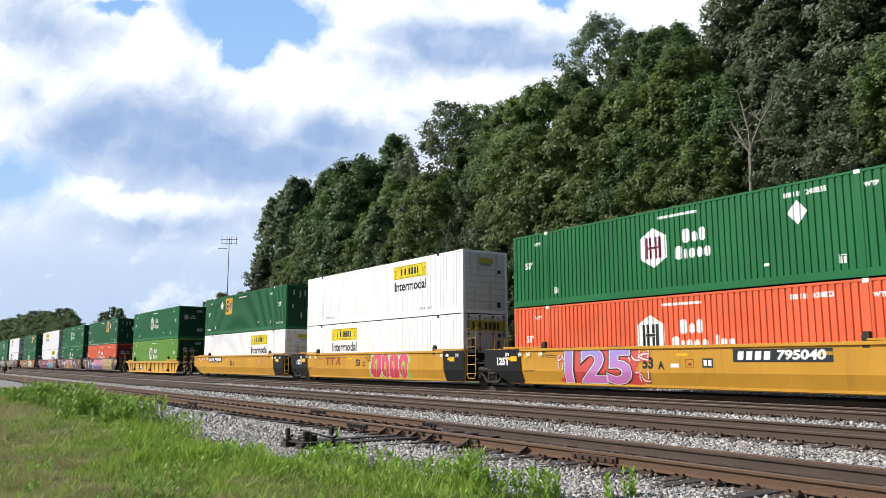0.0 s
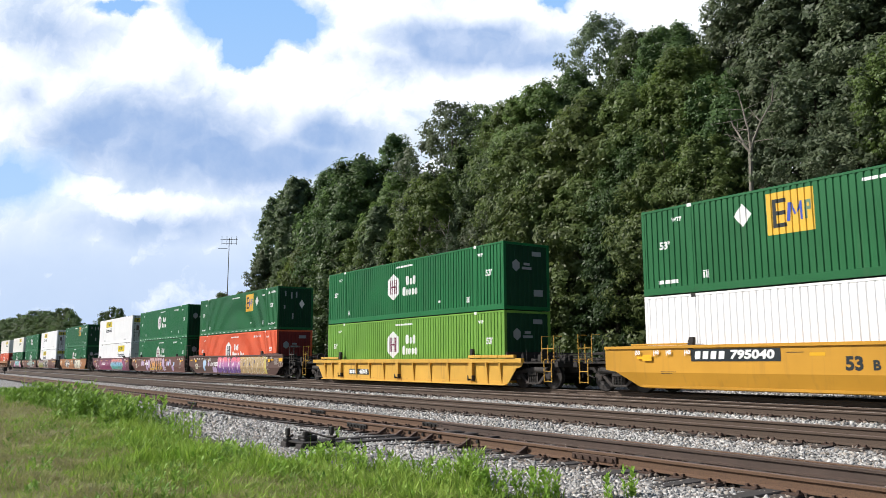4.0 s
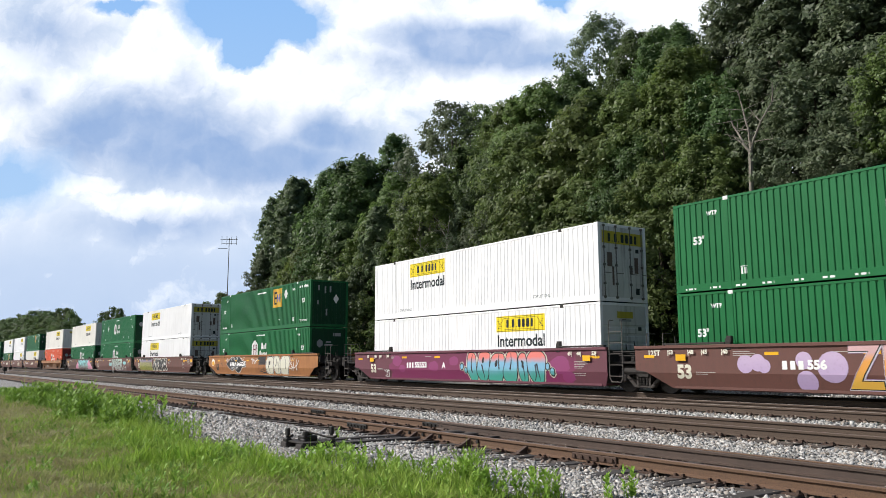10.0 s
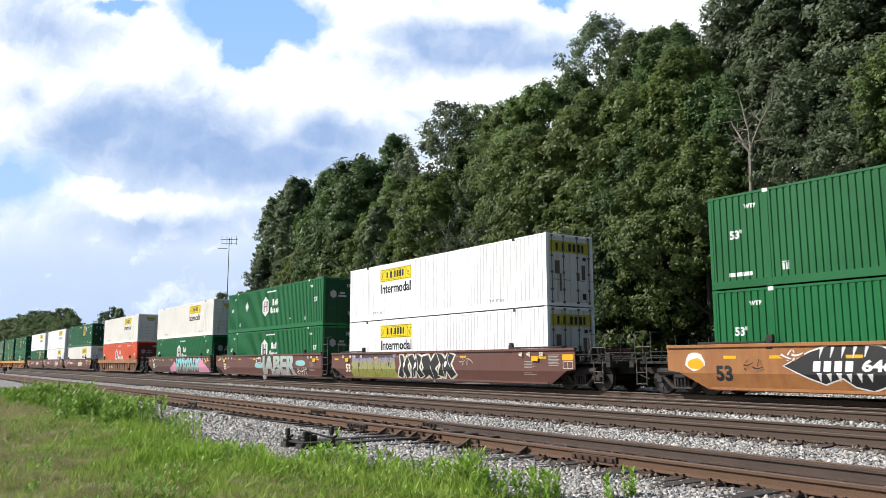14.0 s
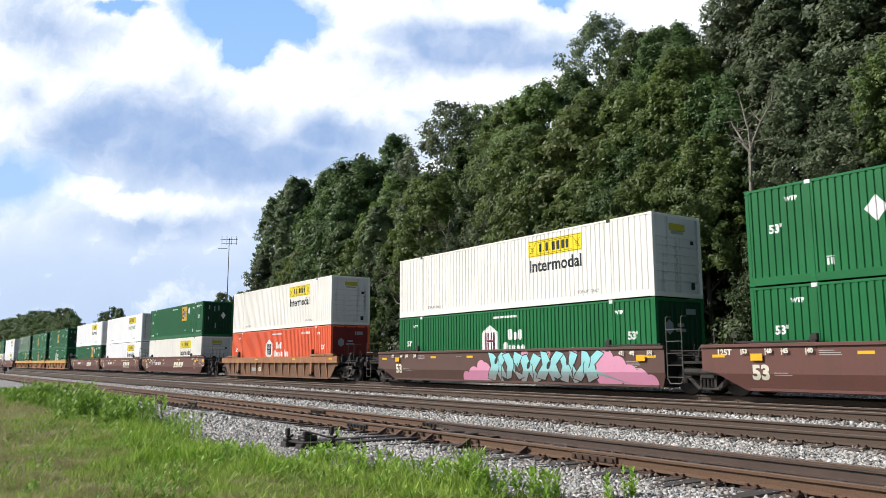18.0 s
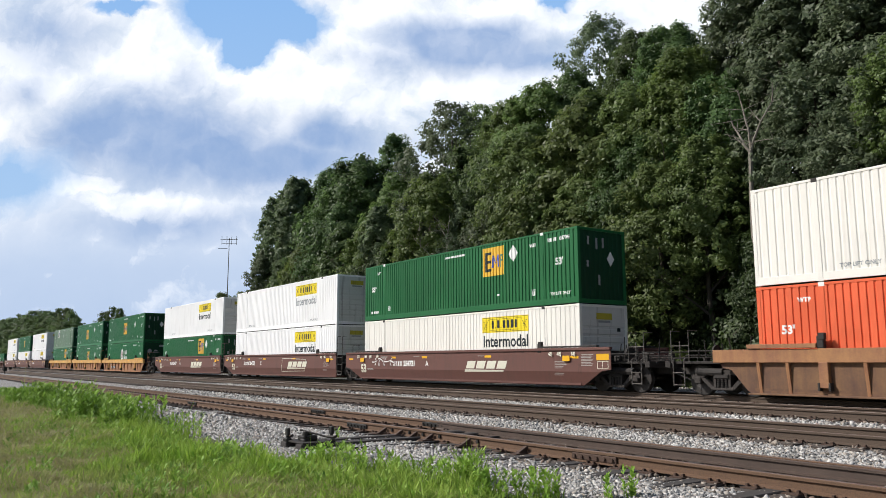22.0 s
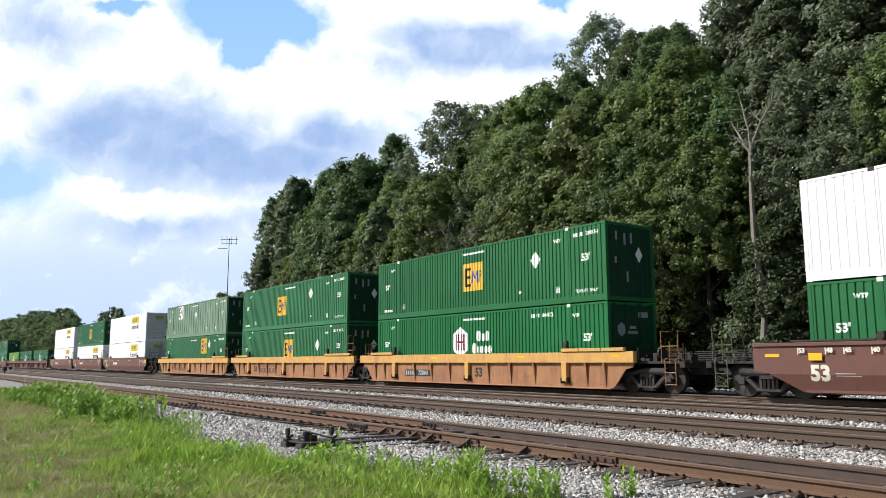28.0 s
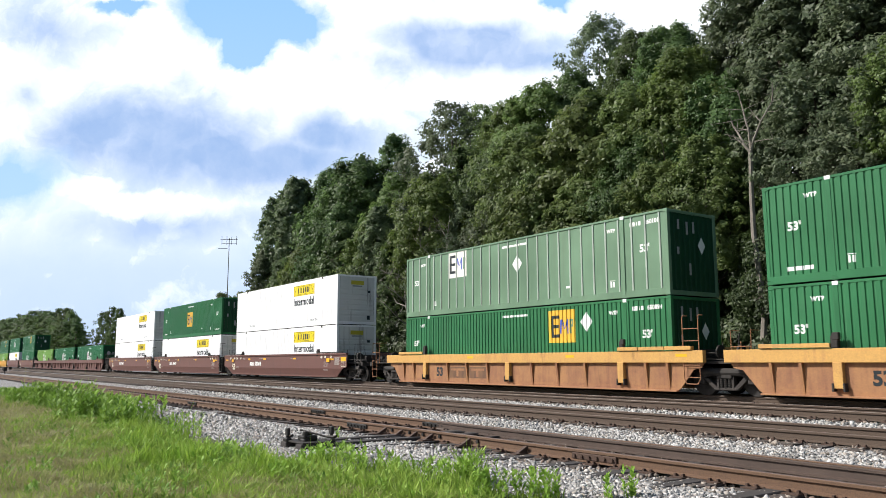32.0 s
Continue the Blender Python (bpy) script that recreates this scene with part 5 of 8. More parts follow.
# middle of each load at the start, kind of well, its paint, lower load, upper load, ends
UNITS = [
    (-16.25, "smooth", WELL_YELLOW, ("hub_orange", 0, "front", "630823"), ("hub_green", 0, "front", "240855"), "joint", "coupler"),
    (-35.92, "smooth", WELL_YELLOW, ("jb", -3.25, "doors", ""), ("jb", 3.6, "front", ""), "joint", "joint"),
    (-55.37, "smooth", WELL_YELLOW, ("jb", 3.6, "front", ""), ("emp", -2.67, "doors", ""), "coupler", "joint"),
    (-78.97, "ribbed", WELL_BRIGHT, ("hub_lime", 0, "front", ""), ("hub_green", 0, "front", ""), "coupler", "coupler"),
    (-102.66, "smooth", WELL_DARKBROWN, ("hub_orange", 0, "front", "631419"), ("emp", 2.97, "front", "273761"), "joint", "coupler"),
    (-122.28, "smooth", WELL_BROWN, ("hub_green", 0, "front", "502817"), ("hub_green", 0, "front", "852243"), "joint", "joint"),
    (-141.82, "smooth", WELL_PLUM, ("jb", 3.63, "front", ""), ("jb", -3.15, "doors", ""), "coupler", "joint"),
    (-165.87, "smooth", WELL_ORANGE, ("hub_green", 0, "doors", ""), ("emp", 2.95, "front", "650965"), "coupler", "coupler"),
    (-189.53, "smooth", WELL_BROWN, ("jb", -3.2, "doors", ""), ("jb", -3.29, "doors", ""), "joint", "coupler"),
    (-209.07, "smooth", WELL_BROWN, ("hub_green", 0, "doors", ""), ("hub_green", 0, "doors", ""), "joint", "joint"),
    (-228.77, "smooth", WELL_DARKBROWN, ("hub_green", 0, "front", ""), ("jb_cream", 3.24, "front", ""), "coupler", "joint"),
    (-252.50, "ribbed", WELL_RUST, ("hub_orange", 0, "doors", "630054"), ("jb_cream", 3.6, "front", ""), "coupler", "coupler"),
    (-275.93, "smooth", WELL_BROWN, ("jb_cream", 3.7, "front", ""), ("emp", 3.0, "front", "647041"), "joint", "coupler"),
    (-295.41, "smooth", WELL_BROWN, ("jb", 3.86, "front", ""), ("jb", 3.86, "front", ""), "joint", "joint"),
    (-314.58, "smooth", WELL_BROWN, ("emp", 3.01, "front", "640141"), ("jb", 3.58, "front", ""), "coupler", "joint"),
    (-338.17, "ribbed", WELL_TAN, ("hub_green", 0, "doors", "844672"), ("emp", 0.13, "front", "240154"), "joint", "coupler"),
    (-357.79, "ribbed", WELL_TAN, ("emp_worn", 0.13, "front", "241921"), ("emp_worn", -1.09, "front", "300671"), "joint", "joint"),
    (-377.43, "ribbed", WELL_TAN, ("emp_worn", 2.91, "front", "650894"), ("emp_old", -3.83, "front", "260101"), "coupler", "joint"),
    (-401.03, "smooth", WELL_BROWN, ("jb", 3.64, "front", ""), ("jb", 3.47, "front", ""), "joint", "coupler"),
    (-420.60, "smooth", WELL_BROWN, ("jb", 3.7, "front", ""), ("emp", 0.0, "front", ""), "joint", "joint"),
    (-440.00, "smooth", WELL_BROWN, ("jb", 3.6, "front", ""), ("jb", 3.6, "front", ""), "coupler", "joint"),
    (-462.60, "ribbed", WELL_BROWN, ("hub_green", 0, "front", ""), None, "joint", "coupler"),
    (-481.20, "ribbed", WELL_BROWN, ("hub_green", 0, "front", ""), None, "joint", "joint"),
    (-499.80, "ribbed", WELL_BROWN, ("hub_lime", 0, "front", ""), None, "coupler", "joint"),
    (-520.50, "smooth", WELL_BROWN, ("hub_green", 0, "front", ""), ("emp", 2.97, "front", ""), "coupler", "coupler"),
    (-541.50, "smooth", WELL_BROWN, ("jb", 3.6, "front", ""), ("hub_green", 0, "front", ""), "joint", "coupler"),
    (-561.10, "smooth", WELL_YELLOW, ("hub_lime", 0, "front", ""), ("emp", 2.97, "front", ""), "coupler", "joint"),
]
SMOOTH_LABEL = {WELL_YELLOW.name: "yellow smooth-sided steel well car carrying stacked containers", WELL_DARKBROWN.name: "dark brown smooth-sided steel well car carrying containers",
                WELL_BROWN.name: "rust brown steel well car carrying stacked containers", WELL_PLUM.name: "plum and brown well car with teal graffiti",
                WELL_ORANGE.name: "rusty orange well car with black and white graffiti", WELL_BRIGHT.name: "bright yellow ribbed steel well car carrying containers",
                WELL_RUST.name: "dark rusty ribbed well car with yellow chord", WELL_TAN.name: "rusty yellow ribbed well car carrying stacked containers"}
DIAMONDS = {(0, 1): (4.35, 2.02), (2, 1): (-4.19, 2.20), (4, 1): (4.34, 2.12), (7, 1): (4.31, 2.26), (9, 1): (-4.28, 1.80), (12, 1): (4.32, 2.28), (14, 0): (4.28, 2.22), (15, 1): (4.28, 1.85),
            (16, 1): (3.27, 2.03), (16, 0): (4.31, 1.77), (17, 1): (0.37, 1.82), (17, 0): (4.23, 2.20)}
SIGN_Z = {(15, 1): 1.55, (16, 1): 1.50, (16, 0): 1.57, (17, 1): 2.25, (19, 1): 1.5}
cars, loads = [], []
for i, (x, kind, skin, low, high, le, ri) in enumerate(UNITS):
    gap = abs(UNITS[i + 1][0] - x) if i + 1 < len(UNITS) else 19.6
    chord = WELL_CHORD if skin is WELL_TAN else WELL_TAN if skin is WELL_RUST else (skin if kind == "ribbed" else None)
    car = well_car(kind, x, SMOOTH_LABEL[skin.name], skin, chord, le, ri, gap, dark_ends=skin is WELL_YELLOW and i < 20,
                   ladder_paint=WELL_BRIGHT if skin in (WELL_YELLOW, WELL_BRIGHT) else (WELL_TAN if skin is WELL_TAN else None), seed=i, low_chord=skin is WELL_BRIGHT)
    cars.append(car)
    for j, load in enumerate((low, high)):
        if load is None:
            continue
        patches = ((3.3, 0.62),) if not load[0].startswith("jb") else ((DECAL_GREY,) if i in (12, 13) and j == 1 else ())
        box_root = container(load[0], x, (LOW, HIGH)[j], load[1] if not load[0].startswith("hub") else None, load[2],
                             " in a well" if j == 0 else " stacked on another", load[3], patches, SIGN_Z.get((i, j)), DIAMONDS.get((i, j)))
        if i == 5 or (i == 4 and j == 1):
            mark(box_root, "reflector_dashes", "dash", lambda: polys(*[rect(-7.7 + 0.9 * n, -7.7 + 0.9 * n + 0.38, -0.03, 0.03) for n in range(18) if abs(abs(-7.5 + 0.9 * n) - POST) > 0.3]),
                 DECAL_WHITE, "corrugated", 0, 0.10, 0.013, "white reflector dashes")
        loads.append(box_root)

CHERRY = two_tone("spray_cherry", (0.60, 0.03, 0.07), (0.66, 0.09, 0.16))
PRINT = paint("faded_print", (0.42, 0.40, 0.37), amount=0.3)


# markings and sprayed paint, car by car
ink_dark = DECAL_DARK
OWNER_RED = paint("owner_red", (0.26, 0.055, 0.02), amount=0.2)
TAN_FORM = two_tone("spray_ochre", (0.36, 0.25, 0.11), (0.44, 0.32, 0.16))
INDIGO = two_tone("spray_indigo", (0.06, 0.05, 0.10), (0.09, 0.07, 0.13))
SPRAY_YELLOW = two_tone("spray_yellow", (0.52, 0.44, 0.10), (0.58, 0.50, 0.14))
SKY_SPRAY = two_tone("spray_sky_blue", (0.30, 0.46, 0.66), (0.42, 0.58, 0.74))
PLUM_PINK = two_tone("spray_plum_pink", (0.22, 0.03, 0.12), (0.26, 0.05, 0.15))
SMOKE = two_tone("spray_smoke", (0.035, 0.028, 0.028), (0.06, 0.048, 0.045))
LIME_SPRAY = two_tone("spray_lime", (0.30, 0.50, 0.06), (0.40, 0.60, 0.10))
CORAL = three_tone("spray_teal_blue_coral", (0.06, 0.36, 0.29), (0.20, 0.42, 0.58), (0.72, 0.20, 0.17))
FIRE = three_tone("spray_orange_pink", (0.62, 0.36, 0.05), (0.72, 0.33, 0.07), (0.58, 0.36, 0.36))
PURPLES = three_tone("spray_violet_pink_red", (0.13, 0.06, 0.24), (0.42, 0.16, 0.36), (0.74, 0.17, 0.22))
AQUA_FADE = three_tone("spray_aqua_grey", (0.27, 0.29, 0.28), (0.26, 0.56, 0.56), (0.28, 0.64, 0.66))
SILVER_MINT = three_tone("spray_grey_mint", (0.30, 0.31, 0.29), (0.34, 0.40, 0.37), (0.40, 0.55, 0.46))
MOSS = three_tone("spray_olive_violet", (0.27, 0.28, 0.05), (0.30, 0.29, 0.12), (0.27, 0.22, 0.36))
tape(cars[0], (-7.2, 0.35, 5.0), 1.27, "y")
car_number(cars[0], "795040", 2.35, 3.42, 3.61, 5.05, 1.225, 0.25, plate=True, lean=0.14)
wmark(cars[0], "size_mark", "53", lambda: text_polys("53", 0.34, 0.022), ink_dark, -1.02, 0.99, 0.004, "black size marking")
wmark(cars[0], "size_mark", "A", lambda: text_polys("A", 0.24, 0.016), ink_dark, -0.48, 0.92, 0.004, "black letter")
wmark(cars[0], "label_patch", "white", lambda: polys(rect(-0.16, 0.16, -0.06, 0.06)), DECAL_WHITE, 0.06, 0.93, 0.004, "small white label")
wmark(cars[0], "data_box", "brown", lambda: polys(rect(-0.16, 0.16, 0.12, 0.14), rect(-0.16, 0.16, -0.14, -0.12), rect(-0.16, -0.14, -0.119, 0.119), rect(0.14, 0.16, -0.119, 0.119), rect(-0.05, 0.07, -0.06, 0.02)), OWNER_RED, 0.64, 0.99, 0.004, "brown outlined data box")
wmark(cars[0], "data_box", "black", lambda: polys(rect(-0.19, 0.19, -0.14, 0.14)), DECAL_DARK, 1.30, 1.01, 0.004, "black data box")
wmark(cars[0], "data_box", "white", lambda: polys(rect(-0.14, -0.02, -0.09, 0.09), rect(0.02, 0.14, -0.09, 0.09)), DECAL_WHITE, 1.30, 1.01, 0.007)
wmark(cars[0], "number", "end0", lambda: text_polys("125T", 0.28, 0.020), DECAL_WHITE, -8.50, 1.06, 0.060, "white number on the black end")
sprayed_panel(cars[0], -5.05, -1.40, 0.22, 1.46, RED, 5, 0.22)
graffiti(cars[0], -5.3, -4.6, 0.75, 1.42, (2, 2, 2), SPRAY_WHITE, RED, None, 0.1, 0.022)
graffiti(cars[0], -2.0, -1.0, 1.05, 1.46, (2, 2, 3), SPRAY_WHITE, RED, None, 0.1, 0.022)
graffiti(cars[0], -1.55, -1.0, 0.35, 0.80, (2, 2), SPRAY_WHITE, RED, None, 0.1, 0.022)
for nm, bold, lift, mt in (("outline", 0.105, 0.018, SPRAY_BLACK), ("halo", 0.075, 0.021, SPRAY_WHITE), ("fill", 0.045, 0.024, VIOLET)):
    wmark(cars[0], "graffiti_" + nm, ("125", nm), lambda: fitted(text_polys("125", 1.16, bold), 3.20 + (bold - 0.045) * 2.2, 0.05), mt, -3.32, 0.85, lift, "violet and pink graffiti figures edged in white and black")
sprayed_panel(cars[1], 0.05, 4.05, 0.24, 1.47, LIME_SPRAY, 11, 0.16)
piece(cars[1], 0.30, 3.85, 0.24, 1.46, 4, CHERRY, SPRAY_WHITE, None, False, 0.045, 0.0, 15, LIME_SPRAY)
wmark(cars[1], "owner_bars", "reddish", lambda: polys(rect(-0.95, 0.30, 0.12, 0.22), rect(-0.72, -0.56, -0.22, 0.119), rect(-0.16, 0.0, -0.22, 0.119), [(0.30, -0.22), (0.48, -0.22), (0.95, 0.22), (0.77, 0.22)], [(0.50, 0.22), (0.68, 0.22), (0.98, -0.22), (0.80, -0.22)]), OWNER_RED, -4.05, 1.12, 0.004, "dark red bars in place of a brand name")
wmark(cars[1], "size_mark", "53", lambda: text_polys("53", 0.34, 0.022), ink_dark, -1.12, 1.0, 0.004)
wmark(cars[1], "size_mark", "C", lambda: text_polys("C", 0.24, 0.016), ink_dark, -0.46, 0.95, 0.004)
graffiti(cars[1], -0.35, 0.25, 1.12, 1.46, (2, 3), SPRAY_BLACK, WELL_YELLOW, None, 0.1, 0.014)
car_number(cars[2], "795040", -5.95, -4.88, -4.69, -3.25, 1.25, 0.24, plate=True, lean=0.14)
wmark(cars[2], "size_mark", "53", lambda: text_polys("53", 0.34, 0.022), ink_dark, -1.02, 0.98, 0.004)
wmark(cars[2], "size_mark", "B", lambda: text_polys("B", 0.24, 0.016), ink_dark, -0.46, 0.94, 0.004)
wmark(cars[2], "cross_mark", "pink", lambda: polys([(-0.18, -0.18), (-0.10, -0.18), (0.18, 0.18), (0.10, 0.18)], [(-0.18, 0.18), (-0.18, 0.10), (0.10, -0.18), (0.18, -0.18)]), ROSE, 4.35, 1.12, 0.005, "pink cross mark")
for i in (0, 1, 2):
    small_print(cars[i], ink_dark, i)
    tape(cars[i], (-8.0, 7.5), 1.18, "end", WELL + 0.055)
    if i:
        tape(cars[i], (-2.0, 2.6), 1.25, "z")
rib_number(cars[3], "467815", DECAL_WHITE)

piece(cars[4], -2.65, 2.15, 0.22, 1.46, 5, PURPLES, SPRAY_BLACK, LILAC, False, 0.035, 0.03, 24, SPRAY_WHITE)
sprayed_panel(cars[4], 2.2, 6.75, 0.21, 1.46, TAN, 21, 0.10)
piece(cars[4], 2.35, 6.55, 0.23, 1.45, 4, TAN_FORM, SPRAY_WHITE, None, True, 0.030, 0.0, 26, INDIGO)
sprayed_panel(cars[4], 6.55, 7.05, 0.24, 1.44, SPRAY_YELLOW, 23, 0.08, 0.0042)
car_number(cars[4], "55553", -4.20, -3.60, -3.50, -2.50, 0.92, 0.24, marks=3)
puffs(cars[4], ((-5.85, 0.98, 0.26), (-5.55, 1.0, 0.24), (-5.80, 0.62, 0.24)), SKY_SPRAY, "four_blue")
puffs(cars[4], ((-4.72, 0.95, 0.20), (-3.55, 0.45, 0.30), (-3.1, 0.5, 0.26)), LILAC, "four_lilac")
graffiti(cars[4], -4.85, -4.2, 1.10, 1.46, (3, 3), SPRAY_WHITE, WELL_DARKBROWN, None, 0.1, 0.024)
for nm, bold, lift, mt in (("halo", 0.085, 0.012, LILAC), ("edge", 0.066, 0.0145, SPRAY_WHITE), ("outline", 0.05, 0.018, SPRAY_BLACK), ("fill", 0.026, 0.024, FIRE)):
    wmark(cars[5], "graffiti_" + nm, ("five", nm), lambda: fitted(text_polys("ZBOTR", 1.16, bold), 4.25 + bold * 2, 0.0), mt, -0.40, 0.86, lift, "orange and pink graffiti letters with a lilac edge")
puffs(cars[5], ((-5.55, 0.98, 0.27), (-5.15, 1.02, 0.25), (-4.95, 0.92, 0.2), (-3.75, 1.08, 0.24), (-3.7, 0.5, 0.30), (-2.95, 0.9, 0.42), (2.05, 1.05, 0.40), (2.25, 0.55, 0.36), (3.35, 0.95, 0.24), (4.22, 1.16, 0.20), (4.38, 0.98, 0.16), (5.05, 0.55, 0.30)), LILAC, "five_lilac")
puffs(cars[5], ((3.80, 0.96, 0.20), (5.44, 0.92, 0.18)), SKY_SPRAY, "five_blue")
graffiti(cars[5], 2.5, 3.05, 0.35, 0.66, (3, 2), SPRAY_WHITE, WELL_BROWN, None, 0.1, 0.022)
car_number(cars[5], "556", -4.40, -3.75, -3.65, -3.10, 0.95, 0.24, marks=3)
sprayed_panel(cars[6], -6.0, 6.9, 0.24, 1.44, MAGENTA, 61, 0.4, 0.003)
piece(cars[6], 0.35, 5.35, 0.24, 1.47, 6, CORAL, SPRAY_BLACK, BONE, False, 0.045, 0.045, 63)
for n, (cx, cz, r) in enumerate(((0.02, 0.86, 0.15), (0.30, 0.70, 0.13), (5.52, 0.88, 0.14), (5.78, 0.68, 0.16))):
    blob(cars[6], cx, cz, r * 1.25, r * 1.35, BONE, 600 + n, 0.007)
    blob(cars[6], cx, cz, r * 1.05, r * 1.15, SPRAY_BLACK, 610 + n, 0.0085)
    blob(cars[6], cx, cz, r * 0.7, r * 0.8, CORAL, 620 + n, 0.0098)
for key, cx, cz, r in ((62, -5.4, 1.1, 0.42), (63, -4.9, 0.75, 0.3), (64, -2.2, 0.85, 0.42), (65, -0.6, 1.1, 0.36), (66, 6.2, 0.95, 0.55), (67, 6.6, 0.5, 0.36)):
    blob(cars[6], cx, cz, r, r * 0.6, PLUM_PINK, key, 0.0042)
car_number(cars[6], "55553", -4.49, -3.87, -3.78, -2.75, 0.91, 0.25, marks=3)
wmark(cars[6], "size_mark", "A", lambda: text_polys("A", 0.26, 0.016), DECAL_WHITE, -1.37, 0.90, 0.010, "white letter")
graffiti(cars[6], -6.6, -6.1, 0.3, 0.75, (3, 2), SPRAY_WHITE, WELL_PLUM, None, 0.1, 0.03)


def fanged_panel(grow):
    pts = [(-5.68, 0.93), (-5.0, 0.62), (-4.55, 0.45), (-4.05, 0.62), (-3.75, 0.40), (-3.32, 0.30), (-2.9, 0.45), (-2.45, 0.72), (-1.78, 0.76), (-1.78, 1.08), (-2.5, 1.16), (-3.0, 1.42), (-3.6, 1.48), (-4.25, 1.50), (-4.9, 1.30)]
    return polys(offset(pts, grow))


wmark(cars[7], "graffiti_outline", "fang", lambda: fanged_panel(0.045), SPRAY_WHITE, 0, 0, 0.004, "white edge of a black sprayed panel")
wmark(cars[7], "graffiti_ground", "fang", lambda: fanged_panel(0.0), SPRAY_BLACK, 0, 0, 0.0055, "black sprayed panel with fangs")
wmark(cars[7], "graffiti_fangs", "fang", lambda: polys(*[[(-4.75 + 0.27 * n, 0.74 - 0.02 * (n % 2)), (-4.60 + 0.27 * n, 0.74), (-4.66 + 0.27 * n, 0.50)] for n in range(6)], *[[(-4.65 + 0.3 * n, 1.12), (-4.50 + 0.3 * n, 1.44), (-4.60 + 0.3 * n, 1.44)] for n in range(5)]), SPRAY_WHITE, 0, 0, 0.0065, "white fangs on the black panel")
graffiti(cars[7], -5.75, -5.1, 1.05, 1.40, (2, 2), SPRAY_WHITE, WELL_ORANGE, None, 0.1, 0.025)
graffiti(cars[7], -2.7, -1.9, 1.20, 1.45, (2, 2), SPRAY_WHITE, WELL_ORANGE, None, 0.1, 0.02)
car_number(cars[7], "646620", -4.84, -3.74, -3.52, -1.92, 0.92, 0.28, lean=0.14)
graffiti(cars[7], -6.95, -6.35, 0.78, 1.15, (2, 2), SPRAY_BLACK, WELL_ORANGE, None, 0.1, 0.018)
graffiti(cars[7], -0.7, 0.5, 0.92, 1.42, (2, 2, 2), SPRAY_WHITE, WELL_ORANGE, None, 0.1, 0.028)
piece(cars[7], 2.05, 5.65, 0.22, 1.47, 3, BONE, SPRAY_BLACK, SPRAY_WHITE, False, 0.05, 0.04, 73)
sprayed_panel(cars[7], 0.55, 1.85, 0.90, 1.42, SMOKE, 74, 0.15)
graffiti(cars[7], 0.6, 1.9, 0.95, 1.42, (2, 3, 2), SPRAY_BLACK, SMOKE, None, 0.2, 0.035)
graffiti(cars[7], 0.8, 1.9, 0.28, 0.82, (3, 3), SPRAY_BLACK, WELL_ORANGE, None, 0.1, 0.035)
graffiti(cars[7], 5.7, 7.15, 0.50, 1.38, (3, 3, 2), SPRAY_WHITE, WELL_ORANGE, None, 0.1, 0.030)
blob(cars[7], -8.65, 1.05, 0.38, 0.28, SPRAY_WHITE, 75, 0.005)
blob(cars[7], -8.62, 0.98, 0.30, 0.18, REFLECT, 76, 0.007)
tape(cars[7], (-7.4, -5.9, -3.7, -1.4, 0.5, 3.0, 6.2), 1.18, "o")
sprayed_panel(cars[8], -7.3, -2.7, 0.22, 1.46, MOSS, 81, 0.2)
sprayed_panel(cars[8], -7.2, -3.0, 1.28, 1.47, SMOKE, 82, 0.1, 0.0052)
piece(cars[8], -6.9, -3.1, 0.26, 1.34, 5, MOSS, SPRAY_BLACK, None, True, 0.018, 0.0, 83)
piece(cars[8], -2.45, 2.15, 0.24, 1.46, 4, SPRAY_BLACK, BONE, SPRAY_WHITE, True, 0.075, 0.05, 87, SPRAY_WHITE)
graffiti(cars[8], 2.6, 3.6, 0.9, 1.25, (2, 2), PRINT, WELL_BROWN, None, 0.1, 0.02)
blob(cars[9], -1.0, 0.86, 0.85, 0.20, AQUA, 91)
blob(cars[9], 5.6, 1.0, 0.75, 0.18, AQUA, 92)
for nm, bold, lift, mt in (("halo", 0.115, 0.012, SPRAY_BLACK), ("outline", 0.082, 0.018, SPRAY_WHITE), ("edge", 0.058, 0.021, SPRAY_BLACK), ("fill", 0.046, 0.024, SILVER_MINT)):
    wmark(cars[9], "graffiti_" + nm, ("nine", nm), lambda: fitted(text_polys("JABER", 1.16, bold), 5.55 + (bold - 0.046) * 2.2), mt, 2.15, 0.86, lift, "silver graffiti letters edged in black and white")
graffiti(cars[9], 5.1, 6.6, 0.28, 0.80, (3, 2, 2, 2), SPRAY_WHITE, WELL_BROWN, None, 0.1, 0.025)
graffiti(cars[9], -1.6, -0.7, 0.95, 1.45, (2, 3), SPRAY_WHITE, WELL_BROWN, None, 0.1, 0.028)
puffs(cars[10], ((-1.1, 0.86, 0.28), (-0.9, 0.55, 0.5), (-1.6, 0.45, 0.42), (-2.15, 0.35, 0.32), (0.4, 1.30, 0.22), (1.7, 1.36, 0.2), (3.0, 1.35, 0.2), (4.4, 1.38, 0.2), (5.95, 1.08, 0.45), (6.1, 0.55, 0.6), (6.55, 0.86, 0.40), (7.05, 0.55, 0.42), (7.55, 0.48, 0.34), (7.95, 0.36, 0.28)), ROSE, "ten")
piece(cars[10], -0.65, 5.65, 0.24, 1.47, 6, AQUA_FADE, SPRAY_BLACK, None, True, 0.05, 0.0, 105)
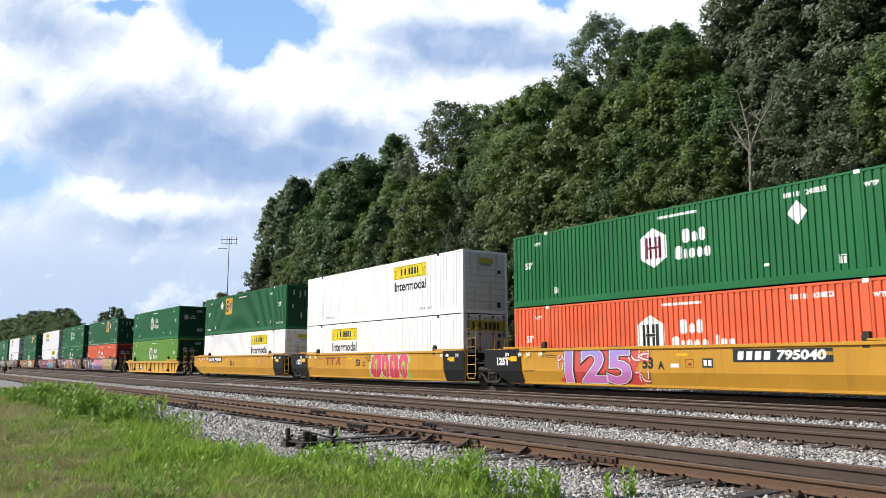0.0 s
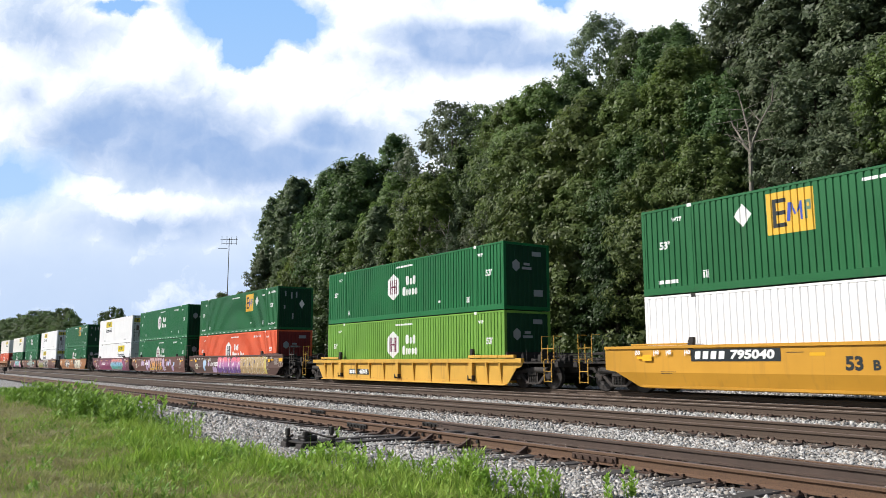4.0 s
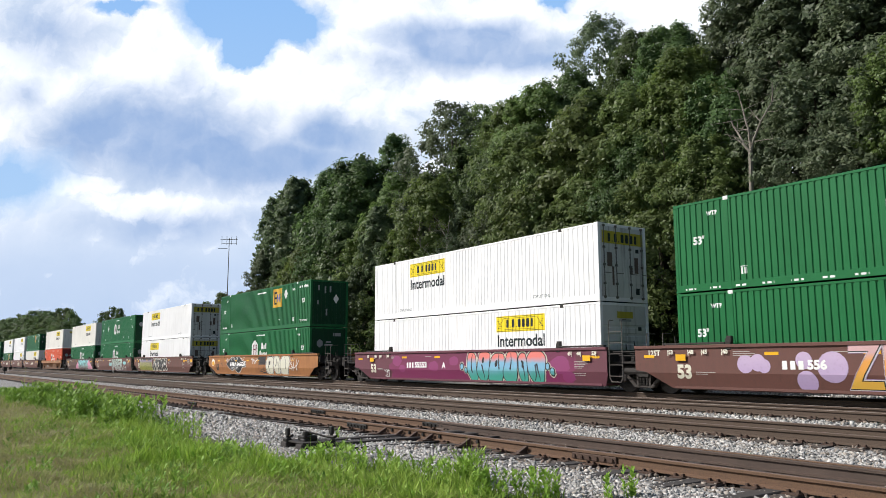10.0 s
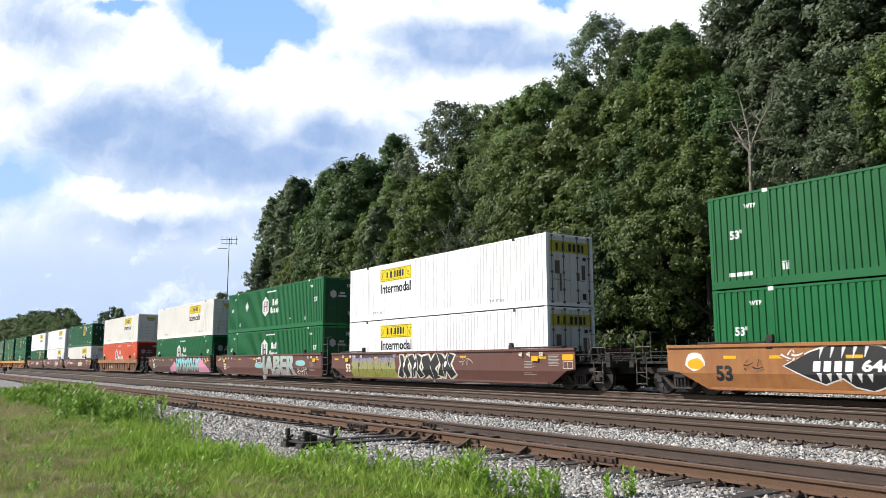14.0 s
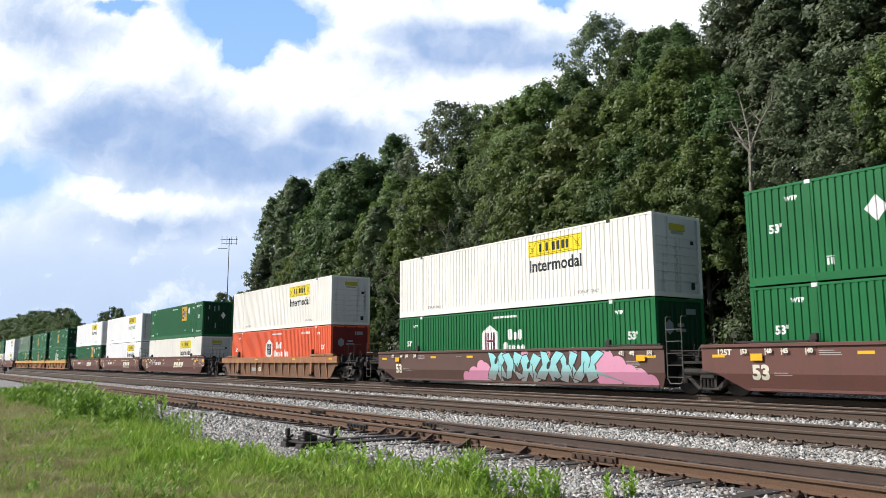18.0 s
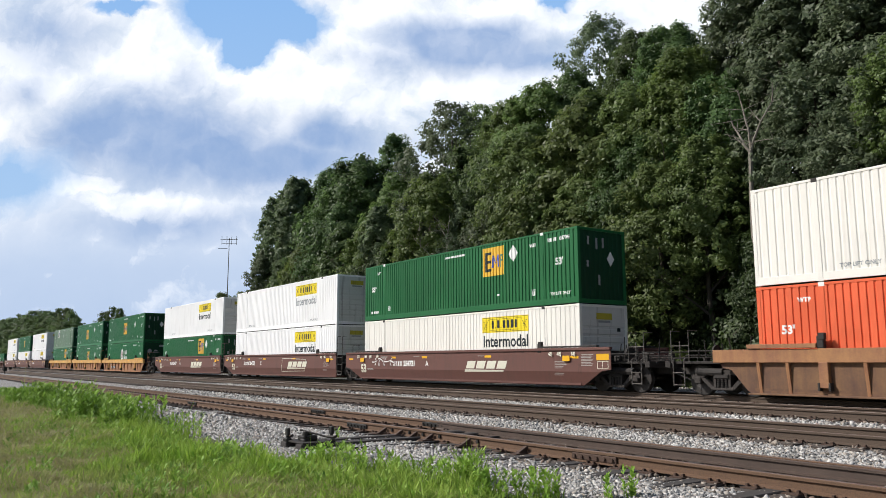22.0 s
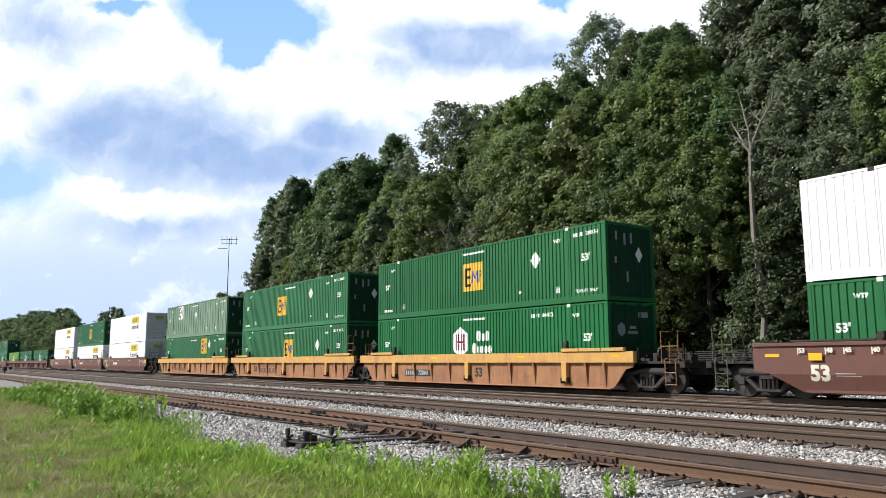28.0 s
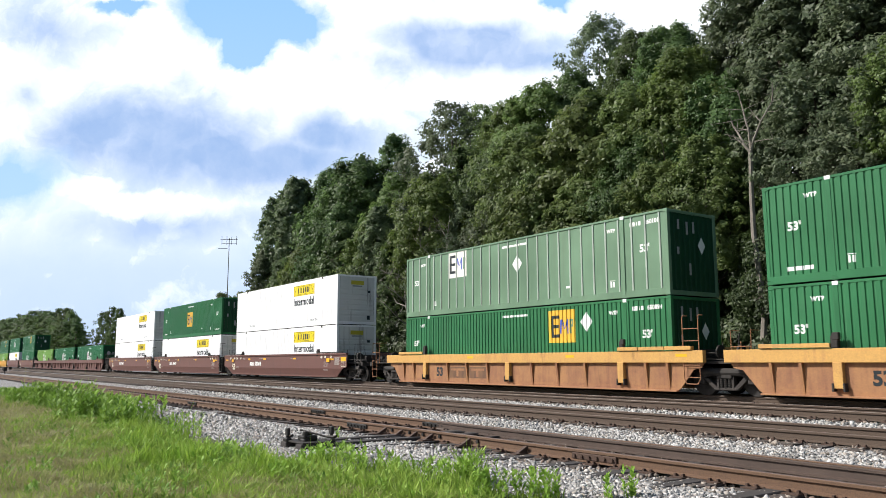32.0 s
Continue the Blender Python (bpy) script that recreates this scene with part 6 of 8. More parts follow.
for k, (x0, z0, x1, z1) in enumerate(((5.3, 0.85, 7.2, 0.25), (0.2, 0.5, 1.0, 0.24), (3.3, 0.5, 4.2, 0.24))):
    wmark(cars[10], "graffiti_spike", k, lambda: polys([(x0, z0), (x0 + 0.05, z0 - 0.18), (x1, z1), (x0 + (x1 - x0) * 0.4, z0 - 0.05 + (z1 - z0) * 0.35)]), AQUA_FADE if k == 0 else SPRAY_BLACK, 0, 0, 0.013, "long sprayed spike")
for i in (12, 13, 14):
    k = -0.2 if i != 13 else -1.0
    car_number(cars[i], "254721", k - 4.5, k - 3.7, k - 3.55, k - 2.55, 0.98, 0.24)
    wmark(cars[i], "size_mark", "letter%d" % i, lambda: text_polys("ACB"[i - 12], 0.24, 0.008), DECAL_WHITE, k - 1.5, 0.98, 0.004)
    wmark(cars[i], "brand_swoosh", "swoosh%d" % i, lambda: polys(*[[(n * 0.70 - 1.30, -0.10), (n * 0.70 - 0.72, -0.10), (n * 0.70 - 0.58, 0.22), (n * 0.70 - 1.16, 0.22)] for n in range(4)], [(-1.42, -0.26), (1.25, -0.22), (1.28, -0.16), (-1.36, -0.14)]),
          BONE, 3.25 if i == 13 else 2.65, 0.88, 0.004, "cream slanted blocks in place of a brand name")
wmark(cars[13], "sprayed_frame", "thirteen", lambda: polys([(-1.75, -0.42), (1.75, -0.36), (1.75, -0.33), (-1.75, -0.39)], [(-1.55, 0.40), (1.95, 0.34), (1.95, 0.37), (-1.55, 0.43)], [(-1.75, -0.385), (-1.72, -0.385), (-1.52, 0.395), (-1.55, 0.395)],
                                                                [(1.72, -0.325), (1.75, -0.325), (1.95, 0.335), (1.92, 0.335)]), BONE, 2.65, 0.88, 0.006, "thin pale sprayed outline")
graffiti(cars[12], -6.8, -4.4, 0.85, 1.3, (2, 2, 2, 2), SPRAY_WHITE, WELL_BROWN, None, 0.1, 0.025)
for i in (4, 5, 6, 8, 9, 10, 12, 13, 14, 18, 19, 20, 24, 25):
    small_print(cars[i], PRINT, i)
    wmark(cars[i], "size_mark", "53", lambda: text_polys("53", 0.40, 0.026), BONE, -7.72, 0.72, 0.004, "pale size marking")
    tape(cars[i], (-4.7, -1.9, 2.9), 1.28, "brown")
    tape(cars[i], (8.0, -9.1), 1.22, "browne")
    if i in (18, 19, 20):
        car_number(cars[i], "731%d" % (400 + i), -4.5, -3.7, -3.55, -2.5, 0.95, 0.24)
wmark(cars[7], "size_mark", "53big", lambda: text_polys("53", 0.42, 0.026), DECAL_DARK, -7.62, 0.68, 0.004)
for i in (11, 15, 16, 17):
    wmark(cars[i], "size_mark", "53dark", lambda: text_polys("53", 0.36, 0.022), DECAL_DARK, -4.97 if i in (16, 17) else 0.72, 0.60, 0.004, "", WELL - 0.11)
    tape(cars[i], (-2.5, 3.6, 8.6), 1.25, "tan", WELL + 0.01)
    if i == 11:
        wmark(cars[11], "number", "rib", lambda: text_polys("658", 0.24, 0.014), BONE, -2.2, 0.58, 0.007, "painted car number", WELL - 0.11)
        wmark(cars[11], "owner_block", "rib", lambda: polys(block(-0.36, 0.36, -0.12, 0.12, 0.03)), DECAL_GREY, -3.3, 0.58, 0.007, "", WELL - 0.11)
    elif i == 15:
        rib_number(cars[i], "729841", DECAL_GREY)
    else:
        for n, (a, b) in enumerate(((-4.18, -2.97), (-2.73, -1.55))):
            wmark(cars[i], "owner_panel", n, lambda: polys(rect(a, b, -0.24, 0.24)), WELL_RUST, 0, 0.60, 0.003, "dark faded panel of a brand name", WELL - 0.11)
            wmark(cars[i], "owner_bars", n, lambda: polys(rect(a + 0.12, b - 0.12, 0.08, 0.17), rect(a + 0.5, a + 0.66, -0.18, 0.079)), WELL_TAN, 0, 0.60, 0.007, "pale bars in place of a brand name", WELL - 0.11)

for i in (0, 1, 2):
    size_marks(cars[i], DECAL_WHITE, 0.060)
for i in (4, 5, 6, 8, 9, 10, 12, 13, 14, 18, 19, 20):
    size_marks(cars[i], BONE)
    if UNITS[i][6] == "coupler":
        wmark(cars[i], "reflector_patch", "end", lambda: polys(rect(-0.30, 0.30, -0.11, 0.11)), REFLECT, 9.40, 1.22, 0.006, "orange reflector patch")
        wmark(cars[i], "data_box", "end", lambda: polys(rect(-0.26, 0.26, 0.10, 0.12), rect(-0.26, 0.26, -0.16, -0.14), rect(-0.26, -0.24, -0.14, 0.10), rect(0.24, 0.26, -0.14, 0.10), rect(-0.02, 0.0, -0.14, 0.10)), BONE, 9.40, 0.96, 0.006, "pale outlined data box")
        wmark(cars[i], "small_print", "endprint", lambda: polys(*[rect(-0.30, 0.30 - 0.05 * (n % 3), -0.055 * n, -0.055 * n + 0.02) for n in range(8)]), PRINT, 8.65, 1.30, 0.006, "small painted notes")["kind"] = "stuff"
for i in (1, 5, 9, 13):
    dark = i == 1
    wmark(cars[i], "number", "end125", lambda: text_polys("125T", 0.26 if dark else 0.17, 0.018 if dark else 0.008), DECAL_WHITE if dark else BONE, -8.46 if dark else -8.9, 1.06 if dark else 1.32, 0.060 if dark else 0.005, "number on the car's end")
# ---- the switch in the siding ----
BRACES = (-14.34, -13.69, -13.16, -12.60, -11.42, -9.87)
BOLTS = (-14.12, -13.45, -12.95, -12.38, -11.20)
POINT = plain("oiled_dark_steel", (0.072, 0.049, 0.038), 0.6, 0.2, 0.4, 4.0)


def brace():
    bm = prism_x(bmesh.new(), [(-0.075, 0.0), (-0.25, 0.0), (-0.23, 0.03), (-0.05, 0.125), (-0.035, 0.10)], -0.035, 0.035)
    box(bm, -0.075, 0.075, -0.32, -0.07, 0.0, 0.022)
    return bm


for x in BRACES:
    part("rail_brace", cached(("rail_brace",), brace), SPIKE, side, "rusty wedge brace against the rail", pose(x, -GAUGE_HALF, -0.172))
for x in BOLTS:
    part("bolt", cached(("brace_bolt",), lambda: tube(bmesh.new(), (0, -0.045, 0), (0, 0.0, 0), 0.035, n=8)), GREASE, side, "", pose(x, -GAUGE_HALF, -0.09))


def joint_bar():
    bm = box(bmesh.new(), -0.45, 0.45, -0.032, 0.0, -0.145, -0.05, 0.008)
    for i in range(6):
        tube(bm, (-0.38 + i * 0.152, -0.06, -0.095), (-0.38 + i * 0.152, -0.03, -0.095), 0.024, n=6)
    return bm


for x, y in ((-8.37, -GAUGE_HALF - 0.012), (-15.63, -GAUGE_HALF - 0.012), (-20.7, GAUGE_HALF - 0.012), (-14.78, GAUGE_HALF - 0.012), (-27.5, -GAUGE_HALF - 0.012)):
    part("joint_bar", cached(("joint_bar",), joint_bar), SPIKE if x > -10 else GREASE, side, "bolted rail joint bar", pose(x, y, 0))
for y0, sgn in ((GAUGE_HALF, -1), (-GAUGE_HALF, 1)):
    bm = bmesh.new()
    xs = [-14.6, -13.5, -11.0, -8.0, -5.0, -2.0, 1.0, 4.0]
    off = [0.062, 0.075, 0.10, 0.13, 0.19, 0.27, 0.37, 0.5] if sgn < 0 else [0.064, 0.066, 0.068, 0.07, 0.075, 0.08, 0.085, 0.09]
    rings = []
    for x, o in zip(xs, off):
        thin = 0.35 if x == xs[0] else 1.0
        rings.append([bm.verts.new((x, y0 + sgn * o + y * thin, z - 0.004)) for y, z in RAIL_SECTION])
    for a, b in zip(rings, rings[1:]):
        for i in range(len(a)):
            bm.faces.new((a[i], a[(i + 1) % len(a)], b[(i + 1) % len(a)], b[i]))
    bm.faces.new(rings[0])
    part("switch_point", bm, SPIKE if sgn > 0 else POINT, side, "dark tapered switch point rail")
for i, x in enumerate((-13.72, -13.12, -11.8, -10.74, -9.68, -8.62, -7.56, -6.5, -5.44, -4.38, -3.3, -2.2)):
    length = 4.6 if i < 2 else 3.3 + 0.03 * i
    near = -3.35 if i < 2 else -1.75 - 0.1 * (i % 3)
    bm = box(bmesh.new(), -0.125, 0.125, near, near + length, -0.165, 0.0, 0.015)
    part("switch_tie", bm, TIE_DARK, side, "long dark switch timber", pose(x, 0, -0.142 if i < 2 else -0.172 - 0.004 * (i % 2), 0, 0, (i * 37 % 5 - 2) * 0.5))
for x in (-13.6, -12.4):
    part("switch_rod", tube(bmesh.new(), (x, -3.0, -0.20), (x + 0.1, 0.7, -0.17), 0.028), GREASE, side, "iron switch rod")

stand = thing("switch_stand", "low black iron switch stand on long timbers", "switch stand", m=pose(-13.42, 6.35, SIDE_Z - 0.142))
part("base_plate", box(bmesh.new(), -0.42, 0.42, -0.28, 0.28, 0.0, 0.03, 0.005), IRON, stand)
part("housing", box(box(bmesh.new(), -0.13, 0.15, -0.14, 0.14, 0.03, 0.13, 0.02), -0.06, 0.07, -0.08, 0.08, 0.13, 0.18, 0.02), GREASE, stand)
for x, y, h in ((-0.30, -0.26, 0.23), (0.10, -0.10, 0.19), (0.30, 0.34, 0.27)):
    bm = tube(bmesh.new(), (x, y, 0.02), (x, y, h), 0.035, 0.03, 8)
    box(bm, x - 0.06, x + 0.06, y - 0.03, y + 0.03, h - 0.12, h + 0.02, 0.015)
    box(bm, x - 0.09, x + 0.08, y - 0.06, y + 0.06, 0.0, 0.07, 0.02)
    tube(bm, (x - 0.05, y, 0.05), (x + 0.11, y + 0.05, 0.12), 0.022)
    part("target", bm, GREASE, stand, "small black target")
part("hand_lever", tube(tube(bmesh.new(), (-0.1, -0.1, 0.22), (0.45, 0.18, 0.12), 0.02), (0.45, 0.18, 0.12), (0.60, 0.25, 0.12), 0.028), GREASE, stand)
far_post = thing("trackside_box", "small dark box on a post beside the tracks", "trackside box", m=pose(-118.0, 12.0, -0.36))
part("post", tube(bmesh.new(), (0, 0, -0.3), (0, 0, 0.45), 0.08), GREASE, far_post)
part("box", box(bmesh.new(), -0.22, 0.22, -0.22, 0.22, 0.35, 0.85, 0.03), GREASE, far_post)
far_post2 = thing("trackside_box", "small dark box on a post beside the tracks", "trackside box", m=pose(-150.0, 16.0, -0.25))
part("post", tube(bmesh.new(), (0, 0, -0.3), (0, 0, 0.3), 0.08), GREASE, far_post2)
part("box", box(bmesh.new(), -0.25, 0.25, -0.25, 0.25, 0.25, 0.6, 0.03), GREASE, far_post2)

# ---- loose stones ----
CUBE_V = np.array([(x, y, z) for x in (-1, 1) for y in (-1, 1) for z in (-1, 1)], float)
CUBE_F = np.array([(0, 1, 3, 2), (4, 6, 7, 5), (0, 4, 5, 1), (2, 3, 7, 6), (0, 2, 6, 4), (1, 5, 7, 3)])


def stones(name, areas, seed, material, label):
    rng = np.random.default_rng(seed)
    vs, fs, base = [], [], 0
    for x0, x1, y0, y1, per, size in areas:
        n = int((x1 - x0) * (y1 - y0) * per)
        x, y = rng.uniform(x0, x1, n), rng.uniform(y0, y1, n)
        z = np.interp(y, BED_Y, BED_Z) + rng.uniform(-0.5, 0.75, n) * size
        s = size * (0.55 + 0.75 * rng.random(n))
        a, b, c = rng.uniform(0, 6.3, n), rng.uniform(0, 6.3, n), rng.uniform(0, 6.3, n)
        v = CUBE_V[None] * np.array([1.0, 0.8, 0.62]) * s[:, None, None] * rng.uniform(0.35, 1.15, (n, 8, 1))
        ca, sa = np.cos(a)[:, None], np.sin(a)[:, None]
        cb, sb = np.cos(b)[:, None], np.sin(b)[:, None]
        v = np.stack([v[..., 0] * ca - v[..., 1] * sa, v[..., 0] * sa + v[..., 1] * ca, v[..., 2]], -1)
        v = np.stack([v[..., 0], v[..., 1] * cb - v[..., 2] * sb, v[..., 1] * sb + v[..., 2] * cb], -1)
        v += np.stack([x, y, z], -1)[:, None]
        vs.append(v.reshape(-1, 3))
        fs.append((CUBE_F[None] + (base + 8 * np.arange(n))[:, None, None]).reshape(-1, 4))
        base += 8 * n
    me = raw_mesh(name, np.concatenate(vs), np.concatenate(fs))
    me.materials.append(material)
    return tagged(new(name, me), label, "stones", kind="stuff")


stones("ballast_stones", [(-9, -2.5, 4.6, 7.75, 900, 0.026), (-15, -9, 4.7, 7.75, 620, 0.029), (-20, -15, 4.7, 7.75, 400, 0.036), (-34, -20, 5.2, 7.75, 130, 0.045), (-12, -3, 10.75, 12.25, 760, 0.029), (-24, -12, 10.75, 12.25, 400, 0.036),
                          (-48, -24, 10.75, 12.25, 150, 0.05), (-26, -7, 14.95, 16.2, 300, 0.04), (-46, -26, 14.95, 16.2, 130, 0.05), (-30, -9, 18.85, 20.2, 120, 0.045), (-16, -3, 7.75, 8.2, 160, 0.03), (-34, -9, 23.4, 30.0, 40, 0.045)],
       3, STONE, "angular light grey crushed stones between the tracks")
stones("dusty_stones", [(-14, -3, 7.9, 10.9, 90, 0.03), (-20, -4, 12.3, 14.9, 70, 0.034), (-26, -8, 16.2, 18.9, 50, 0.036)], 4, stone_mat("dusty_stone", (0.12, 0.10, 0.08), (0.34, 0.29, 0.24), (0.16, 0.10, 0.07)), "brown dusty stones around the ties")
# ---- trees ----


def leaf_mat(name, a, b, under=1.25):
    """Foliage: each leaf a little different, trees differ too; leaves let some light through."""
    k = Nodes(name)
    isl = k.add("ShaderNodeNewGeometry").outputs["Random Per Island"]
    tone = k.mix(isl, a, b)
    patch = k.noise(0.35, 3)
    tone = k.mix(k.ramp(patch, 0.30, 0.6), shade(a, 0.85), tone)
    hue = k.add("ShaderNodeHueSaturation")
    k.put(k.ramp(k.rand, 0, 1, 0.485, 0.515), hue.inputs["Hue"])
    k.put(k.ramp(k.rand, 0, 1, 0.8, 1.2), hue.inputs["Value"])
    k.put(tone, hue.inputs["Color"])
    k.done(hue.outputs[0], 0.5)
    k.bsdf.inputs["Specular IOR Level"].default_value = 0.38
    tr = k.add("ShaderNodeBsdfTranslucent")
    k.put(hue.outputs[0], tr.inputs["Color"])
    mx = k.add("ShaderNodeMixShader")
    mx.inputs[0].default_value = 0.5
    k.put(k.bsdf.outputs[0], mx.inputs[1])
    k.put(tr.outputs[0], mx.inputs[2])
    k.put(mx.outputs[0], k.tree.nodes["Material Output"].inputs[0])
    return k.mat


LEAF_DARK = leaf_mat("leaf_dark", (0.077, 0.128, 0.041), (0.141, 0.211, 0.070))
LEAF_MID = leaf_mat("leaf_mid", (0.116, 0.170, 0.048), (0.198, 0.262, 0.086))
LEAF_BRIGHT = leaf_mat("leaf_bright", (0.110, 0.170, 0.040), (0.186, 0.256, 0.076))
LEAF_GREY = leaf_mat("leaf_grey", (0.110, 0.149, 0.076), (0.189, 0.232, 0.128))
LEAF_SILVER = leaf_mat("leaf_silver", (0.100, 0.150, 0.066), (0.225, 0.280, 0.150))
LEAF_OLIVE = leaf_mat("leaf_olive", (0.101, 0.138, 0.070), (0.190, 0.229, 0.127))
BARK = plain("bark", (0.085, 0.068, 0.052), 0.9, 0.0, 0.4, 6.0)
# understory leaves: a darker copy with the wood's deep shade in its colour
LEAF_SHADE = leaf_mat("leaf_understory_shaded", (0.045, 0.075, 0.026), (0.085, 0.125, 0.045))
OLD_BARK = plain("pale_bark", (0.20, 0.18, 0.15), 0.9, 0.0, 0.45, 5.0)
DEADWOOD = plain("dead_wood", (0.26, 0.235, 0.20), 0.85, 0.0, 0.25, 5.0)


def leaf_cloud(centres, radii, outward, per, size, rng, lift=0.30):
    """Leaf blades scattered in clumps: (verts, faces)."""
    c = np.repeat(centres, per, axis=0)
    r = np.repeat(radii, per)[:, None]
    d = rng.normal(size=(len(c), 3))
    d /= np.linalg.norm(d, axis=1)[:, None]
    p = c + d * r * (rng.random((len(c), 1)) ** 0.45) * np.array([1.0, 1.0, 0.8])
    n = np.repeat(outward, per, axis=0) * 0.75 + d * 0.45 + rng.normal(size=d.shape) * 0.42 + np.array([0, 0, lift])
    n /= np.linalg.norm(n, axis=1)[:, None]
    u = np.cross(n, rng.normal(size=n.shape))
    u /= np.linalg.norm(u, axis=1)[:, None]
    w = np.cross(n, u)
    s = size * (0.6 + 0.8 * rng.random((len(c), 1)))
    fold = n * s * 0.14
    v = np.stack([p - u * s, p + w * s * 0.48 + fold, p + u * s, p - w * s * 0.48 + fold], 1).reshape(-1, 3)
    f = np.arange(len(v)).reshape(-1, 4)
    return v, f


def wood_bm(height, spread, seed, limbs=9, crown_from=0.25, twigs=3, girth=1.0):
    """A tapered, slightly crooked trunk with limbs; returns the bmesh and the limb tips."""
    rng = random.Random(seed)
    bm = bmesh.new()
    tips, p, r = [], Vector((0, 0, -0.6)), (height * 0.018 + 0.06) * girth
    n = 7
    spine = [p]
    for i in range(n):
        q = p + Vector((rng.uniform(-0.25, 0.25), rng.uniform(-0.25, 0.25), (height * 0.92 + 0.6) / n))
        tube(bm, p, q, r * (1 - i / n * 0.85), r * (1 - (i + 1) / n * 0.85), 7)
        p = q
        spine.append(q)
    for i in range(limbs):
        f = crown_from + (0.95 - crown_from) * (i + rng.random() * 0.7) / limbs
        k = min(n - 1, int(f * n))
        a = spine[k].lerp(spine[k + 1], f * n - k)
        ang = i * 2.4 + rng.uniform(-0.4, 0.4)
        reach = spread * math.sin(math.pi * min(0.97, 0.25 + 0.75 * f)) * rng.uniform(0.6, 1.0)
        q = a
        rr = r * 0.42 * (1 - f * 0.5)
        for s in range(3):
            q2 = q + Vector((math.cos(ang) * reach / 3, math.sin(ang) * reach / 3, reach * rng.uniform(0.08, 0.30)))
            tube(bm, q, q2, rr * (1 - s * 0.3), rr * (0.7 - s * 0.25), 5)
            for t in range(twigs):
                e = q2 + Vector((rng.uniform(-1, 1), rng.uniform(-1, 1), rng.uniform(0.0, 1.0))) * (0.16 * reach + 0.4)
                tube(bm, q2, e, rr * 0.22, rr * 0.06, 4)
            tips.append(q2)
            q = q2
            ang += rng.uniform(-0.4, 0.4)
    return bm, tips


def crown(height, spread, seed, clumps, per, size, shape, low):
    """Leaf clumps over a bumpy crown; shape: broad, tall or shrub."""
    rng = np.random.default_rng(seed)
    f = rng.random(clumps) ** 0.85
    a = rng.uniform(0, 2 * np.pi, clumps)
    if shape == "broad":
        wide = np.sin(np.pi * (0.20 + 0.75 * f)) ** 0.75
    elif shape == "tall":
        wide = 0.80 * np.sin(np.pi * (0.16 + 0.80 * f)) ** 0.65
    else:
        wide = np.cos(f * 1.3)
    p1, p2, p3, p4 = rng.uniform(0, 6.3, 4)
    bump = 0.86 + 0.15 * np.sin(3 * a + 8 * f + p1) + 0.13 * np.sin(5 * a - 11 * f + p2) + 0.10 * np.sin(2 * a + 17 * f + p3)
    r = spread * wide * bump * (1.0 - 0.55 * rng.random(clumps) ** 2.2)
    z = low + (height - low) * np.clip(f + 0.05 * np.sin(4 * a + p4) * f, 0, 1)
    pos = np.stack([np.cos(a) * r, np.sin(a) * r, z], -1)
    out = np.stack([np.cos(a), np.sin(a), (f - 0.4) * 1.5], -1)
    out /= np.linalg.norm(out, axis=1)[:, None]
    rad = spread * (0.06 + 0.10 * rng.random(clumps) ** 1.5) + 0.14
    return leaf_cloud(pos, rad, out, per, size, rng)


# shape, height of the crown, half width, seed, leaves, clumps, leaves in a clump, size of a leaf
TREE_KINDS = [("broad", 16.0, 6.0, 1, LEAF_MID, 560, 44, 0.205), ("tall", 18.0, 5.4, 2, LEAF_DARK, 540, 44, 0.200), ("broad", 15.0, 6.4, 3, LEAF_GREY, 300, 44, 0.195),
              ("tall", 15.0, 5.2, 4, LEAF_SILVER, 520, 30, 0.30), ("broad", 14.0, 5.8, 5, LEAF_BRIGHT, 480, 44, 0.205), ("broad", 15.0, 5.8, 6, LEAF_DARK, 720, 46, 0.180)]
TREE_MESH, FAR_MESH = [], []
for shape, h, sp, seed, mt, clumps, per, size in TREE_KINDS:
    wood, tips = wood_bm(20.0, sp, seed)
    v, f = crown(h, sp, seed, clumps, per, size, shape, 0.0)
    TREE_MESH.append((mesh_of("trunk", wood), raw_mesh("crown", v, f), mt, h, sp))
    v, f = crown(h, sp, seed + 50, 230, 34, 0.27, shape, 0.0)
    FAR_MESH.append((TREE_MESH[-1][0], raw_mesh("crown", v, f), mt, h, sp))
SHRUB_MESH = []
for seed, mt in ((11, LEAF_MID), (12, LEAF_BRIGHT), (13, LEAF_GREY)):
    wood, tips = wood_bm(4.0, 2.2, seed, 7, 0.1, 2)
    v, f = crown(4.2, 2.4, seed, 110, 40, 0.11, "shrub", 0.1)
    SHRUB_MESH.append((mesh_of("stem", wood), raw_mesh("foliage", v, f), mt))


def bank_z(x, y):
    z = float(np.interp(y, gy, gz))
    return z - ((z + 0.6) * min(1.0, max(0.0, (-110 - x) / 60.0)) if y > 26 else 0.0)


def tree(kind, x, y, top, label, widen=1.0, turn=0.0, leaf=None, far=False, half=0.0):
    trunk, crown_me, mt, h, sp = (FAR_MESH if far else TREE_MESH)[kind]
    z = bank_z(x, y)
    s = half / sp if half else (top - z - 2.0) / h * widen
    up = half / sp if half else (top - z - 2.0) / h
    root = thing("tree", label, "tree", "trees of the wood behind the train", m=pose(x, y, z, 0, 0, turn))
    part("trunk", trunk, BARK, root, "grey brown trunk with limbs", Matrix.Diagonal((s, s, (top - z) / 20.0 * 0.97, 1)))
    part("crown", crown_me, leaf or mt, root, "leafy crown", Matrix.Translation((0, 0, top - z - up * h - (0.45 if half else 0.0))) @ Matrix.Diagonal((s, s, up, 1)))
    return root


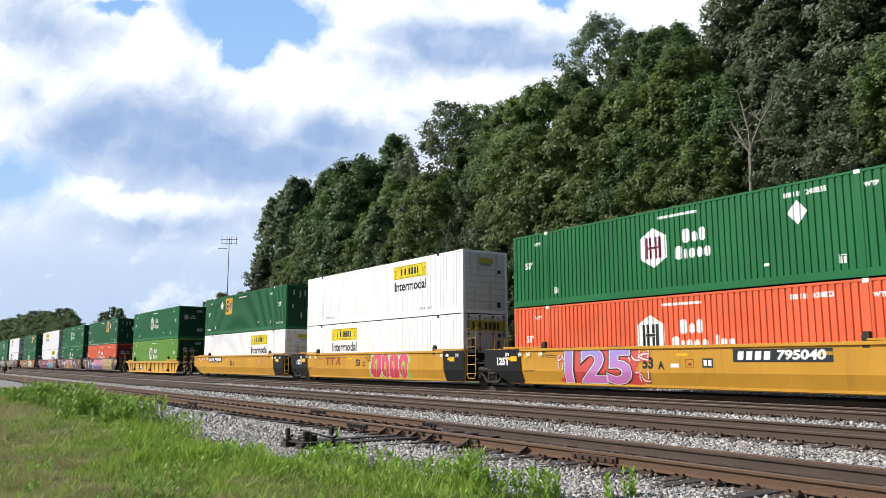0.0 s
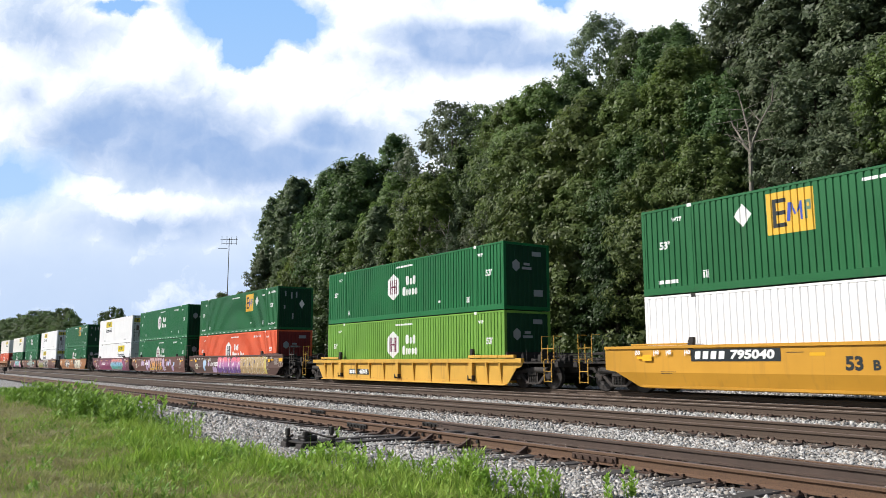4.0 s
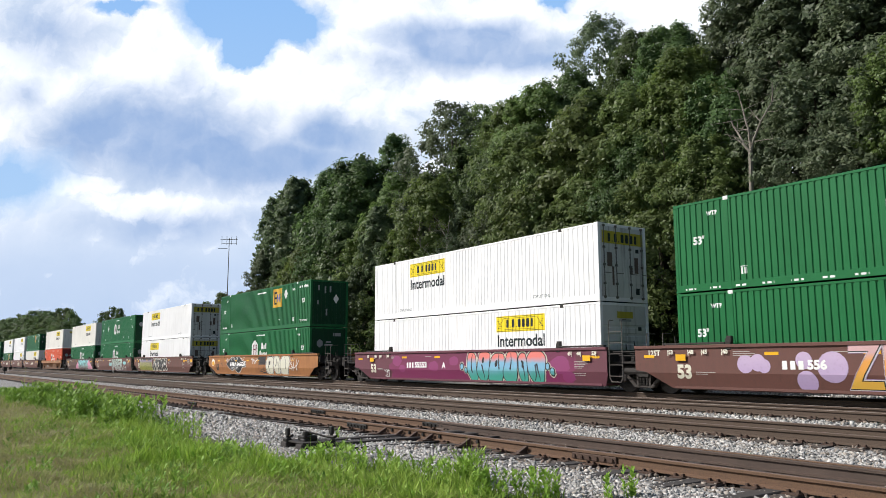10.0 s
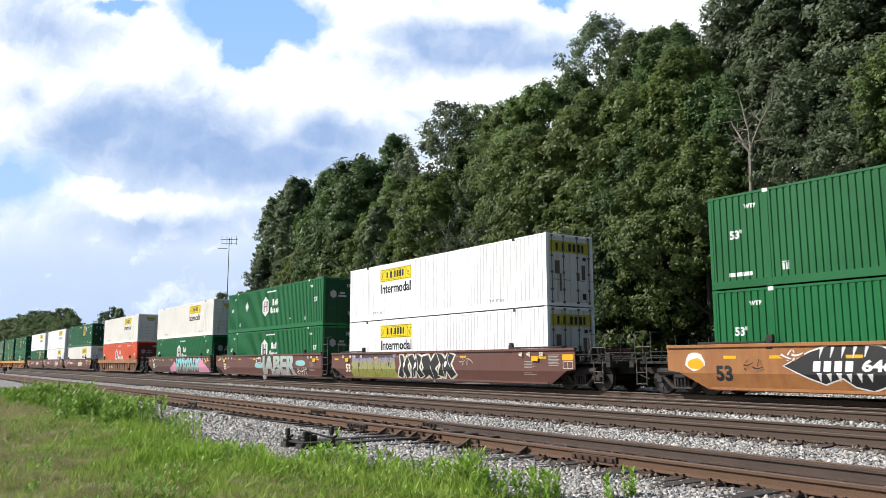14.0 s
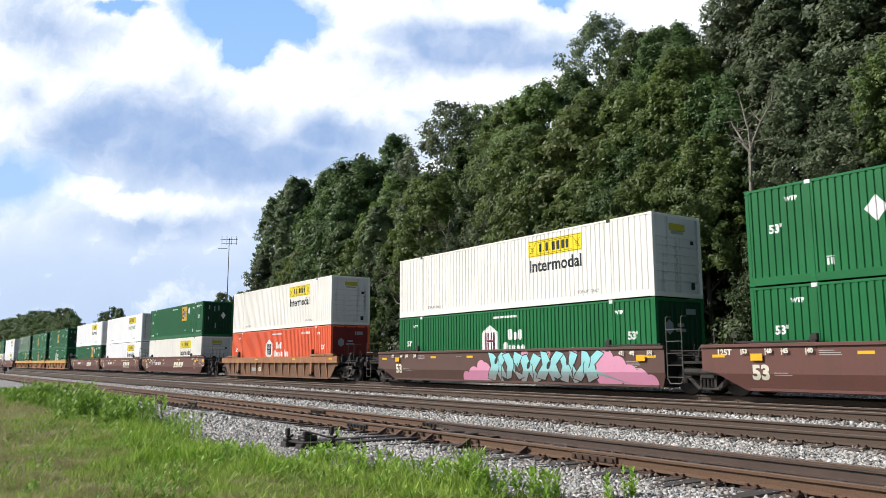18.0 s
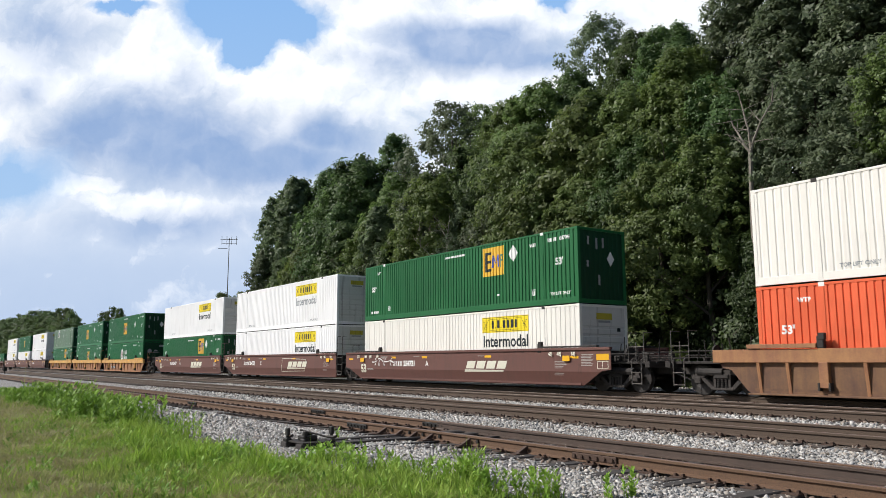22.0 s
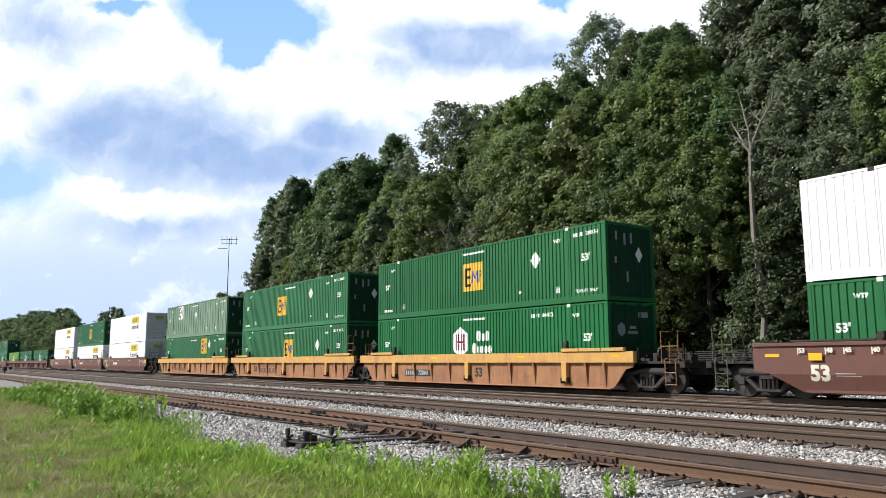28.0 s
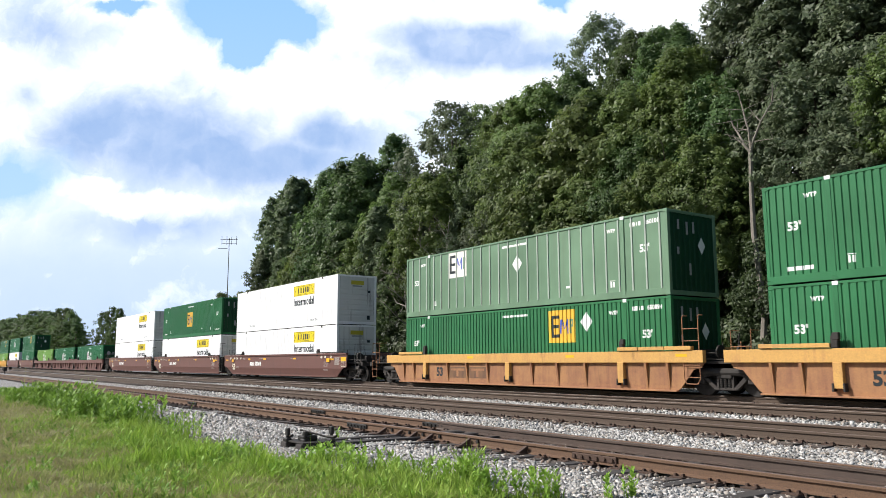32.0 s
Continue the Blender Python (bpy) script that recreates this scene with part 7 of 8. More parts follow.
def shrub(kind, x, y, s, turn, leaf=None):
    stem, fol, mt = SHRUB_MESH[kind]
    root = thing("shrub", "leafy green shrub at the foot of the wood", "shrub", "shrubs along the wood's edge", m=pose(x, y, bank_z(x, y), 0, 0, turn) @ Matrix.Diagonal((s, s, s, 1)))
    part("stem", stem, BARK, root)
    part("foliage", fol, leaf or mt, root)
    return root


# the wood, stand by stand: x, y, height of the top, kind, half width, leaves
END_STAND = [(-80.8, 34.0, 19.6, 3, 3.2, None), (-79.2, 32.0, 13.3, 3, 2.7, None), (-78.0, 35.0, 16.0, 5, 3.2, LEAF_DARK), (-76.0, 36.0, 17.0, 1, 3.6, LEAF_DARK), (-73.6, 33.0, 20.2, 3, 3.9, None), (-73.0, 31.5, 11.5, 1, 3.0, LEAF_DARK),
    (-72.0, 36.5, 21.3, 5, 4.2, LEAF_DARK), (-69.0, 34.0, 16.0, 0, 3.6, LEAF_DARK), (-67.5, 37.0, 18.5, 5, 3.8, LEAF_DARK), (-66.8, 31.0, 11.9, 4, 3.0, LEAF_BRIGHT)]
OUTER_STAND = [(-64.0, 30.6, 9.0, 1, 3.0, LEAF_DARK), (-63.4, 35.0, 20.2, 5, 5.2, LEAF_DARK), (-62.0, 33.0, 15.6, 5, 3.6, LEAF_DARK), (-61.9, 38.0, 23.0, 1, 2.8, LEAF_DARK), (-58.8, 31.0, 12.9, 1, 3.8, LEAF_DARK), (-56.0, 35.0, 17.5, 0, 3.6, LEAF_MID),
    (-54.5, 30.4, 9.0, 4, 2.6, LEAF_MID), (-54.5, 31.5, 13.0, 0, 2.8, LEAF_MID), (-52.7, 38.0, 23.6, 2, 4.4, LEAF_GREY), (-51.8, 30.3, 13.5, 3, 1.6, LEAF_SILVER), (-51.0, 34.0, 16.5, 1, 3.0, LEAF_GREY), (-50.3, 40.0, 23.3, 2, 3.2, LEAF_MID),
    (-49.8, 30.8, 11.4, 1, 2.4, LEAF_DARK)]
MIDDLE_STAND = [(-47.5, 36.0, 18.0, 1, 3.4, LEAF_DARK), (-46.5, 38.0, 19.0, 0, 3.2, LEAF_MID), (-45.5, 31.0, 14.7, 4, 3.0, LEAF_BRIGHT), (-43.0, 30.8, 10.0, 2, 2.6, LEAF_GREY), (-42.8, 33.0, 13.6, 2, 2.8, LEAF_GREY), (-42.1, 36.0, 20.5, 0, 2.8, LEAF_MID),
    (-41.0, 34.0, 16.5, 5, 3.0, LEAF_DARK), (-39.1, 36.0, 20.6, 0, 3.2, LEAF_MID), (-39.0, 42.0, 27.4, 2, 3.0, LEAF_GREY), (-38.7, 31.8, 12.3, 2, 2.4, LEAF_GREY), (-37.8, 38.0, 21.8, 1, 2.4, LEAF_DARK), (-37.0, 30.6, 9.5, 1, 2.6, LEAF_DARK)]
INNER_STAND = [(-36.3, 32.0, 15.6, 0, 3.2, LEAF_MID), (-34.5, 36.5, 19.0, 1, 3.0, LEAF_MID), (-34.0, 31.8, 13.0, 5, 2.8, LEAF_MID), (-33.8, 40.0, 23.6, 5, 2.6, LEAF_DARK), (-33.5, 30.4, 9.0, 4, 2.2, LEAF_MID), (-31.8, 33.0, 16.4, 0, 4.2, LEAF_MID),
    (-30.4, 30.8, 11.2, 1, 3.2, LEAF_MID), (-29.4, 38.0, 22.0, 5, 2.8, LEAF_DARK), (-28.4, 33.0, 16.7, 0, 3.0, LEAF_MID), (-27.5, 30.2, 8.5, 1, 2.4, LEAF_DARK), (-27.0, 31.8, 13.4, 5, 2.6, LEAF_DARK), (-26.5, 36.0, 19.0, 0, 3.0, LEAF_MID)]
NEAR_STAND = [(-24.9, 33.0, 17.7, 4, 2.6, LEAF_BRIGHT), (-24.7, 30.5, 11.0, 0, 2.6, LEAF_MID), (-23.4, 36.0, 22.5, 1, 2.4, LEAF_OLIVE), (-22.5, 33.0, 15.6, 5, 2.5, LEAF_DARK), (-21.9, 30.6, 11.8, 4, 2.2, LEAF_MID), (-20.6, 37.0, 24.0, 0, 3.5, LEAF_OLIVE),
    (-19.5, 33.5, 18.6, 1, 2.8, LEAF_OLIVE), (-18.0, 30.4, 8.0, 0, 2.2, LEAF_DARK), (-17.1, 31.5, 14.2, 2, 2.6, LEAF_OLIVE), (-17.0, 36.0, 24.0, 1, 3.8, LEAF_OLIVE)]
LAST_STAND = [(-15.5, 33.5, 17.5, 0, 3.0, LEAF_OLIVE), (-14.9, 30.6, 11.4, 2, 2.3, LEAF_OLIVE), (-13.2, 30.5, 13.7, 4, 1.6, LEAF_BRIGHT), (-13.0, 35.0, 22.0, 1, 3.6, LEAF_OLIVE), (-12.0, 32.5, 17.0, 1, 2.6, LEAF_OLIVE), (-10.0, 31.0, 12.5, 1, 2.8, None),
    (-9.0, 38.0, 25.0, 0, 5.0, None), (-4.0, 34.0, 21.0, 1, 4.6, None), (2.0, 37.0, 23.0, 0, 5.0, None), (9.0, 35.0, 22.0, 2, 5.0, None)]
rt = random.Random(5)
for x, y, top, kind, wide, leaf in END_STAND + OUTER_STAND + MIDDLE_STAND + INNER_STAND + NEAR_STAND + LAST_STAND:
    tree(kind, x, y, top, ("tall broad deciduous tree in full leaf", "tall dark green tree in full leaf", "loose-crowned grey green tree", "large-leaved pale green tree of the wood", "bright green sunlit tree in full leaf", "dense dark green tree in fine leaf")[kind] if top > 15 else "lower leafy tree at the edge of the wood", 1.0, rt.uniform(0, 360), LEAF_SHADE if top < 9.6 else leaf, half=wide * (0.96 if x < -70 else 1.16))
for i in range(17):
    tree(rt.choice((0, 1, 2)), -92 + i * 6.5 + rt.uniform(-2, 2), 46 + rt.uniform(-3, 6), 17.0 + 4.0 * min(1.0, i / 8) + rt.uniform(-1, 1.5), "tree deep in the wood", 1.1, rt.uniform(0, 360), far=True)
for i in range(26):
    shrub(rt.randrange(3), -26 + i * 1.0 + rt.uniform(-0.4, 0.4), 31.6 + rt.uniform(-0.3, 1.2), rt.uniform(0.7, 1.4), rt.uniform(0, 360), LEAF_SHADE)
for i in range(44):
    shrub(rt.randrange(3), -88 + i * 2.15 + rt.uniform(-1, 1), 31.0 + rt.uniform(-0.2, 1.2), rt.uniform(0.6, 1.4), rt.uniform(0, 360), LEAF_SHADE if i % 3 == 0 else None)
for i in range(24):
    shrub(rt.randrange(3), -86 + i * 4.0 + rt.uniform(-1.5, 1.5), 35.0 + rt.uniform(-2.0, 6.0), rt.uniform(1.3, 2.0), rt.uniform(0, 360))

# far trees down the line
FAR_TREES = [(-346, 50, 19.4, 1.1, 0), (-338, 50, 20.4, 1.0, 1), (-330, 51, 21.4, 0.95, 1), (-322, 52, 21.0, 0.9, 0), (-314, 52, 19.6, 0.9, 1), (-306, 51.5, 18.4, 0.9, 1), (-299, 51.5, 16.4, 0.85, 0), (-262, 53.2, 16.6, 0.75, 0), (-256, 54, 17.8, 0.70, 1),
             (-250, 55, 17.0, 0.65, 0), (-175, 57, 14.4, 0.6, 0), (-168, 58, 16.0, 0.7, 0), (-158, 57, 14.6, 0.7, 1), (-148, 55, 14.6, 0.6, 0), (-139, 54, 13.6, 0.6, 4), (-290, 60, 11.0, 1.4, 1), (-230, 66, 9.0, 1.4, 0), (-205, 66, 9.0, 1.4, 1)]
for i in range(13):
    FAR_TREES.append((-470 + i * 9.5, 40 + i * 0.8 + rt.uniform(-1, 1), 21.5 + rt.uniform(-0.8, 1.2), 1.25, (0, 1, 4)[i % 3]))
for i in range(15):
    FAR_TREES.append((-455 + i * 12.0, 37 + i * 0.9, 13.5 + rt.uniform(-1, 1.5), 1.5, (0, 4, 1)[i % 3]))
# unseen trees added past the camera to keep sky light off the container ends
for i in range(7):
    FAR_TREES.append((14 + i * 9.0, 33 + rt.uniform(-2, 10), 20 + rt.uniform(-2, 4), 1.1, i % 3))
for x, y, top, wide, kind in FAR_TREES:
    tree(kind, x, y, top, "distant green tree down the line" if x < 0 else "unseen tree added to cut sky light on containers", wide, rt.uniform(0, 360), LEAF_DARK if x < -200 else None, far=True)


def bare_tree(x, y, h, seed, lean):
    bm, tips = wood_bm(h, h * 0.42, seed, 11, 0.3, 5, 0.55)
    for v in bm.verts:
        v.co.x *= 0.8
        v.co.y *= 0.8
    root = thing("bare_tree", "dead tree with pale bare branches", "tree", m=pose(x, y, bank_z(x, y), 0, lean, 0))
    part("deadwood", bm, DEADWOOD, root, "pale dry branches")




def forked_tree(x, y, h):
    """A half-dead tree: one crooked pale stem that forks into two long limbs with fine twigs."""
    rng = random.Random(12)
    bm = bmesh.new()
    z0 = bank_z(x, y)
    p, r = Vector((0.25, 0, -0.4)), 0.17
    for i in range(6):
        q = Vector((0.22 * math.sin(i * 1.3) * (1 - i / 6), 0, (i + 1) * h * 0.6 / 6))
        tube(bm, p, q, r, r * 0.9, 7)
        p, r = q, r * 0.9
    for steps, dx, dz, bend in ((6, -0.02, 0.44, -0.01), (7, 0.26, 0.36, -0.03), (5, -0.24, 0.30, 0.03)):
        a, ra = p.copy(), r * 0.75
        for i in range(steps):
            b = a + Vector((dx + bend * i + rng.uniform(-0.08, 0.08), rng.uniform(-0.12, 0.12), dz + rng.uniform(-0.05, 0.08)))
            tube(bm, a, b, ra, ra * 0.82, 6)
            for t in range(2):
                e = b + Vector((rng.uniform(-0.9, 0.9), rng.uniform(-0.4, 0.4), rng.uniform(-0.1, 0.7)))
                tube(bm, b, e, ra * 0.42, ra * 0.16, 4)
                tube(bm, e, e + Vector((rng.uniform(-0.5, 0.5), rng.uniform(-0.2, 0.2), rng.uniform(0.0, 0.5))), ra * 0.1, ra * 0.05, 4)
            a, ra = b, ra * 0.82
    root = thing("bare_tree", "half-dead tree with a pale forked stem", "tree", m=pose(x, y, z0))
    part("deadwood", bm, OLD_BARK, root, "pale dry stem and branches")


forked_tree(-18.4, 28.7, 17.4)
bare_tree(-44.8, 30.2, 13.0, 41, -8)
bare_tree(-43.0, 30.0, 12.5, 43, 5)
bare_tree(-46.2, 30.0, 11.0, 44, -3)
bare_tree(-13.4, 28.8, 8.0, 47, -5)

# ---- radio mast ----
mast = thing("radio_mast", "thin steel radio mast with crossed antenna arms", "mast", m=pose(-140.0, 49.4, -0.2))
part("pole", tube(bmesh.new(), (0, 0, 0), (0, 0, 24.3), 0.13, 0.06, 8), GALV, mast)
for z, w in ((24.0, 1.7), (23.2, 1.4)):
    part("antenna_arm", tube(bmesh.new(), (-w * 0.5, -w * 0.8, z), (w * 0.5, w * 0.8, z), 0.05), GALV, mast)
for s in (-1, -0.33, 0.33, 1):
    part("antenna_rod", tube(bmesh.new(), (s * 0.7, s * 1.15, 23.0), (s * 0.7, s * 1.15, 24.7), 0.04), GALV, mast)
part("side_antenna", tube(bmesh.new(), (-0.6, -1.9, 22.2), (-0.2, -0.2, 22.3), 0.05), GALV, mast)

# ---- sky with clouds: a far upright backdrop that glows ----
SKY_FAR = 2600.0


def cloud_mat():
    k = Nodes("cloudy_sky")
    tree_n, nodes = k.tree, k.tree.nodes
    sc = k.add("ShaderNodeMapping")
    sc.inputs["Scale"].default_value = (1 / SKY_FAR, 1 / SKY_FAR, 1 / SKY_FAR)
    k.put(k.coord, sc.inputs["Vector"])
    base = sc.outputs[0]
    # ragged edges: shift the coordinates by noise at two scales

    def shifted(scale, amount, coord, detail):
        n = k.add("ShaderNodeTexNoise")
        n.inputs["Scale"].default_value, n.inputs["Detail"].default_value, n.inputs["Roughness"].default_value = scale, detail, 0.6
        k.put(coord, n.inputs["Vector"])
        sub = k.add("ShaderNodeVectorMath")
        sub.operation = "SUBTRACT"
        k.put(n.outputs["Color"], sub.inputs[0])
        sub.inputs[1].default_value = (0.5, 0.5, 0.5)
        mul = k.add("ShaderNodeVectorMath")
        mul.operation = "MULTIPLY"
        k.put(sub.outputs[0], mul.inputs[0])
        mul.inputs[1].default_value = (amount, 0.0, amount)
        ad = k.add("ShaderNodeVectorMath")
        k.put(coord, ad.inputs[0])
        k.put(mul.outputs[0], ad.inputs[1])
        return ad.outputs[0]

    soft = shifted(5.0, 0.075, base, 5.0)
    warped = shifted(60.0, 0.012, shifted(22.0, 0.036, shifted(7.0, 0.06, base, 6.0), 5.0), 4.0)

    def ellipses(rows, coord):
        out = None
        for u, w, ru, rw, a, gain in rows:
            mp = k.add("ShaderNodeMapping")
            mp.vector_type = "TEXTURE"
            mp.inputs["Location"].default_value = (u, 0, w)
            mp.inputs["Rotation"].default_value = (0, radians(a), 0)
            mp.inputs["Scale"].default_value = (ru, 1.0, rw)
            k.put(coord, mp.inputs["Vector"])
            g = k.add("ShaderNodeTexGradient")
            g.gradient_type = "SPHERICAL"
            k.put(mp.outputs[0], g.inputs["Vector"])
            val = k.math("MULTIPLY", g.outputs["Fac"], gain)
            out = val if out is None else k.math("MAXIMUM", out, val)
        return out

    sep = k.add("ShaderNodeSeparateXYZ")
    k.put(base, sep.inputs[0])
    height = sep.outputs[2]
    blue = k.mix(k.ramp(height, 0.05, 0.5), (0.52, 0.73, 1.0), (0.31, 0.56, 0.97))
    holes = ellipses(BLUE_HOLES, warped)
    greys = ellipses(GREY_BELLIES, soft)
    puff = k.noise(6.0, 10, 0.58, seeded=False, coord=warped)
    lit = k.add("ShaderNodeMapping")
    lit.inputs["Location"].default_value = (-0.012, 0.0, 0.022)
    k.put(warped, lit.inputs["Vector"])
    puff_lit = k.noise(6.0, 10, 0.58, seeded=False, coord=lit.outputs[0])
    relief = k.math("MULTIPLY", k.math("SUBTRACT", puff, puff_lit), 2.2)
    body = k.math("ADD", k.ramp(puff, 0.32, 0.62), relief, clamp=True)
    white = k.mix(body, (0.70, 0.82, 0.99), (1.14, 1.17, 1.22))
    haze = k.mix(k.ramp(height, 0.0, 0.26), (0.55, 0.69, 0.93), (0.69, 0.81, 1.02))
    cloud = k.mix(k.math("MULTIPLY", k.ramp(height, 0.12, 0.30), 1.0), haze, white)
    bright = k.math("ADD", ellipses(WHITE_PUFFS, warped), k.math("MULTIPLY", relief, 0.9))
    cloud = k.mix(k.ramp(bright, 0.05, 0.42), cloud, k.mix(k.ramp(relief, -0.30, 0.10), (0.84, 0.93, 1.07), (1.22, 1.25, 1.30)))
    gmask = k.math("MULTIPLY", k.ramp(k.math("ADD", greys, k.math("MULTIPLY", k.math("SUBTRACT", puff, 0.5), -0.42)), 0.0, 0.72), k.ramp(relief, -0.25, 0.30, 1.0, 0.7))
    cloud = k.mix(gmask, cloud, (0.33, 0.485, 0.79))
    tone = k.mix(k.ramp(k.math("ADD", holes, k.math("MULTIPLY", k.math("SUBTRACT", puff, 0.5), -0.55)), 0.08, 0.40), cloud, blue)
    em = k.add("ShaderNodeEmission")
    k.put(tone, em.inputs["Color"])
    em.inputs["Strength"].default_value = 0.93
    k.put(em.outputs[0], nodes["Material Output"].inputs[0])
    return k.mat


# places on the sky as tangents: across, up, half widths, lean in degrees, strength
BLUE_HOLES = [(-0.273, 0.471, 0.128, 0.062, 0, 1.0), (-0.264, 0.427, 0.058, 0.045, 0, 1.0), (-0.439, 0.474, 0.058, 0.015, 0, 0.75), (0.156, 0.484, 0.035, 0.018, 0, 0.8), (-0.573, 0.236, 0.120, 0.070, 0, 0.60), (-0.218, 0.459, 0.085, 0.049, 0, 1.0), (-0.963, 0.255, 0.285, 0.133, 0, 0.8), (0.871, 0.538, 0.257, 0.127, 0, 0.8)]
GREY_BELLIES = [(-0.365, 0.300, 0.240, 0.082, 4, 1.2), (-0.440, 0.300, 0.170, 0.070, 0, 1.0), (-0.240, 0.268, 0.190, 0.060, 0, 1.15), (-0.537, 0.443, 0.115, 0.078, 0, 0.65), (0.04, 0.422, 0.165, 0.053, 4, 1.4), (0.112, 0.401, 0.107, 0.032, 0, 1.0), (-0.157, 0.303, 0.113, 0.047, 0, 0.9), (-0.337, 0.181, 0.193, 0.03, 0, 0.6),
                (-0.566, 0.363, 0.069, 0.04, 0, 0.6), (-0.345, 0.363, 0.046, 0.048, 0, 0.5), (-0.064, 0.402, 0.092, 0.028, 0, 0.6)]
WHITE_PUFFS = [(-0.347, 0.411, 0.115, 0.065, 10, 1.0), (-0.423, 0.387, 0.084, 0.048, 0, 1.0), (-0.17, 0.37, 0.152, 0.052, 0, 1.0), (-0.064, 0.446, 0.116, 0.061, 0, 1.0), (-0.094, 0.334, 0.083, 0.036, 0, 1.0), (0.129, 0.466, 0.201, 0.045, 0, 1.0), (-0.474, 0.232, 0.064, 0.017, 0, 1.0), (-0.409, 0.204, 0.097, 0.027, 0, 1.0),
               (-0.56, 0.391, 0.084, 0.04, 0, 0.9), (0.26, 0.458, 0.131, 0.066, 0, 0.9), (-0.197, 0.239, 0.067, 0.023, 0, 0.7), (0.074, 0.37, 0.152, 0.032, -4, 0.9)]
bm = bmesh.new()
bm.faces.new([bm.verts.new(p) for p in ((-4600, 0, -140), (3600, 0, -140), (3600, 0, 2600), (-4600, 0, 2600))])
back = new("backdrop", mesh_of("backdrop", bm))
back.data.materials.append(cloud_mat())
back.matrix_basis = Matrix.Translation((math.sin(YAW) * SKY_FAR, math.cos(YAW) * SKY_FAR, 1.07)) @ pose(0, 0, 0, 0, 0, math.degrees(-YAW))
tagged(back, "summer sky with white clouds and blue gaps", "sky", kind="structure")
# ---- grass and weeds ----


def grass_mat(name, a, b, dry, amount):
    k = Nodes(name)
    isl = k.add("ShaderNodeNewGeometry").outputs["Random Per Island"]
    tone = k.mix(isl, a, b)
    wide = k.noise(0.8, 4, seeded=False)
    tone = k.mix(k.math("MULTIPLY", k.ramp(wide, 0.42, 0.62), amount), tone, dry)
    tone = k.mix(k.math("MULTIPLY", k.ramp(k.noise(2.6, 4, seeded=False), 0.50, 0.68), 0.55), tone, shade(a, 0.55))
    k.done(tone, 0.6)
    k.bsdf.inputs["Specular IOR Level"].default_value = 0.25
    tr = k.add("ShaderNodeBsdfTranslucent")
    k.put(tone, tr.inputs["Color"])
    mx = k.add("ShaderNodeMixShader")
    mx.inputs[0].default_value = 0.35
    k.put(k.bsdf.outputs[0], mx.inputs[1])
    k.put(tr.outputs[0], mx.inputs[2])
    k.put(mx.outputs[0], k.tree.nodes["Material Output"].inputs[0])
    return k.mat


GRASS = grass_mat("grass_green", (0.20, 0.29, 0.055), (0.47, 0.56, 0.145), (0.33, 0.29, 0.13), 0.75)
WEED = grass_mat("weed_green", (0.15, 0.28, 0.042), (0.29, 0.45, 0.075), (0.22, 0.30, 0.08), 0.3)
FRESH = grass_mat("grass_fresh", (0.20, 0.34, 0.040), (0.40, 0.55, 0.095), (0.34, 0.40, 0.11), 0.4)
LOW_WEED = grass_mat("low_weed_green", (0.19, 0.36, 0.045), (0.34, 0.52, 0.085), (0.30, 0.36, 0.10), 0.3)
STRAW = grass_mat("grass_dry", (0.29, 0.26, 0.13), (0.50, 0.45, 0.25), (0.27, 0.29, 0.11), 0.4)

EDGE_X = [-70, -52, -42, -36, -28, -21, -17, -13.7, -12.5, -11.8, -11.1, -9.6, -8.4, -7.6, -6.9, -6.2]
EDGE_Y = [3.9, 4.4, 4.8, 5.1, 5.2, 5.1, 4.8, 4.45, 4.35, 4.75, 5.55, 5.45, 5.85, 5.7, 5.5, 5.0]


def grass_limit(x):
    return np.interp(x, EDGE_X, EDGE_Y) + 0.25 * np.sin(x * 3.1) + 0.18 * np.sin(x * 7.7 + 1.0)


def blades(x, y, height, width, lean, rng):
    """Curved tapering blades, each of a lower quad and an upper one drawn to a point."""
    n = len(x)
    z = np.interp(y, gy, gz) - 0.02
    z = np.maximum(z, np.where(y > 4.9, np.interp(y, BED_Y, BED_Z) - 0.02, z))
    a = rng.uniform(0, 2 * np.pi, n)
    swell = np.sin(x * 2.3 + 1.7 * np.sin(y * 1.9)) * np.sin(y * 3.1 + 1.3 * np.sin(x * 1.1))
    h = height * (0.5 + 0.75 * rng.random(n)) * (1.0 + 0.45 * swell)
    l = lean * h * rng.uniform(0.2, 1.2, n)
    dx, dy = np.cos(a), np.sin(a)
    b = rng.uniform(0, 2 * np.pi, n)
    wx, wy = np.cos(b) * width, np.sin(b) * width
    p = np.stack([x, y, z], -1)
    mid = p + np.stack([dx * l * 0.35, dy * l * 0.35, h * 0.62], -1)
    tip = p + np.stack([dx * l, dy * l, h], -1)
    w = np.stack([wx, wy, np.zeros(n)], -1)
    v = np.stack([p - w, p + w, mid + w * 0.8, mid - w * 0.8, tip + w * 0.08, tip - w * 0.08], 1)
    ids = 6 * np.arange(n)[:, None]
    f = np.concatenate([ids + np.array([0, 1, 2, 3]), ids + np.array([3, 2, 4, 5])])
    return v.reshape(-1, 3), f


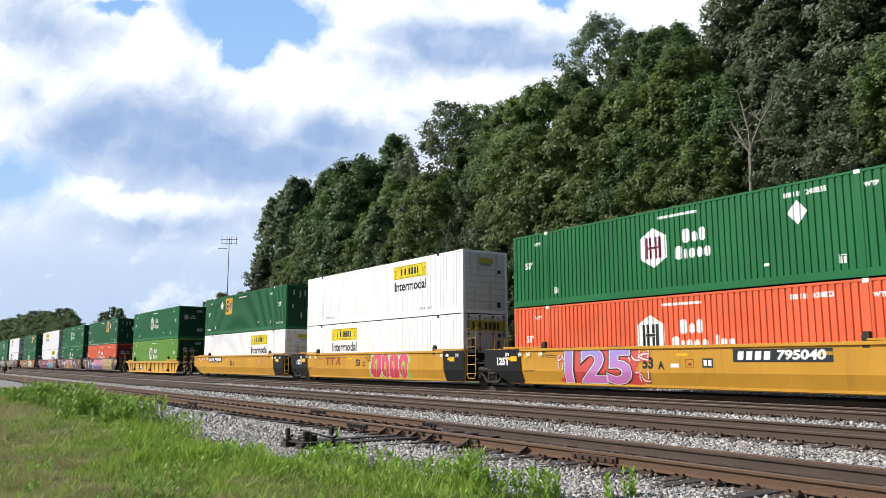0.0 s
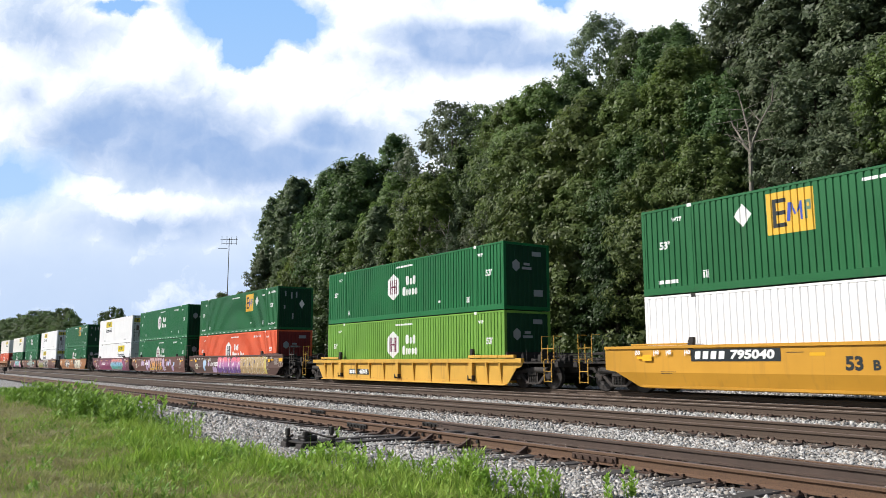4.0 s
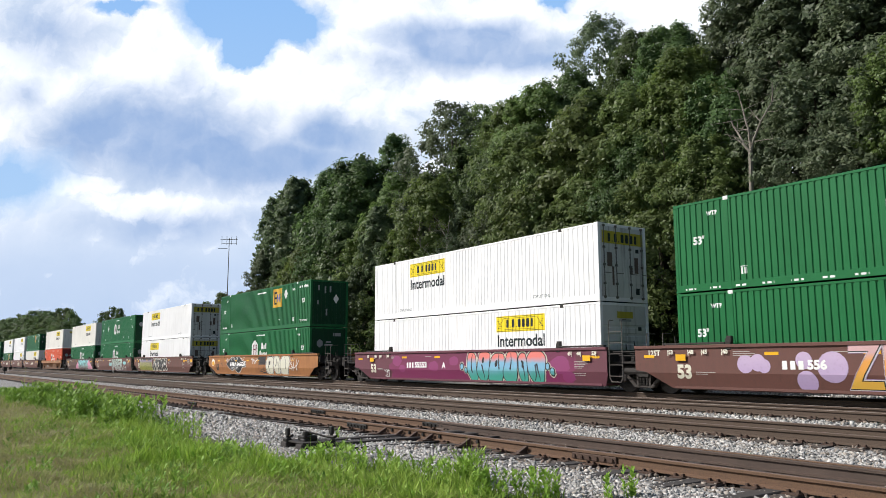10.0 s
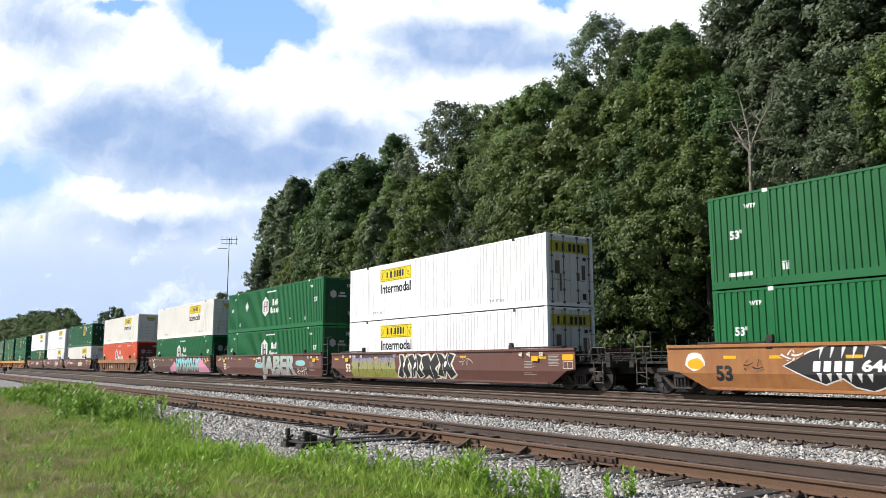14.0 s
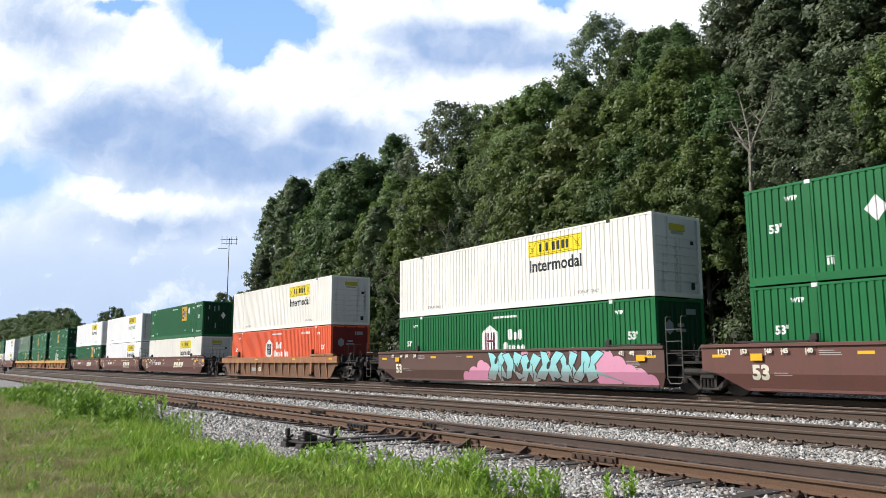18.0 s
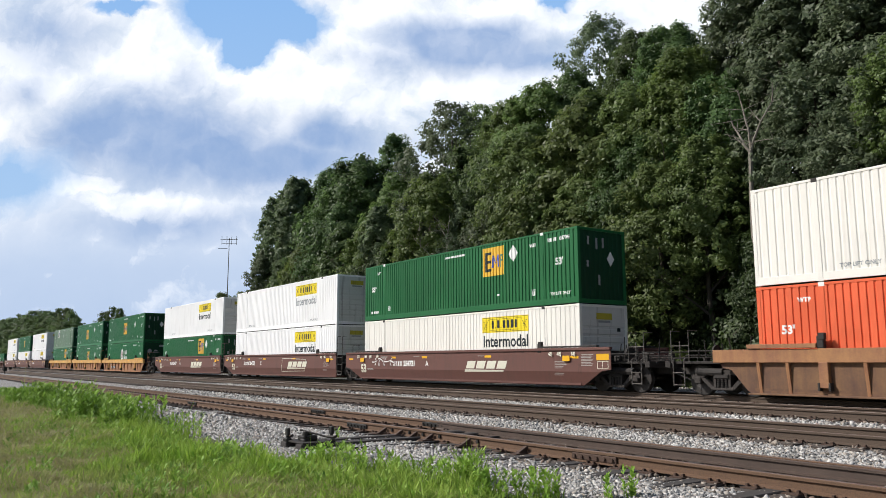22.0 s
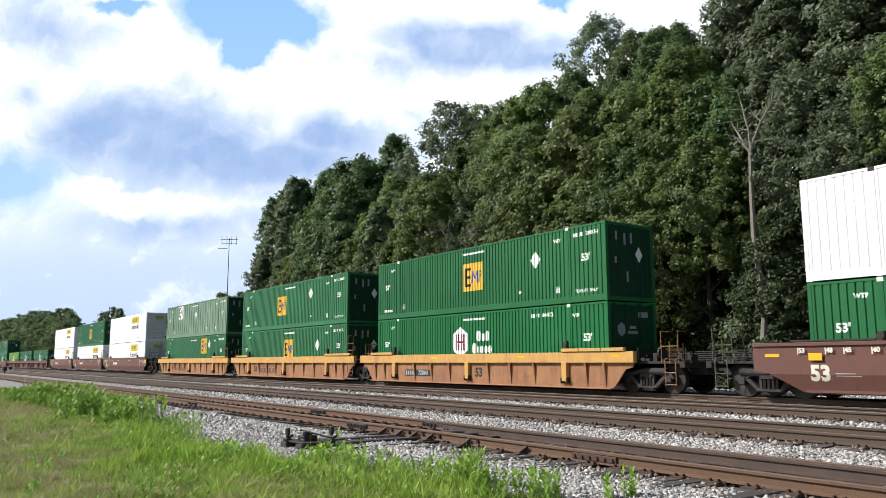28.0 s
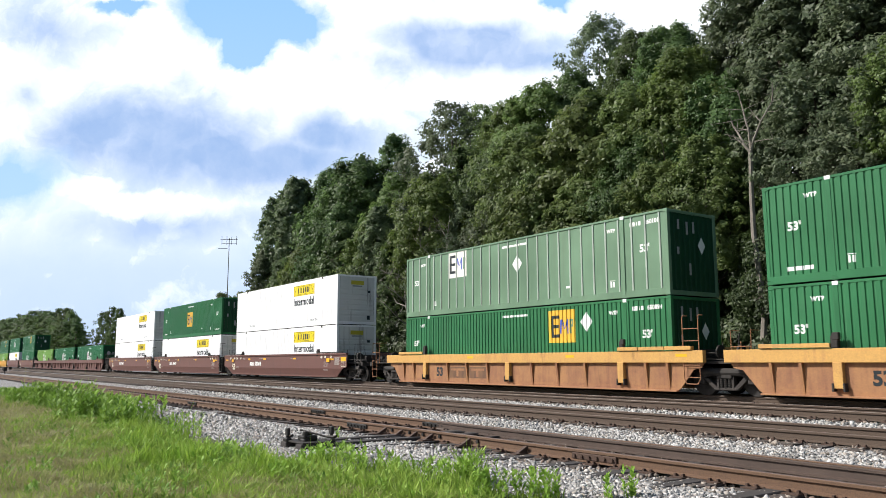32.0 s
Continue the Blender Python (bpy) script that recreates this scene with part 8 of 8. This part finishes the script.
def sward(name, areas, material, label, seed, clump=0.0, side_lo=-9.0, side_hi=0.0):
    rng = np.random.default_rng(seed)
    vs, fs, base = [], [], 0
    for x0, x1, y0, y1, per, height, width, lean in areas:
        n = int((x1 - x0) * (y1 - y0) * per)
        x, y = rng.uniform(x0, x1, n), rng.uniform(y0, y1, n)
        keep = y < grass_limit(x) + side_hi
        if side_lo > -9.0:
            keep &= y > grass_limit(x) + side_lo + 0.5 * np.sin(x * 0.9) + rng.normal(0, 0.25, n)
        if clump:
            keep &= (y / np.abs(x) < 0.205 + 0.05 * np.sin(x * 1.7)) | ((x > -10.2) & (np.sin(x * 5.0) > -0.3) & (y < 4.6))
            keep &= (np.sin(x * 1.9 + 2 * np.sin(y * 1.3)) + np.sin(y * 2.3 + x * 0.7) + rng.normal(0, 0.4, n)) > clump
        x, y = x[keep], y[keep]
        v, f = blades(x, y, height, width, lean, rng)
        vs.append(v)
        fs.append(f + base)
        base += len(v)
    me = raw_mesh(name, np.concatenate(vs), np.concatenate(fs))
    me.materials.append(material)
    return tagged(new(name, me), label, "grass", kind="stuff")


sward("meadow_grass", [(-16, -6.4, 0.6, 6.2, 1350, 0.105, 0.006, 1.0), (-30, -16, 1.2, 7.2, 460, 0.125, 0.010, 1.0), (-62, -30, 2.6, 8.0, 130, 0.17, 0.018, 0.9)], GRASS, "sunlit green meadow grass beside the ballast", 21)
sward("fresh_grass", [(-16, -6.4, 2.0, 6.0, 800, 0.125, 0.011, 1.1), (-26, -16, 2.2, 6.0, 420, 0.145, 0.015, 1.1)], FRESH, "lush bright green grass near the ballast", 24, side_lo=-1.9)
sward("dry_grass", [(-16, -7, 0.6, 4.6, 1700, 0.115, 0.0065, 1.3), (-30, -16, 1.2, 5.2, 700, 0.14, 0.010, 1.3), (-42, -30, 2.4, 6.0, 90, 0.2, 0.014, 0.9)], STRAW, "dry straw-coloured grass in the meadow", 22, clump=-1.25)


def weed_patch(name, spots, per, size, material, label, seed):
    """Leafy weeds: short stems with pointed leaves."""
    rng = np.random.default_rng(seed)
    vs, fs, base = [], [], 0
    for cx, cy, rx, ry, n, h in spots:
        x = cx + rx * rng.normal(size=n) * 0.5
        y = cy + ry * rng.normal(size=n) * 0.5
        z0 = np.where(y > 4.9, np.interp(y, BED_Y, BED_Z), np.interp(y, gy, gz)) - 0.02
        v, f = blades(x, y, h * (0.6 + 0.6 * rng.random(n)), 0.006, 0.25, rng)
        vs.append(v)
        fs.append(f + base)
        base += len(v)
        xx, yy = np.repeat(x, per), np.repeat(y, per)
        zz = np.repeat(z0, per) + rng.uniform(0.12, 1.0, n * per) * h
        a = rng.uniform(0, 2 * np.pi, n * per)
        s = size * rng.uniform(0.6, 1.4, n * per)
        d = np.stack([np.cos(a) * 0.75, np.sin(a) * 0.75, rng.uniform(0.25, 1.15, n * per)], -1)
        side_v = np.stack([-np.sin(a), np.cos(a), np.zeros(n * per)], -1) * (s * 0.17)[:, None]
        p = np.stack([xx, yy, zz], -1)
        m = p + d * (s * 0.5)[:, None]
        t = p + d * s[:, None] - np.array([0, 0, 0.15]) * (s * 0.6)[:, None]
        q = np.stack([p, m - side_v, t, m + side_v], 1).reshape(-1, 3)
        vs.append(q)
        fs.append(np.arange(len(q)).reshape(-1, 4) + base)
        base += len(q)
    me = raw_mesh(name, np.concatenate(vs), np.concatenate(fs))
    me.materials.append(material)
    return tagged(new(name, me), label, "weeds", kind="stuff")


rw = random.Random(8)
spots = []
for i in range(46):
    x = -48 + i * 0.78 + rw.uniform(-0.4, 0.4)
    if x < -19.5:
        y = float(grass_limit(x)) - rw.uniform(0.0, 0.9)
        far_k = min(1.0, max(0.35, 1.0 - (-30 - x) / 14.0))
        spots.append((x, y, 0.8, 0.6, rw.randrange(28, 64), rw.uniform(0.35, 0.95) * far_k))
low_spots = []
for i in range(60):
    x = rw.uniform(-19.0, -7.0)
    low_spots.append((x, float(grass_limit(x)) - rw.uniform(0.0, 1.0), 0.3, 0.25, rw.randrange(3, 9), rw.uniform(0.14, 0.28)))
weed_patch("low_weeds", low_spots, 9, 0.085, LOW_WEED, "low bright green weeds among the grass", 33)
weed_patch("weed_row", spots, 15, 0.16, WEED, "tall leafy green weeds along the meadow's edge", 31)


def tuft(spots, name, material, label, seed, wide=0.0105):
    """Upright bunches of grass."""
    rng = np.random.default_rng(seed)
    vs, fs, base = [], [], 0
    for cx, cy, rx, ry, n, h in spots:
        x = cx + rx * rng.uniform(-1, 1, n)
        y = cy + ry * rng.uniform(-1, 1, n)
        v, f = blades(x, y, h * (0.6 + 0.5 * rng.random(n)), wide, 0.55, rng)
        vs.append(v)
        fs.append(f + base)
        base += len(v)
    me = raw_mesh(name, np.concatenate(vs), np.concatenate(fs))
    me.materials.append(material)
    return tagged(new(name, me), label, "grass", kind="stuff")


TUFTS, LEAFY = [], []
for i in range(150):
    x = rw.uniform(-20.0, -7.2)
    y = float(grass_limit(x)) + rw.uniform(-1.0, 0.0)
    TUFTS.append((x, y, rw.uniform(0.12, 0.35), rw.uniform(0.1, 0.25), rw.randrange(30, 80), rw.uniform(0.16, 0.32)))
for x, y, r, n, h in ((-11.3, 5.75, 0.45, 240, 0.34), (-12.3, 4.5, 0.4, 160, 0.3), (-8.35, 6.05, 0.30, 200, 0.40), (-8.2, 6.2, 0.16, 110, 0.52), (-9.2, 5.8, 0.35, 170, 0.32), (-7.3, 5.75, 0.18, 90, 0.40), (-6.95, 6.0, 0.20, 120, 0.42), (-6.75, 6.2, 0.16, 90, 0.40), (-6.35, 6.75, 0.05, 26, 0.34), (-6.25, 7.0, 0.06, 34, 0.42),
                      (-10.2, 5.7, 0.3, 150, 0.34), (-14.2, 7.35, 0.06, 14, 0.22), (-13.0, 4.95, 0.4, 130, 0.3), (-19.5, 5.5, 0.6, 200, 0.4), (-17.4, 5.1, 0.6, 200, 0.36)):
    TUFTS.append((x, y, r, r * 0.8, n // 2, h * 0.62))
    LEAFY.append((x, y, r * 1.3, r * 1.1, n // 6, h * 0.85))
for i in range(260):
    x = rw.uniform(-24.0, -7.6)
    y = rw.uniform(0.9, 4.9)
    if y > 0.10 * -x and y < float(grass_limit(x)):
        TUFTS.append((x, y, rw.uniform(0.08, 0.25), rw.uniform(0.08, 0.2), rw.randrange(14, 44), rw.uniform(0.12, 0.20)))
tuft(TUFTS, "grass_tufts", FRESH, "bright green grass tufts at the ballast's edge", 33)

weed_patch("edge_weeds", LEAFY, 16, 0.085, LOW_WEED, "leafy bright green weeds in bunches at the ballast's edge", 36)

STEMS = []
for i in range(80):
    x = rw.uniform(-22.0, -8.0)
    y = rw.uniform(1.0, 4.4)
    if 0.10 * -x < y < float(grass_limit(x)) - 0.3:
        STEMS.append((x, y, rw.uniform(0.1, 0.3), rw.uniform(0.1, 0.25), rw.randrange(6, 18), rw.uniform(0.13, 0.21)))
tuft(STEMS, "straw_stems", STRAW, "tall dry straw stems standing in the meadow", 34, 0.0065)
spots = []
for i in range(60):
    x = rw.uniform(-22.0, -8.5)
    y = rw.uniform(1.4, 4.6)
    if 0.11 * -x < y < float(grass_limit(x)):
        spots.append((x, y, 0.35, 0.3, 9, rw.uniform(0.12, 0.24)))
weed_patch("meadow_weeds", spots, 9, 0.07, WEED, "small broad-leaved weeds in the meadow", 35)

# ---- movement ----
SPEED = [(0, 11.52), (8, 11.36), (13, 11.2), (18, 11.08), (20, 10.9), (23, 10.67), (26, 10.56), (32, 10.48)]
STEP_S = 0.01
_v = np.interp(np.arange(0, 32.0 + STEP_S / 2, STEP_S), [a for a, b in SPEED], [b for a, b in SPEED])
RUN = np.concatenate([[0.0], np.cumsum((_v[1:] + _v[:-1]) / 2 * STEP_S)])


def run_at(t):
    """How far the train has come at t seconds."""
    return float(np.interp(t, np.arange(len(RUN)) * STEP_S, RUN))


def motions():
    times = [float(t) for t in range(0, 33)]
    for ob in cars + loads:
        p = ob.matrix_basis.translation.copy()
        walk(ob, [(t, pose(p.x + run_at(t), p.y, p.z)) for t in times])
    # wheels roll while they are near the camera
    fine = [n / FPS for n in range(0, 32 * FPS + 1)]
    for w, ax, x0 in WHEELS:
        near = [t for t in fine if -62.0 < x0 + run_at(t) < -3.0]
        if len(near) < 2:
            continue
        base = run_at(near[0])
        rows = [(t, pose(ax, 0, 0.48, 0, math.degrees((run_at(t) - base) / 0.48), 0)) for t in near]
        if near[0] > 0:
            rows.insert(0, (0.0, rows[0][1]))
        if near[-1] < 32.0:
            rows.append((32.0, rows[-1][1]))
        walk(w, rows)


motions()
